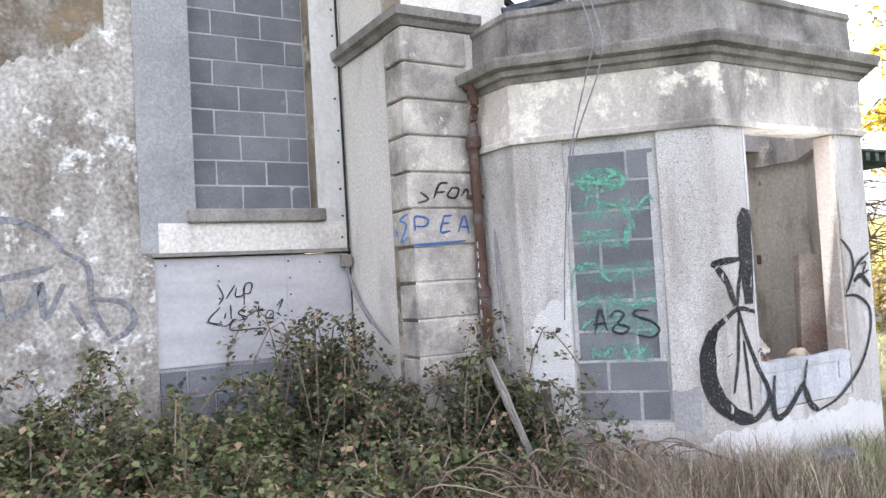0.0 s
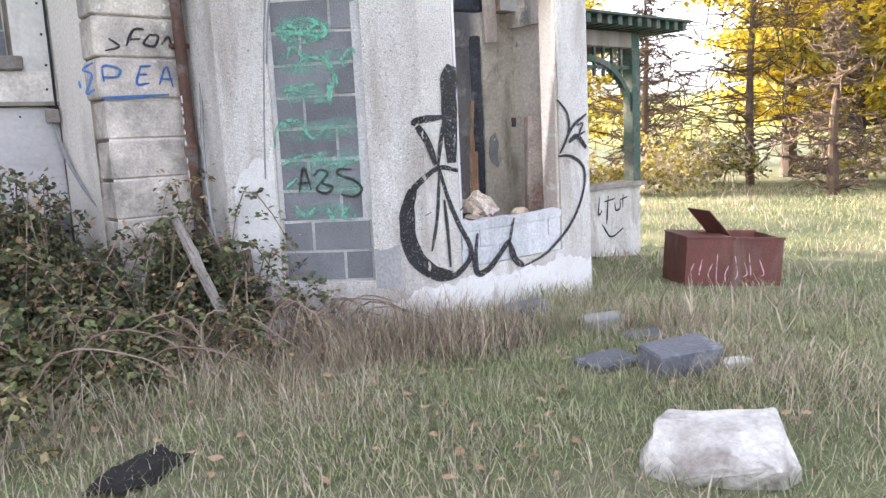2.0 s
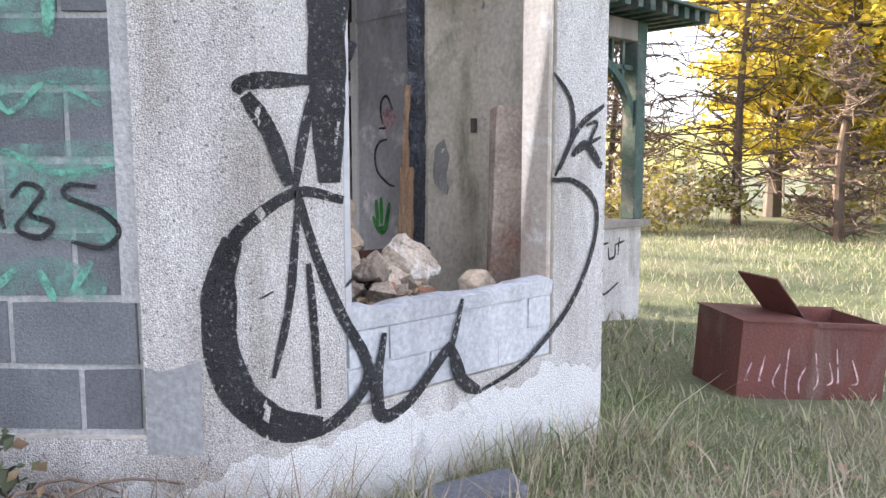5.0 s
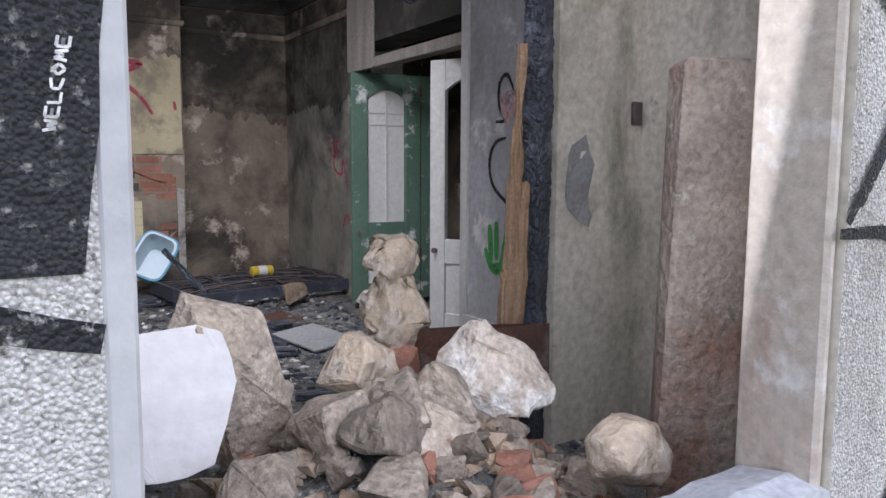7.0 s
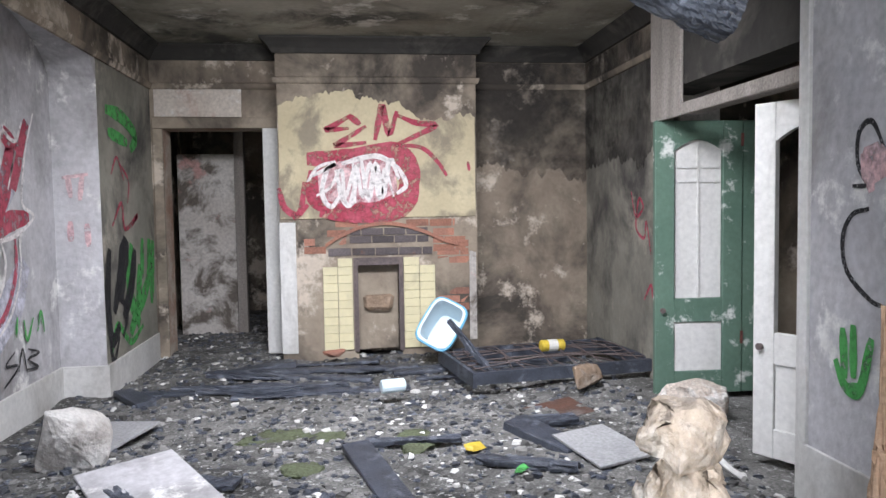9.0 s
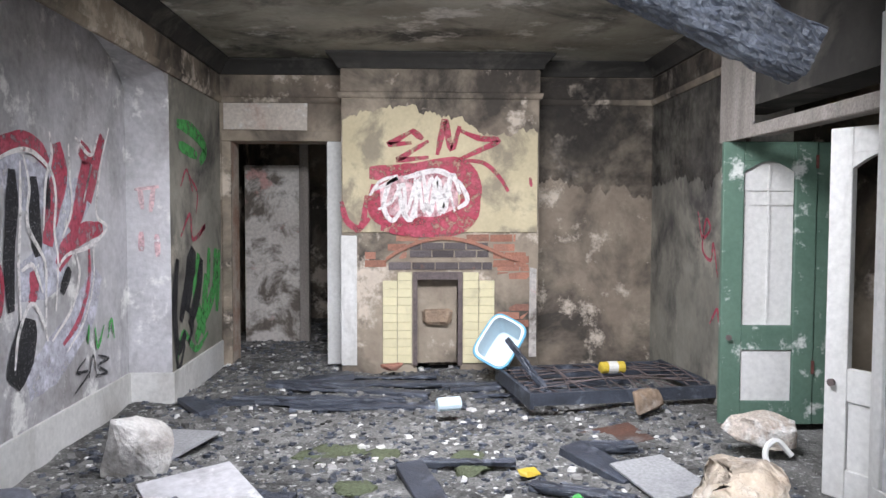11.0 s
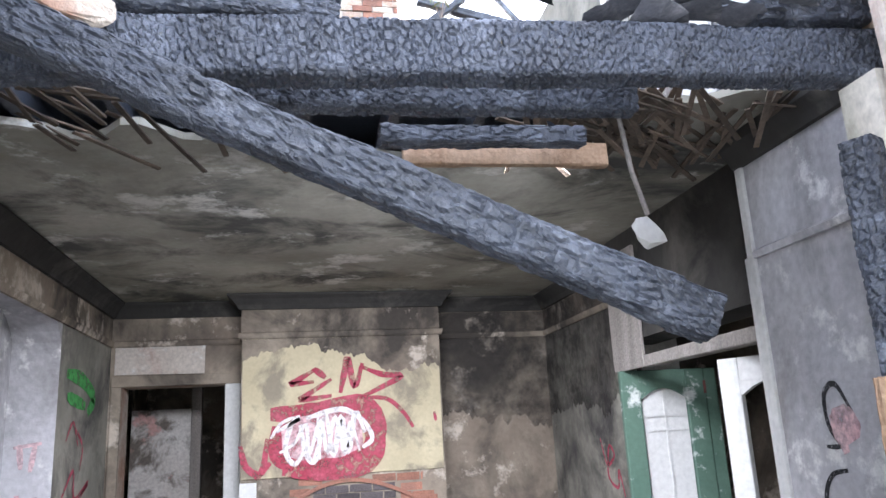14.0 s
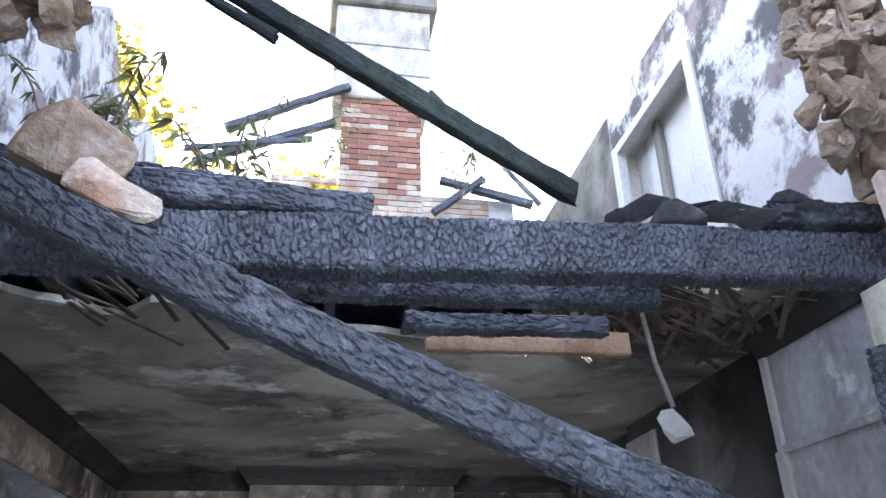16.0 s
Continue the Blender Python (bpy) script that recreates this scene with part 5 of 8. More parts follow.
for x0, x1, mat in ((4.395, 4.54, M_WHITEPAINT), (3.38, 3.47, M_SOOT)):
    part("architrave", jitter(box(x0, x1, BACK - 0.03, BACK - 0.001, 0.12, 2.3, 0.006), 0.004, 4), mat, door_open)
part("architrave", jitter(box(3.38, 4.54, BACK - 0.034, BACK - 0.001, 2.301, 2.4, 0.006), 0.004, 4), M_SOOT, door_open)
part("overdoor_plaster", jitter(box(3.4, 4.2, BACK - 0.012, BACK - 0.001, 2.41, 2.66, 0.002), 0.02, 4), M_JAMB, back_wall, "pale plaster patch over the door")
part("hall_door", jitter(box(3.3, 3.92, 12.3, 12.33, 0.12, 2.15, 0.004), 0.003, 4), M_LEDGER, door_open, "blistered white hall panelling")
part("hall_frame", jitter(box(3.925, 4.03, 12.28, 12.4, 0.12, 2.4, 0.004), 0.003, 4), M_GREYWOOD, door_open)


# ---- double door on the right ----
def panelled_leaf(name, label, mat, inner, width=0.62, height=2.0, glazed=False):
    d = thing(name, label, "door")
    st, th = 0.14 if not glazed else 0.12, 0.045
    rails = [(0, 0.16), (0.51, 0.68), (height - 0.13, height)]
    bm = bmesh.new()
    add_box(bm, 0, st, -th / 2, th / 2, 0, height)
    add_box(bm, width - st, width, -th / 2, th / 2, 0, height)
    for a, b in rails:
        add_box(bm, st + 0.001, width - st - 0.001, -th / 2 + 0.002, th / 2 - 0.002, a, b)
    bmesh.ops.bevel(bm, geom=bm.edges[:], offset=0.004, segments=1, affect='EDGES')
    part("leaf_frame", bm, mat, d)
    # curved head of the upper light
    bm = bmesh.new()
    w = width - 2 * st
    for i in range(10):
        t0, t1 = i / 10, (i + 1) / 10
        h0, h1 = (height - 0.13 - 0.075 * (1 - math.sin(math.pi * t)) for t in (t0, t1))
        x0, x1 = st + w * t0, st + w * t1
        vs = [bm.verts.new(p) for p in ((x0, -0.018, h0), (x1, -0.018, h1), (x1, -0.018, height - 0.128), (x0, -0.018, height - 0.128), (x0, 0.018, h0), (x1, 0.018, h1))]
        bm.faces.new([vs[k] for k in (0, 1, 2, 3)])
        bm.faces.new([vs[k] for k in (0, 4, 5, 1)])
    part("arched_head", bm, mat, d)
    part("lower_panel", box(st + 0.005, width - st - 0.005, -0.008, 0.008, 0.161, 0.509), inner, d, "white painted lower panel")
    if not glazed:
        part("upper_panel", box(st + 0.012, width - st - 0.005, 0.006, 0.018, 0.681, height - 0.14), inner, d, "white painted board in the upper light")
        part("panel_bead", box(width / 2 - 0.005, width / 2 + 0.01, -0.004, 0.005, 0.681, height - 0.16), inner, d)
        part("panel_bead", box(st + 0.02, width - st - 0.02, -0.004, 0.005, 1.5, 1.52), inner, d)
        part("panel_bead", box(st + 0.02, width - st - 0.02, -0.004, 0.005, 1.6, 1.62), inner, d)
    bm = bmesh.new()
    tube(bm, [(0.05, -0.03, 0.6), (0.05, -0.05, 0.6)], [0.018, 0.02], 10)
    part("lock", bm, M_IRON, d, "rusty lock")
    for z in (0.35, 1.75):
        part("hinge", box(width - 0.012, width + 0.006, -0.028, -0.02, z, z + 0.09), M_RUST, d)
    return d


green = panelled_leaf("green_door", "flaking green half-glazed door standing ajar", M_GREENPAINT, M_WHITEPAINT, 0.63, 1.93)
green.matrix_basis = pose(7.345, 8.66, 0.17, 0, 0, -3)
part("door_stile_edge", box(0.635, 0.73, -0.01, 0.14, 0.0, 1.93, 0.004), M_GREENPAINT, green)
white = panelled_leaf("white_door", "peeling white half-glazed door standing open", M_WHITEPAINT, M_WHITEPAINT, 0.6, 1.9, glazed=True)
white.matrix_basis = pose(7.41, 7.42, 0.15, 0, 0, -62)
door_frame = thing("door_2", "scorched panelled frame of the double door", "door frame", kind="structure")
part("post", jitter(box(7.3, 7.39, 6.785, 6.87, 0.12, 2.5, 0.006), 0.003, 4), M_WHITEPAINT, door_frame)
part("post", jitter(box(7.42, 7.52, 8.72, 8.795, 0.12, 2.9, 0.006), 0.003, 4), M_GREYWOOD, door_frame)
part("overpanel", jitter(box(7.372, 7.398, 8.3, 8.79, 2.1, 2.95, 0.004), 0.004, 4), M_GREYWOOD, door_frame, "scorched wooden over-panel")
part("head", jitter(box(7.38, 7.5, 6.79, 8.3, 2.1, 2.18, 0.006), 0.006, 4), M_GREYWOOD, door_frame, "scorched door head")
part("wall_board", box(7.262, 7.279, 5.55, 6.775, 0.15, 0.42, 0.003), M_WHITEPAINT, hand_wall, "white skirting board")
part("edge_board", jitter(box(7.262, 7.29, 6.73, 6.784, 0.42, 3.0, 0.004), 0.003, 4), M_WHITEPAINT, hand_wall, "white corner bead")
# shelves glimpsed through the glass
shelf = thing("lobby_shelves", "dusty shelves in the lobby", "shelf")
for z in (0.7, 1.1, 1.4):
    part("board", box(8.2, 8.5, 6.65, 7.9, z, z + 0.03), M_GREYWOOD, shelf)
part("side", box(8.2, 8.5, 6.62, 6.649, 0.12, 1.9), M_GREYWOOD, shelf)
part("side", box(8.2, 8.5, 7.901, 7.93, 0.12, 1.9), M_GREYWOOD, shelf)

# ---- rubble heap inside the bay window ----
def lump(name, label, category, size, at, turn, mat, seed, points=16, rough=0.05, group="", cuts=1):
    ob = part(name, rock(size, seed, points, cuts, rough), mat, smooth=points >= 24)
    ob.matrix_basis = pose(*at, *turn)
    return tagged(ob, label, category, group)


lump("rubble_block", "tan broken wall block with old plaster", "rubble", (0.24, 0.2, 0.5), (5.24, 4.5, 0.88), (4, -22, 15), M_RUBBLE, 201, 14, 0.03)
lump("rubble_block", "broken grey block in the rubble", "rubble", (0.2, 0.2, 0.2), (5.3, 4.62, 0.74), (5, 20, 40), M_RUBBLE, 202)
lump("white_sheet_fragment", "broken piece of smooth white wallboard", "board fragment", (0.25, 0.02, 0.3), (5.08, 4.33, 0.885), (-18, 4, 8), M_PLY, 203, 16, 0.03)
lump("rubble_tower_stone", "knobbly cream stone and mortar lump", "rubble", (0.19, 0.18, 0.18), (5.94, 5.1, 1.03), (0, 0, 30), M_CREAMSTONE, 204, 28, 0.1, cuts=2)
lump("rubble_tower_stone", "knobbly cream stone and mortar lump", "rubble", (0.25, 0.24, 0.32), (5.945, 5.1, 0.83), (0, 0, 80), M_CREAMSTONE, 205, 28, 0.12, cuts=2)
lump("broken_brick_lump", "broken red brick with mortar", "rubble", (0.3, 0.27, 0.26), (5.94, 5.09, 0.62), (0, 8, 20), M_BRICK, 206, 14, 0.05)
lump("rubble_block", "tan stone lump in the rubble", "rubble", (0.21, 0.18, 0.17), (5.6, 4.6, 0.83), (10, 0, 30), M_CREAMSTONE, 207)
lump("rubble_block", "big whitewashed stone block with red stains", "rubble", (0.34, 0.26, 0.32), (5.9, 4.42, 0.77), (8, 30, 20), M_PALEBLOCK, 208, 16, 0.06, cuts=2)
lump("rubble_block", "smooth rounded buff stone in the rubble", "rubble", (0.24, 0.2, 0.17), (5.98, 4.02, 0.72), (0, 5, 10), M_CREAMSTONE, 209, 30, 0.03, cuts=2)
lump("rubble_block", "grey angular stone in the rubble", "rubble", (0.19, 0.15, 0.14), (5.6, 4.2, 0.76), (20, 10, 50), M_RUBBLE, 210)
lump("rubble_block", "flat mossy slab of broken masonry", "rubble", (0.34, 0.22, 0.12), (5.15, 4.02, 0.76), (5, -14, 30), M_RUBBLE, 211)
slab = part("leaning_slab", jitter(box(-0.125, 0.125, -0.06, 0.06, -0.7, 0.63, 0.012), 0.016, 8, 5), M_SLABSTONE)
slab.matrix_basis = pose(6.325, 4.1, 0.96, 2, 1, -30)
tagged(slab, "tall rough concrete slab leaning in the window reveal", "slab")
tray = thing("rusty_tray", "rusty brown metal tray lying in the rubble", "tray")
part("base", jitter(box(-0.2, 0.2, -0.15, 0.15, 0.0, 0.012), 0.012, 4), M_PIPE, tray)
for ex in ((-0.2, -0.19, -0.15, 0.15), (0.19, 0.2, -0.15, 0.15), (-0.189, 0.189, 0.14, 0.15), (-0.189, 0.189, -0.15, -0.14)):
    part("side", jitter(box(*ex, 0.013, 0.17), 0.012, 4), M_PIPE, tray)
tray.matrix_basis = pose(6.2, 4.95, 0.62, -8, 6, 15)
rnd = random.Random(77)
heap_v, heap_f = [], []
for i in range(1300):
    x, y = rnd.gauss(5.55, 0.5), rnd.gauss(4.36, 0.4)
    if not (4.75 < x < 6.6 and 3.95 < y < 5.5) or x - y > 2.2 or x + y < 8.8 or (4.85 < x < 5.35 and y < 4.45 and i < 300):
        continue
    if i < 380:
        s = rnd.uniform(0.05, 0.12) if i > 36 else rnd.uniform(0.13, 0.21)
        lump("rubble_stone", "loose broken stone in the rubble heap", "rubble", (s * rnd.uniform(0.8, 1.3), s, s * rnd.uniform(0.5, 0.9)), (x, y, floor_z(x, y) + s * 0.3),
             (rnd.uniform(-25, 25), rnd.uniform(-25, 25), rnd.uniform(0, 360)), M_RUBBLE if rnd.random() > 0.12 else M_BRICK, 300 + i, 11, 0.04, "rubble heap")
    else:
        s = rnd.uniform(0.02, 0.065)
        bm = rock((s * 1.2, s, s * 0.7), 2000 + i, 10, 0)
        bm.transform(pose(x, y, floor_z(x, y) + s * 0.25, rnd.uniform(-25, 25), rnd.uniform(-25, 25), rnd.uniform(0, 360)))
        bm.verts.index_update()
        base = len(heap_v)
        heap_v += [tuple(v.co) for v in bm.verts]
        heap_f += [tuple(base + v.index for v in f.verts) for f in bm.faces]
        bm.free()
me = bpy.data.meshes.new("rubble_crumbs")
me.from_pydata(heap_v, [], heap_f)
me.materials.append(M_STONE)
tagged(new("rubble_crumbs", me), "small broken stone and mortar between the rubble", "rubble", kind="stuff")

# ---- things on the floor of the room ----
lump("floor_stone", "big grey stone lying on the debris", "stone", (0.42, 0.36, 0.38), (3.66, 7.9, 0.28), (0, 10, 20), M_PALESTONE, 401, 15, 0.03, cuts=2)
lump("floor_stone", "long buff stone at the foot of the green door", "stone", (0.5, 0.28, 0.26), (7.42, 8.15, 0.27), (0, 6, -5), M_PALEBLOCK, 402, 26, 0.03, cuts=2)
lump("floor_stone", "small buff stone on the ash", "stone", (0.26, 0.22, 0.18), (6.95, 9.0, 0.24), (0, 0, 10), M_STONE, 403)
lump("floor_stone", "grey stone slab in the debris", "stone", (0.5, 0.4, 0.25), (3.35, 6.9, 0.25), (10, 12, 20), M_SLATE, 404)
lump("floor_brick", "dark broken brick by the hearth", "brick", (0.22, 0.11, 0.09), (5.05, 10.35, 0.22), (0, -12, 10), M_BRICK, 405, 14, 0.02)
for i, (x, y, w, l, r) in enumerate(((4.2, 7.35, 0.5, 0.8, 30), (3.7, 8.4, 0.4, 0.5, -20), (3.9, 6.7, 0.5, 0.7, 60), (6.6, 7.6, 0.35, 0.5, 15))):
    ob = part("plasterboard_sheet", jitter(box(-w / 2, w / 2, -l / 2, l / 2, 0, 0.018, 0.003), 0.012, 5, i), M_CEMENT if i % 2 else M_GREYWALL)
    ob.matrix_basis = pose(x, y, floor_z(x, y) + 0.03, 3, -4, r)
    tagged(ob, "fallen sheet of grey plaster on the floor", "plaster sheet", "fallen plaster")

# plastic tub leaning on the fireplace
tub = thing("plastic_tub", "pale blue plastic tub tipped against the fireplace", "tub")
bm = bmesh.new()
rings = []
for w, d, z in ((0.17, 0.12, 0), (0.2, 0.145, 0.3), (0.215, 0.16, 0.3), (0.215, 0.16, 0.32), (0.195, 0.14, 0.32), (0.165, 0.115, 0.02)):
    ring = []
    for k in range(24):
        a = math.tau * k / 24
        c, s = math.cos(a), math.sin(a)
        e = 0.45
        ring.append(bm.verts.new((w * math.copysign(abs(c) ** e, c), d * math.copysign(abs(s) ** e, s), z)))
    rings.append(ring)
for r0, r1 in zip(rings, rings[1:]):
    for k in range(24):
        bm.faces.new((r0[k], r0[(k + 1) % 24], r1[(k + 1) % 24], r1[k]))
bm.faces.new(rings[0][::-1])
bm.faces.new(rings[-1])
part("body", bm, M_PLASTIC, tub, smooth=False)
bm = bmesh.new()
pts = [(0.222 * math.copysign(abs(math.cos(a)) ** 0.45, math.cos(a)), 0.167 * math.copysign(abs(math.sin(a)) ** 0.45, math.sin(a)), 0.3) for a in [math.tau * k / 40 for k in range(41)]]
tube(bm, pts, 0.012, 6, cap=False)
part("rim", bm, M_BLUEPLASTIC, tub, "blue rim")
tub.matrix_basis = pose(6.02, 10.2, 0.42, 62, 0, -12) @ pose(0, 0, -0.12, 0, 0, 62)

# burnt bed frame with springs
bed = thing("burnt_bed_frame", "burnt bed base with bare springs", "bed frame", at=(6.75, 9.75, 0.2))
bm = bmesh.new()
add_box(bm, -0.75, 0.75, -0.5, -0.46, 0.02, 0.12)
part("side_rail", jitter(bm, 0.015, 5), M_CHAR, bed)
part("side_rail", jitter(box(-0.75, 0.75, 0.46, 0.5, 0.0, 0.11), 0.015, 5), M_CHAR, bed)
bm = bmesh.new()
add_box(bm, -0.78, -0.751, -0.5, 0.5, 0, 0.12)
part("end_rail", jitter(bm, 0.015, 5), M_CHAR, bed)
part("end_rail", jitter(box(0.751, 0.78, -0.5, 0.5, 0, 0.12), 0.015, 5), M_CHAR, bed)
bm = bmesh.new()
rnd = random.Random(4)
for i in range(13):
    x = -0.66 + i * 0.108
    tube(bm, spline([(x, -0.46, 0.11), (x + rnd.uniform(-.06, .06), 0, 0.12 + rnd.uniform(-0.05, 0.09)), (x + rnd.uniform(-.06, .06), 0.46, 0.11)], 4), 0.006, 4)
for i in range(6):
    y = -0.36 + i * 0.144
    tube(bm, spline([(-0.74, y, 0.11), (0, y, 0.12 + rnd.uniform(-0.05, 0.08)), (0.74, y, 0.11)], 4), 0.006, 4)
part("spring_mesh", bm, M_IRON, bed, "rusted wire springs")["kind"] = "stuff"
bed.matrix_basis = pose(6.8, 9.7, 0.16, 0, 0, 9)
spike = part("charred_stick", charred_beam(bmesh.new(), (6.3, 9.25, 0.2), (5.98, 9.55, 0.62), 0.03, 0.06, seed=3, cell=(0.1, 0.05), ragged1=True), M_CHAR)
tagged(spike, "charred stick poking up beside the bed frame", "timber")
tin = thing("yellow_tin", "yellow tin lying on the bed springs", "tin")
bm = bmesh.new()
tube(bm, [(-0.13, 0, 0), (-0.12, 0, 0), (0.12, 0, 0), (0.13, 0, 0)], [0.05, 0.06, 0.06, 0.05], 14)
part("body", bm, M_YELLOWPLASTIC, tin)
bm = bmesh.new()
tube(bm, [(-0.05, 0, 0), (0.05, 0, 0)], [0.062, 0.062], 14)
part("label_band", bm, M_WHITEPAINT, tin)
tin.matrix_basis = pose(6.86, 9.62, 0.36, 0, 0, 6) @ Matrix.Scale(0.8, 4)
cup = thing("blue_can", "crushed pale blue drinks can on the floor", "can")
bm = bmesh.new()
tube(bm, [(-0.09, 0, 0), (-0.08, 0, 0), (0.08, 0, 0), (0.09, 0, 0)], [0.04, 0.05, 0.05, 0.035], 12)
part("body", bm, M_PLASTIC, cup)
cup.matrix_basis = pose(5.5, 8.95, 0.24, 0, 0, 15)
# curled white strip by the white door
bm = bmesh.new()
tube(bm, spline([(7.12, 7.0, 0.17), (7.1, 7.2, 0.2), (7.06, 7.35, 0.37), (7.13, 7.38, 0.44), (7.2, 7.35, 0.37)], 6), 0.016, 6)
tagged(part("curled_strip", bm, M_WHITEPAINT), "curled white plastic strip on the floor", "strip")
# charred planks on the floor
rnd = random.Random(91)
for i in range(22):
    x, y = rnd.uniform(3.8, 7.0), rnd.uniform(9.2, 10.4) if i < 13 else rnd.uniform(6.2, 9.2)
    l = rnd.uniform(0.25, 0.7)
    a = rnd.choice([0, 12, -15, 60, -50]) + rnd.uniform(-15, 15)
    if y > 9.2:
        a = rnd.uniform(-8, 8)
        l = rnd.uniform(0.8, 1.8)
    c, s = math.cos(radians(a)) * l / 2, math.sin(radians(a)) * l / 2
    x0, x1 = max(3.5, x - c), min(7.4, x + c)
    bm = charred_beam(bmesh.new(), (x0, y - s, floor_z(x0, y - s) + 0.015), (x1, y + s, floor_z(x1, y + s) + 0.03), rnd.uniform(0.06, 0.14), rnd.uniform(0.02, 0.05), seed=i, cell=(0.2, 0.06), ragged1=True, seg=40)
    tagged(part("burnt_plank", bm, M_CHAR), "burnt plank lying in the ash", "plank", "burnt planks")
# colourful scraps
for i, (x, y, mat, lab) in enumerate(((6.05, 7.3, M_GREENSPRAY, "green"), (5.9, 7.75, M_YELLOWPLASTIC, "yellow"), (5.2, 7.0, M_PINKPAINT, "pink"), (5.75, 5.9, M_BLUEPLASTIC, "blue"), (5.85, 5.75, M_REDPAINT, "red"))):
    lump("plastic_scrap", lab + " plastic scrap in the ash", "scrap", (0.14, 0.09, 0.03), (x, y, floor_z(x, y) + 0.03), (8, 5, 40 * i), mat, 500 + i, 12, 0.04)

# char, moss and plaster that lie in the debris
for i, (x, y, mat, w, l, r, lab, nm) in enumerate(((5.33, 7.5, M_CHAR, 0.16, 0.8, 15, "thick charred board end lying in the ash", "charred_board"), (6.63, 8.6, M_PIPE, 0.4, 0.3, 20, "rusty brown sheet metal on the ash", "rusty_sheet"),
                                                   (3.62, 9.25, M_CHAR, 0.14, 0.4, 40, "charred board by the skirting", "charred_board"), (5.9, 6.7, M_CHAR, 0.2, 0.5, -50, "charred board lying in the ash", "charred_board"),
                                                   (6.35, 7.9, M_CHAR, 0.18, 0.6, 25, "charred board lying in the ash", "charred_board"), (4.4, 10.2, M_CHAR, 0.2, 0.6, -70, "charred board lying in the ash", "charred_board"))):
    ob = part(nm, jitter(box(-w / 2, w / 2, -l / 2, l / 2, 0, 0.05 if mat is M_CHAR else 0.015, 0.006), 0.02, 7, i), mat)
    ob.matrix_basis = pose(x, y, floor_z(x, y) + 0.0, 4, -5, r)
    tagged(ob, lab, "board")
for i, (x, y, w) in enumerate(((4.75, 8.3, 0.5), (5.05, 8.25, 0.35), (5.6, 8.0, 0.45), (4.95, 7.6, 0.3))):
    bm = rock((w, w * 0.8, 0.05), 520 + i, 26, 1, 0.06)
    ob = part("moss_patch", bm, M_MOSS, smooth=True)
    ob.matrix_basis = pose(x, y, floor_z(x, y) + 0.0, 0, 0, 50 * i)
    tagged(ob, "low green moss patch on the ash floor", "moss", "moss on the floor")

# small debris of the floor
rnd = random.Random(15)
verts, faces, mids = [], [], []
for i in range(36000):
    x, y = rnd.uniform(3.1, 7.35), rnd.uniform(4.9, 10.9)
    if i % 9 == 0:
        x, y = rnd.uniform(3.3, 4.5), rnd.uniform(10.9, 13.8)
    s = 0.004 + 0.034 * rnd.random() ** 5
    h = s * rnd.uniform(0.15, 0.6)
    z = floor_z(x, y) if y < 10.9 else 0.12
    a = rnd.uniform(0, 6.28)
    b = len(verts)
    for dz, k in ((0, 1.0), (h, rnd.uniform(0.5, 0.95))):
        for j in range(4):
            t = a + j * 1.57 + rnd.uniform(-0.3, 0.3)
            r = s * k * rnd.uniform(0.6, 1.3)
            verts.append((x + r * math.cos(t), y + r * math.sin(t), z + dz - 0.004 + (rnd.uniform(0, h * 0.5) if dz else 0)))
    faces += [(b + 4, b + 5, b + 6, b + 7)] + [(b + j, b + (j + 1) % 4, b + 4 + (j + 1) % 4, b + 4 + j) for j in range(4)]
    m = 0 if rnd.random() < 0.5 else (1 if rnd.random() < 0.13 else 2)
    mids += [m] * 5
me = bpy.data.meshes.new("floor_debris")
me.from_pydata(verts, [], faces)
for m in (M_DEBRIS, M_WHITEPAINT, M_CHAR):
    me.materials.append(m)
me.polygons.foreach_set("material_index", mids)
tagged(new("floor_debris", me), "plaster crumbs, char and paint flakes over the floor", "debris", kind="stuff")


# ---- outside: pipe, cables ----
downpipe = thing("downpipe", "rusty cast-iron downpipe on the corner pilaster", "downpipe")
bm = bmesh.new()
tube(bm, [(3.50, 5.05, 0.1), (3.47, 5.05, 1.4), (3.45, 5.05, 2.62)], 0.042, 12)
part("pipe", bm, M_PIPE, downpipe)
bm = bmesh.new()
tube(bm, [(3.45, 5.05, 2.6), (3.45, 5.05, 2.62), (3.45, 5.05, 2.7), (3.45, 5.05, 2.72)], [0.05, 0.062, 0.062, 0.05], 12)
part("collar", bm, M_PIPE, downpipe)
bm = bmesh.new()
tube(bm, [(3.47, 5.05, 1.38), (3.47, 5.05, 1.4), (3.47, 5.05, 1.46), (3.47, 5.05, 1.48)], [0.045, 0.056, 0.056, 0.045], 12)
part("collar", bm, M_PIPE, downpipe)
bm = bmesh.new()
tube(bm, spline([(3.45, 5.05, 2.7), (3.45, 5.03, 2.85), (3.42, 4.95, 2.95), (3.43, 5.0, 3.1), (3.45, 5.1, 3.12)], 4), 0.036, 10)
part("swan_neck", bm, M_PIPE, downpipe, "blackened swan neck bend")
part("bracket", box(3.39, 3.53, 5.06, 5.11, 2.2, 2.23), M_PIPE, downpipe)


def cable(name, label, pts, r, mat=M_CABLE):
    bm = bmesh.new()
    tube(bm, spline(pts, 8), r, 6)
    return tagged(part(name, bm, mat, smooth=True), label, "cable")


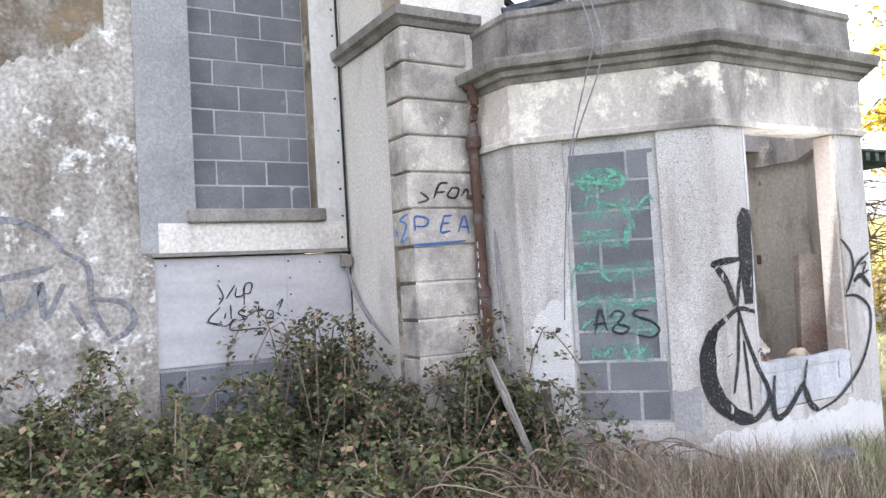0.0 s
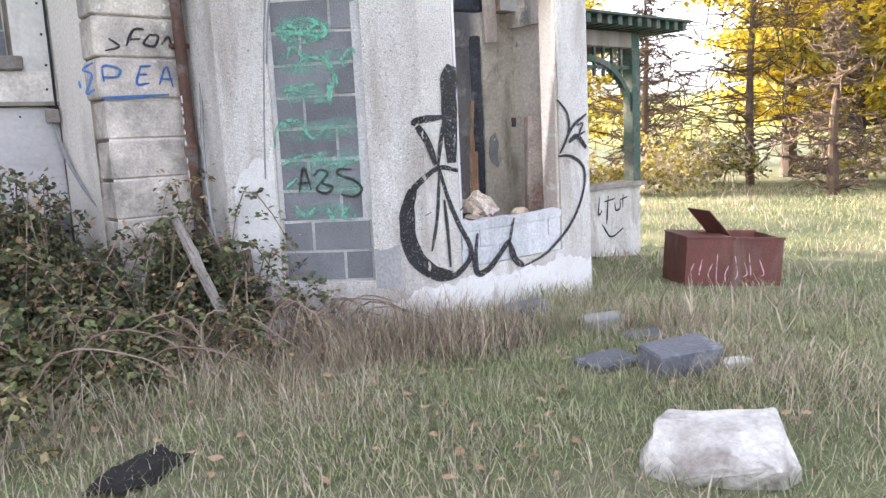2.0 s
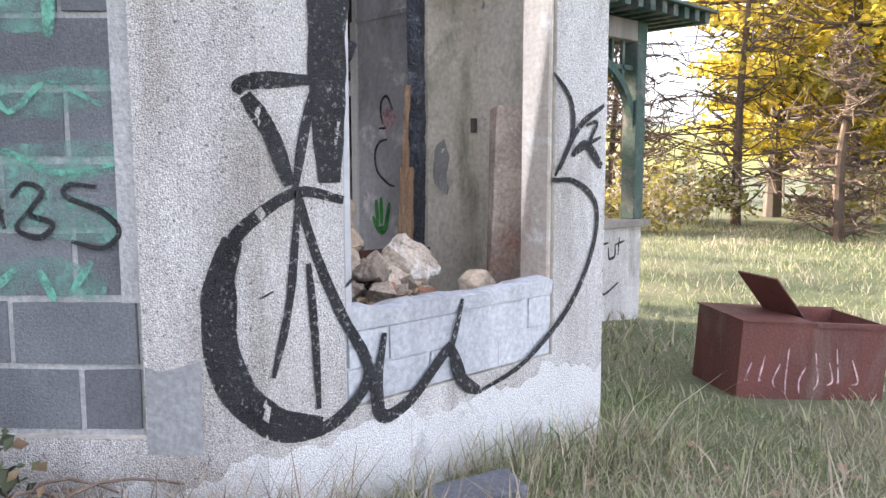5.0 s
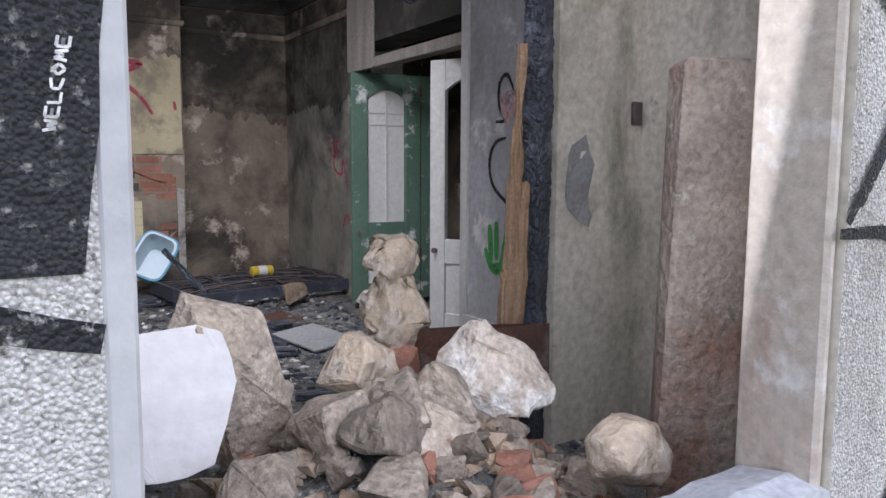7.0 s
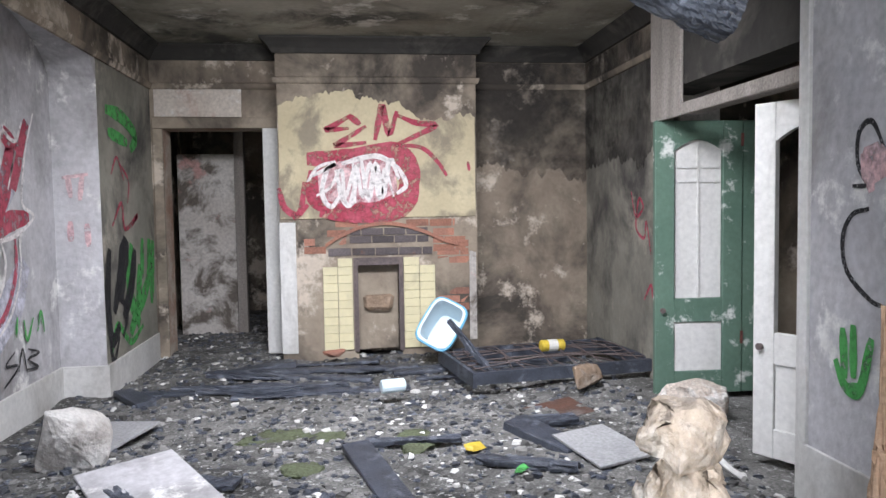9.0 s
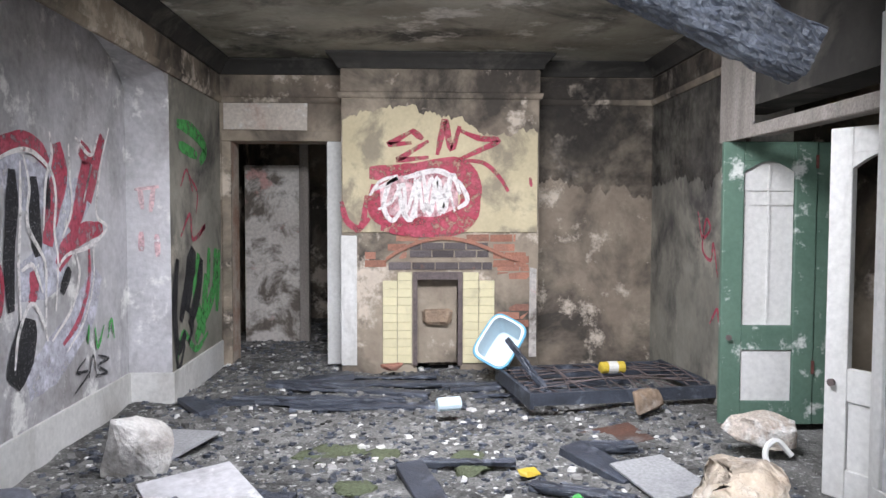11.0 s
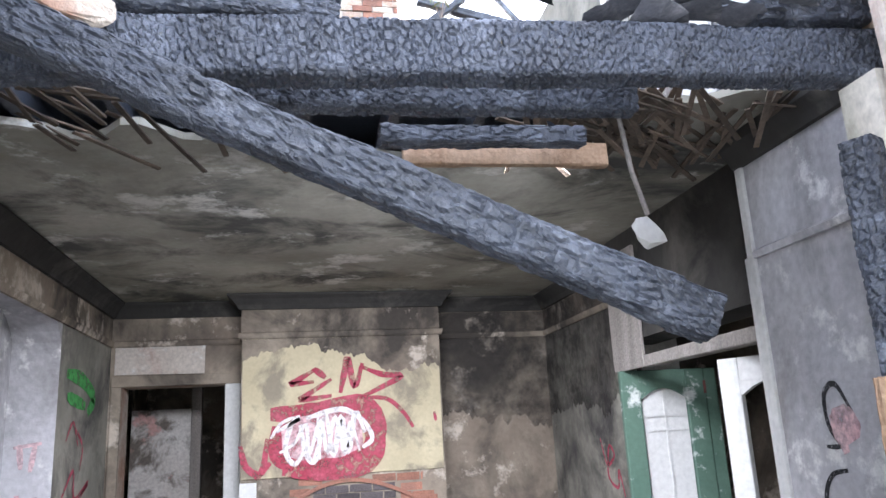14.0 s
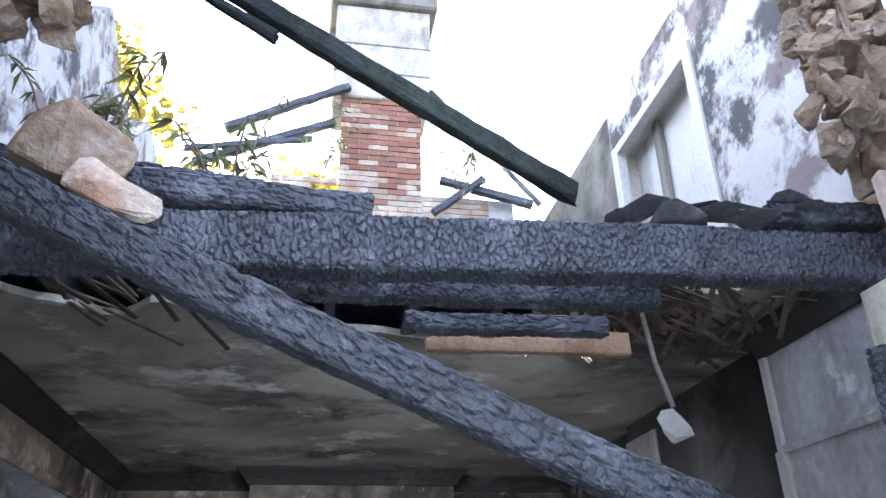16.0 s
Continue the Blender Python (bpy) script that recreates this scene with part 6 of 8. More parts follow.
cable("hanging_cable", "thin grey cable hanging over the bay cornice", [(3.9, 4.15, 3.62), (3.84, 3.98, 3.24), (3.80, 4.02, 3.0), (3.74, 4.2, 2.4), (3.72, 4.3, 1.7), (3.70, 4.33, 1.2)], 0.006)
cable("hanging_cable", "thin grey cable hanging over the bay cornice", [(3.94, 4.1, 3.62), (3.88, 3.93, 3.24), (3.86, 3.96, 3.0), (3.78, 4.18, 2.5), (3.745, 4.26, 2.0)], 0.006)
cable("wall_cable", "cable clipped down the inner corner of the facade", [(2.86, 6.39, 5.0), (2.87, 6.40, 3.5), (2.875, 6.40, 2.4), (2.87, 6.39, 1.75)], 0.011, M_BLACK)
cable("loose_cable", "pale loose cable drooping from a wall bracket", [(2.83, 6.36, 1.72), (2.86, 6.2, 1.4), (2.92, 5.6, 1.0), (3.1, 4.9, 0.7)], 0.014)
cable("loose_cable", "pale loose cable drooping from a wall bracket", [(2.83, 6.36, 1.7), (2.9, 6.1, 1.25), (3.0, 5.5, 0.8), (3.2, 4.8, 0.55)], 0.014)
cable("loose_cable", "pale cable trailing down beside the pipe", [(3.55, 4.95, 2.0), (3.48, 4.85, 1.5), (3.42, 4.7, 1.0), (3.4, 4.5, 0.5)], 0.012)
part("bracket", jitter(box(2.78, 2.88, 6.33, 6.41, 1.72, 1.83, 0.01), 0.006, 6), M_GREYWOOD, board, "small cable bracket")
clip = rock((0.03, 0.02, 0.025), 5, 10, 0)
c0 = part("cable_clip", clip, M_BLACK, main_wall)
c0.location = (2.84, 6.415, 4.4)
for z in (4.15, 3.9, 3.6, 3.3, 3.0, 2.7, 2.45, 2.2, 2.0):
    share("cable_clip", c0.data, Matrix.Translation((2.83 + 0.01 * math.sin(z * 9), 6.415, z)), main_wall)

# broken timbers poking over the bay roof
beam_thing("roof_remnant", "broken dark roof timbers above the bay", (3.75, 5.0, 3.75), (4.5, 4.7, 3.98), 0.08, 0.08, seed=20, cell=(0.2, 0.06), ragged0=True, ragged1=True)
beam_thing("roof_remnant", "broken dark roof timbers above the bay", (3.85, 5.1, 4.1), (4.35, 4.75, 3.7), 0.06, 0.06, seed=21, cell=(0.2, 0.06), ragged0=True)

# ---- rusty tank ----
tank = thing("rusty_tank", "rusty red steel tank with its lid bent open", "tank")
TL, TD, TH2 = 1.04, 0.6, 0.57
bm = bmesh.new()
add_box(bm, 0, TL, 0, 0.012, 0, TH2)
part("front_panel", bm, M_RUST, tank)
bm = box(0, 0.012, 0.013, TD, 0, TH2)
part("side_panel", bm, M_RUST, tank)
part("side_panel", box(TL - 0.012, TL, 0.013, TD, 0, TH2), M_RUST, tank)
part("back_panel", box(0.013, TL - 0.013, TD - 0.012, TD, 0, TH2), M_RUST, tank)
part("base", box(0.013, TL - 0.013, 0.013, TD - 0.013, 0, 0.012), M_RUST, tank)
part("top_sheet", jitter(box(-0.01, 0.5, -0.01, TD + 0.01, TH2 + 0.001, TH2 + 0.012), 0.006, 3), M_RUST, tank, "rusted top sheet, half torn away")
bm = bmesh.new()
for y0, y1 in ((-0.012, 0.0), (TD, TD + 0.012)):
    add_box(bm, 0.5, TL + 0.01, y0, y1 + 0.03 * (y0 < 0), TH2 - 0.02, TH2 + 0.01)
part("rim", jitter(bm, 0.004, 5), M_RUST, tank)
ob = part("lid_flap", jitter(box(-0.02, 0.42, -0.16, 0.16, 0, 0.014, 0.003), 0.03, 4), M_RUST, tank, "bent dark lid flap")
ob.matrix_basis = pose(0.52, 0.36, TH2 + 0.0, 0, -138, 18)
tank.matrix_basis = pose(7.96, 3.636, -0.275, 0.5, 3.5, -35)
bm = bmesh.new()
rnd = random.Random(8)
pm_t = lambda u, z, lift=0.0: Vector((u, -0.003 - lift, z))
for i in range(9):
    u = 0.08 + 0.09 * i + rnd.uniform(-0.02, 0.02)
    stroke(bm, pm_t, [(u, 0.1 + rnd.uniform(0, 0.1)), (u + rnd.uniform(-0.03, 0.05), 0.2), (u + rnd.uniform(-0.04, 0.04), 0.3 + rnd.uniform(0, 0.12))], 0.012, 0.0005 * i)
part("graffiti", bm, M_PINKPAINT, tank, "pale scratched marks")

# ---- slabs and stones in the grass ----
SLABS = []


def slab(label, at, size, rz, mat=M_SLATE, seed=0, tilt=3):
    t = part("stone_slab", jitter(box(-size[0] / 2, size[0] / 2, -size[1] / 2, size[1] / 2, -size[2] / 2, size[2] / 2, 0.012), 0.012, 5, seed), mat)
    SLABS.append((at[0], at[1], max(size[:2]) * 0.55))
    t.matrix_basis = pose(at[0], at[1], ground_z(at[0], at[1]) + size[2] * 0.42, tilt, -tilt, rz)
    return tagged(t, label, "slab", "slabs in the grass")


slab("thick dark coping stone with chipped pale edge", (4.85, 1.7, 0), (0.4, 0.26, 0.17), -26, seed=1)
slab("dark slate slab sunk in the grass", (4.66, 2.07, 0), (0.32, 0.24, 0.06), -18, seed=2)
slab("small slate fragment in the grass", (5.1, 1.5, 0), (0.18, 0.12, 0.05), -26, M_PALESTONE, seed=3)
slab("pale stone block in the grass", (5.37, 2.66, 0), (0.3, 0.16, 0.1), -30, M_CEMENT, seed=4)
slab("dark stone against the wall foot", (5.22, 3.28, 0), (0.36, 0.18, 0.13), -20, seed=5)
slab("pale plank end by the wall", (5.2, 3.42, 0), (0.2, 0.06, 0.05), -14, M_WHITEPAINT, seed=6)
slab("flat stone half hidden by grass", (5.35, 2.3, 0), (0.28, 0.2, 0.03), -30, seed=7)
lump("limestone_boulder", "pale pitted limestone boulder in the grass", "boulder", (0.66, 0.5, 0.44), (3.86, 0.92, 0.03), (0, 6, 120), M_PALESTONE, 601, 20, 0.05, cuts=2)
lump("small_stone", "rough grey stone at the bramble's edge", "stone", (0.3, 0.24, 0.26), (3.5, 4.0, 0.14), (0, 0, 20), M_CEMENT, 602, cuts=1)
lump("black_scrap", "crumpled black plastic in the grass", "scrap", (0.45, 0.25, 0.08), (2.12, 2.55, 0.08), (4, 4, 20), M_BLACK, 603, 20, 0.06, cuts=2)
# leaning fence post
bm = charred_beam(bmesh.new(), (3.31, 4.2, 0.1), (3.04, 4.4, 1.0), 0.09, 0.05, seed=33, cell=(0.5, 0.02), depth=0.01, ragged1=True)
tagged(part("leaning_post", bm, M_GREYWOOD), "split grey timber leaning in the brambles", "post")
bm = charred_beam(bmesh.new(), (3.55, 4.3, 0.0), (3.52, 4.38, 0.72), 0.07, 0.06, seed=34, cell=(0.5, 0.02), depth=0.01, ragged1=True)
tagged(part("old_post", bm, M_BARK), "short weathered post in the brambles", "post")

# ---- porch ----
porch = thing("porch", "open timber porch with dark green paint on a low wall", "porch", kind="structure")
part("low_wall", box(7.9, 10.72, 6.12, 6.34, -0.6, 0.6), M_ROUGHCAST, porch, "pebble-dashed low wall")
part("wall_cap", jitter(box(7.9, 10.84, 6.07, 6.39, 0.601, 0.67, 0.006), 0.004, 4), M_GREYWOOD, porch)
part("post", jitter(box(10.6, 10.78, 6.14, 6.32, 0.671, 2.82, 0.01), 0.003, 4), M_DARKGREEN, porch)
part("post", jitter(box(10.6, 10.78, 8.6, 8.78, -0.6, 2.82, 0.01), 0.003, 4), M_DARKGREEN, porch)
part("beam", jitter(box(7.9, 10.8, 6.15, 6.31, 2.6, 2.82, 0.01), 0.003, 4), M_GREYWOOD, porch)
part("beam", jitter(box(10.61, 10.77, 6.32, 8.6, 2.6, 2.82, 0.01), 0.003, 4), M_GREYWOOD, porch)
bm = bmesh.new()
for i in range(12):
    a0, a1 = math.pi / 2 * i / 12, math.pi / 2 * (i + 1) / 12
    p = lambda a, r: (10.6 - 0.95 + r * math.sin(a), 2.1 - 0.5 + (r - 0.15) * math.cos(a))
    q = [p(a0, 0.95), p(a1, 0.95), p(a1, 1.03), p(a0, 1.03)]
    f, b = [bm.verts.new((x, 6.18, z)) for x, z in q], [bm.verts.new((x, 6.26, z)) for x, z in q]
    bm.faces.new(f)
    bm.faces.new(b[::-1])
    bm.faces.new((f[0], b[0], b[1], f[1]))
    bm.faces.new((f[3], f[2], b[2], b[3]))
part("curved_bracket", bm, M_DARKGREEN, porch)
for i in range(7):
    x = 9.2 + i * 0.2
    part("spindle", box(x, x + 0.04, 6.2, 6.24, 2.2 + 0.0 * i, 2.6), M_DARKGREEN, porch)
part("rail", box(8.0, 10.6, 6.2, 6.25, 2.3, 2.35), M_DARKGREEN, porch)
for i in range(16):
    x = 8.0 + i * 0.22
    ob = part("rafter_tail", jitter(box(x, x + 0.09, 5.75, 8.9, 2.83, 2.95), 0.004, 4), M_DARKGREEN, porch)
part("roof_sheet", jitter(box(7.9, 11.5, 5.7, 9.0, 2.951, 2.98), 0.004, 4), M_DARKGREEN, porch)
bm = bmesh.new()
pm_p = plane_map((0, 6.12), (1, 6.12))
for w, pts in ((0.03, [(9.75, 0.5), (9.72, 0.25), (9.8, 0.3)]), (0.03, [(9.95, 0.5), (9.9, 0.1)]), (0.025, [(9.85, 0.42), (10.1, 0.45)]), (0.03, [(10.1, 0.4), (10.12, 0.28), (10.22, 0.3), (10.22, 0.42)]),
               (0.025, [(10.3, 0.5), (10.28, 0.3)]), (0.025, [(10.22, 0.42), (10.4, 0.45)]), (0.03, [(9.8, 0.1), (10.0, -0.1), (10.3, 0.0)])):
    stroke(bm, pm_p, pts, w)
part("graffiti", bm, M_BLACKPAINT, porch)


# ---- plants ----
def scatter(name, label, category, mats, build, parent=None, kind="stuff"):
    verts, faces, ids = [], [], []
    build(verts, faces, ids)
    me = bpy.data.meshes.new(name)
    me.from_pydata(verts, [], faces)
    for m in mats:
        me.materials.append(m)
    me.polygons.foreach_set("material_index", ids)
    ob = new(name, me)
    if parent is not None:
        ob.parent = parent
        return ob
    return tagged(ob, label, category, kind=kind)


def blade(v, f, ids, x, y, z, h, w, lean, a, m):
    b = len(v)
    dx, dy = math.cos(a), math.sin(a)
    px, py = -dy * w / 2, dx * w / 2
    v += [(x - px, y - py, z), (x + px, y + py, z), (x + dx * lean * 0.4 - px * 0.7, y + dy * lean * 0.4 - py * 0.7, z + h * 0.6),
          (x + dx * lean * 0.4 + px * 0.7, y + dy * lean * 0.4 + py * 0.7, z + h * 0.6), (x + dx * lean, y + dy * lean, z + h)]
    f += [(b, b + 1, b + 3, b + 2), (b + 2, b + 3, b + 4)]
    ids += [m, m]


def inside_house(x, y):
    return (y > 3.55 and x + y > 8.1 and x < 6.45) or (y > 3.55 and 6.4 <= x < 7.6 and x - y < 2.9) or (y > 5.0 and 2.85 < x < 7.9) or (y > 6.4 and x < 9.4)


def grass(v, f, ids):
    r = random.Random(2)
    for i in range(150000):
        if i < 95000:
            x, y = r.gauss(4.4, 2.1), r.gauss(2.5, 1.7)
            if y < -1.5 or x < -2:
                continue
        else:
            x, y = r.uniform(5.5, 26), r.uniform(-4, 16)
        if any((x - a) ** 2 + (y - b) ** 2 < (c * 0.8) ** 2 for a, b, c in SLABS):
            continue
        if inside_house(x, y) or (abs(x - 8.6) < 0.75 and abs(y - 3.65) < 0.5):
            continue
        far = i >= 95000
        n = noise.noise(Vector((x * 0.7, y * 0.7, 9)))
        d = min(abs(y - 3.5), abs(x + y - 8.1)) if x < 6.6 else 9
        tall = 1 + 1.2 * max(0, n) + (1.2 if d < 0.35 else 0)
        dry = r.random() < 0.16 + 0.7 * n + (0.28 if d < 0.5 else 0) + (0.32 if x + y < 6.9 and x < 3.6 else 0)
        h = (0.02 + 0.09 * r.random() ** 2.2) * tall * (1.3 if far else 1) * (1.3 if dry else 1)
        blade(v, f, ids, x, y, ground_z(x, y) - 0.01, h, r.uniform(0.004, 0.008) * (2.6 if far else 1.0), h * r.uniform(0.3, 1.3), r.uniform(0, 6.28), 1 if dry else 0)


scatter("grass", "tufts of green and straw-coloured rough grass", "grass", [M_GRASS, M_STRAW], grass)


def fallen_leaves(v, f, ids):
    r = random.Random(6)
    for i in range(260):
        x, y = r.uniform(2, 7), r.uniform(0.5, 4.5)
        if inside_house(x, y):
            continue
        z, a, s = ground_z(x, y) + r.uniform(0.02, 0.06), r.uniform(0, 6.28), r.uniform(0.02, 0.045)
        b = len(v)
        for j, k in enumerate((1, 0.6, 1, 0.6)):
            v.append((x + s * k * math.cos(a + j * 1.57), y + s * k * math.sin(a + j * 1.57), z + r.uniform(-0.01, 0.015)))
        f.append((b, b + 1, b + 2, b + 3))
        ids.append(0)


scatter("fallen_leaves", "brown fallen leaves in the grass", "leaves", [M_OLDWOOD], fallen_leaves)


def leaf(v, f, ids, p, s, r, m):
    """A folded leaf: two halves on a midrib."""
    b = len(v)
    q = Euler((r.uniform(-0.9, 0.9), r.uniform(-0.9, 0.9), r.uniform(0, 6.28))).to_matrix()
    for c in ((0, 0, 0), (0.5, 0.38, 0.1), (1.0, 0, -0.05), (0.5, -0.38, 0.1)):
        w = q @ Vector(c) * s
        v.append((p[0] + w.x, p[1] + w.y, p[2] + w.z))
    f += [(b, b + 1, b + 2), (b, b + 2, b + 3)]
    ids += [m, m]


def bramble(name, label, centre, size, leaves, stems, seed, mats, leaf_size=(0.03, 0.068)):
    r = random.Random(seed)
    t = thing(name, label, "bush", at=(centre[0], centre[1], 0))
    cx, cy = 0.0, 0.0
    bm = bmesh.new()
    tips = []
    for i in range(stems):
        a = r.uniform(0, 6.28)
        x0, y0 = r.uniform(-1, 1) * size[0] * 0.8, r.uniform(-1, 1) * size[1] * 0.8
        h = size[2] * r.uniform(0.5, 1.15)
        l = r.uniform(0.3, 0.8)
        pts = spline([(x0, y0, 0), (x0 + l * 0.4 * math.cos(a), y0 + l * 0.4 * math.sin(a), h), (x0 + l * math.cos(a), y0 + l * math.sin(a), h * r.uniform(0.4, 0.9)), (x0 + l * 1.3 * math.cos(a), y0 + l * 1.3 * math.sin(a), h * r.uniform(0.1, 0.5))], 4)
        tube(bm, pts, [0.007 * (1 - 0.6 * k / len(pts)) for k in range(len(pts))], 4, cap=False)
        tips += pts[2:]
    part("stem_tangle", bm, M_STEM, t, "dry reddish stems")["kind"] = "stuff"

    def crown(v, f, ids):
        for i in range(leaves):
            if r.random() < 0.3:
                p = r.choice(tips)
                p = (p.x + r.gauss(0, 0.04), p.y + r.gauss(0, 0.04), p.z + r.gauss(0, 0.03))
            else:
                a, q = r.uniform(0, 6.28), r.random() ** 0.5
                x, y = size[0] * q * math.cos(a), size[1] * q * math.sin(a)
                top = size[2] * (1 - 0.55 * q * q) * (0.75 + 0.45 * noise.noise(Vector((x * 2.5 + seed, y * 2.5, 0))) + 0.2 * noise.noise(Vector((x * 7, y * 7 + seed, 0))))
                p = (x, y, max(0.02, top * (1 - 0.6 * r.random() ** 2)))
            leaf(v, f, ids, p, r.uniform(*leaf_size), r, 0 if r.random() < 0.6 else (1 if len(mats) < 3 or r.random() < 0.55 else 2))
    scatter("leaf_mass", "", "", mats, crown, parent=t)["kind"] = "stuff"
    return t


mix_a, mix_b = [M_BRAMBLE, M_BRAMBLEDARK, M_DEADLEAF], [M_BRAMBLEDARK, M_BRAMBLE, M_DEADLEAF]
for i, (x, y, sx, sy, sz, n, dark) in enumerate(((-1.6, 5.6, 1.0, 0.7, 1.05, 4500, 0), (0.1, 5.6, 0.9, 0.7, 1.0, 4500, 0), (1.3, 5.4, 0.9, 0.7, 0.85, 4500, 0), (0.2, 4.4, 1.1, 0.7, 0.62, 5000, 0),
                                                 (1.6, 4.3, 0.9, 0.6, 0.5, 4500, 0), (2.45, 5.85, 0.42, 0.42, 1.15, 4000, 1), (2.45, 5.0, 0.6, 0.5, 0.65, 4000, 1), (3.2, 4.8, 0.36, 0.26, 1.05, 4000, 1),
                                                 (2.6, 4.2, 0.6, 0.4, 0.45, 2600, 0), (-1.4, 4.3, 1.0, 0.7, 0.8, 4000, 0), (0.9, 3.6, 0.8, 0.4, 0.4, 2500, 0), (3.45, 4.45, 0.3, 0.2, 0.7, 1600, 1), (-3.2, 5.4, 1.0, 0.8, 1.0, 3500, 0))):
    bramble("bramble_bush", "dark ivy and bramble tangle against the wall" if dark else "green and reddish bramble thicket before the wall", (x, y), (sx, sy, sz), int(n * 2.2), 20, 40 + i, mix_b if dark else mix_a)


for i, (x, y, sx, sy, sz) in enumerate(((3.75, 3.85, 0.35, 0.25, 0.32), (3.1, 4.0, 0.5, 0.35, 0.42), (2.2, 4.1, 0.6, 0.4, 0.4))):
    bramble("bramble_bush", "dry leafless bramble tangle at the wall foot", (x, y), (sx, sy, sz), 380, 26, 80 + i, [M_DEADLEAF, M_BRAMBLE, M_DEADLEAF], leaf_size=(0.02, 0.045))


def dry_tangle(v, f, ids):
    r = random.Random(14)
    for i in range(6500):
        u = r.uniform(0, 1)
        x = 1.0 + 3.7 * u + r.gauss(0, 0.18)
        y = 8.0 - x - r.uniform(0.0, 1.1) - (0.35 if x < 3 else 0.05)
        if inside_house(x, y) or y > 6 or y < 2.6:
            continue
        z = ground_z(x, y)
        h = 0.08 + 0.34 * r.random() ** 2
        a = r.uniform(0, 6.28)
        blade(v, f, ids, x, y, z, h, r.uniform(0.004, 0.009), h * r.uniform(0.2, 1.2), a, 0 if r.random() < 0.6 else 1)


scatter("dry_weeds", "dry brown weeds and stalks along the wall foot", "weeds", [M_STEM, M_STRAW], dry_tangle)

# weeds growing on the ruin
for i, (x, y, z, n) in enumerate(((4.35, 5.62, 2.98, 70), (4.75, 5.7, 2.95, 45), (4.2, 5.7, 3.1, 50), (5.05, 10.6, 6.3, 40), (6.6, 10.6, 6.1, 30))):
    r = random.Random(60 + i)
    t = thing("wall_weed", "slender green weed growing on the ruined wall", "weed", at=(x, y, z))
    bm = bmesh.new()
    tops = []
    big = 1.0 if y < 7 else 1.6
    for k in range(7):
        a, h = r.uniform(0, 6.28), r.uniform(0.25, 0.6) * big
        l = h * 0.45
        pts = spline([(0, 0, -0.05), (l * 0.5 * math.cos(a), l * 0.5 * math.sin(a), h * 0.6), (l * math.cos(a), l * math.sin(a), h * 0.9)], 4)
        tube(bm, pts, 0.004, 4, cap=False)
        tops += pts[2:]
    part("stem_tangle", bm, M_STEM, t)["kind"] = "stuff"

    def fronds(v, f, ids):
        for k in range(n * 2):
            p = r.choice(tops)
            b = len(v)
            q = Euler((r.uniform(-0.6, 0.6), r.uniform(0.2, 1.0), r.uniform(0, 6.28))).to_matrix()
            s = r.uniform(0.05, 0.11) * big
            for c in ((0, 0, 0), (0.4, 0.1, 0.05), (1, 0, -0.1), (0.4, -0.1, 0.05)):
                w = q @ Vector(c) * s
                v.append((p.x + w.x, p.y + w.y, p.z + w.z))
            f.append((b, b + 1, b + 2, b + 3))
            ids.append(0)
    scatter("leaf_mass", "", "", [M_BRAMBLE], fronds, parent=t)["kind"] = "stuff"


# ---- trees ----
def tree(label, at, height, spread, seed, mats, clumps=60, per=90, trunk_r=0.22, crown_from=0.3, flat=0.35, leaf_s=(0.22, 0.42), bare=False):
    r = random.Random(seed)
    t = thing("tree", label, "tree", at=at)
    bm = bmesh.new()
    lean = r.uniform(-0.05, 0.05)
    trunk = spline([(0, 0, -0.3), (lean * height * 0.5, 0.1, height * 0.35), (lean * height, 0, height * 0.7), (lean * height * 1.2, 0.1, height * 0.98)], 5)
    tube(bm, trunk, [trunk_r * (1.25 - 1.1 * k / (len(trunk) - 1)) for k in range(len(trunk))], 9)
    part("trunk", bm, M_BARK if not bare else M_TWIG, t)
    bm = bmesh.new()
    centres = []
    for i in range(clumps):
        f = crown_from + (1 - crown_from) * (i + r.random()) / clumps
        base = trunk[min(len(trunk) - 1, int(f * (len(trunk) - 1)))]
        a = r.uniform(0, 6.28)
        prof = math.sin(math.pi * min(1, 0.25 + 0.75 * (f - crown_from) / (1 - crown_from))) ** 0.7
        l = spread * prof * r.uniform(0.35, 1.05)
        e = Vector((base.x + l * math.cos(a), base.y + l * math.sin(a), f * height + l * r.uniform(-0.1, 0.3)))
        mid = base.lerp(e, 0.5) + Vector((0, 0, -0.04 * l))
        tube(bm, spline([base, mid, e], 3), [trunk_r * 0.28 * (1.1 - f * 0.7) * (1 - 0.13 * k) for k in range(7)], 5, cap=False)
        centres.append((e, l))
        if bare:
            for k in range(10):
                s = base.lerp(e, r.uniform(0.25, 1.0))
                d = Vector((r.gauss(0, 1), r.gauss(0, 1), r.gauss(0, 0.6))).normalized() * l * r.uniform(0.25, 0.55)
                tube(bm, [s, s + d * 0.6 + Vector((0, 0, -0.02)), s + d], [0.022, 0.016, 0.007], 4, cap=False)
    part("limbs", bm, M_BARK if not bare else M_TWIG, t)
    if bare:
        return t

    def crown(v, f, ids):
        for e, l in centres:
            rad = 0.5 + 0.22 * spread * r.uniform(0.5, 1.0)
            m = 0 if r.random() < 0.7 else 1
            for k in range(per):
                d = Vector((r.gauss(0, 0.5), r.gauss(0, 0.5), r.gauss(0, 0.5) * flat)) * rad
                leaf(v, f, ids, e + d, r.uniform(*leaf_s), r, m if r.random() < 0.8 else 1 - m)
    scatter("crown", "", "", mats, crown, parent=t)
    return t


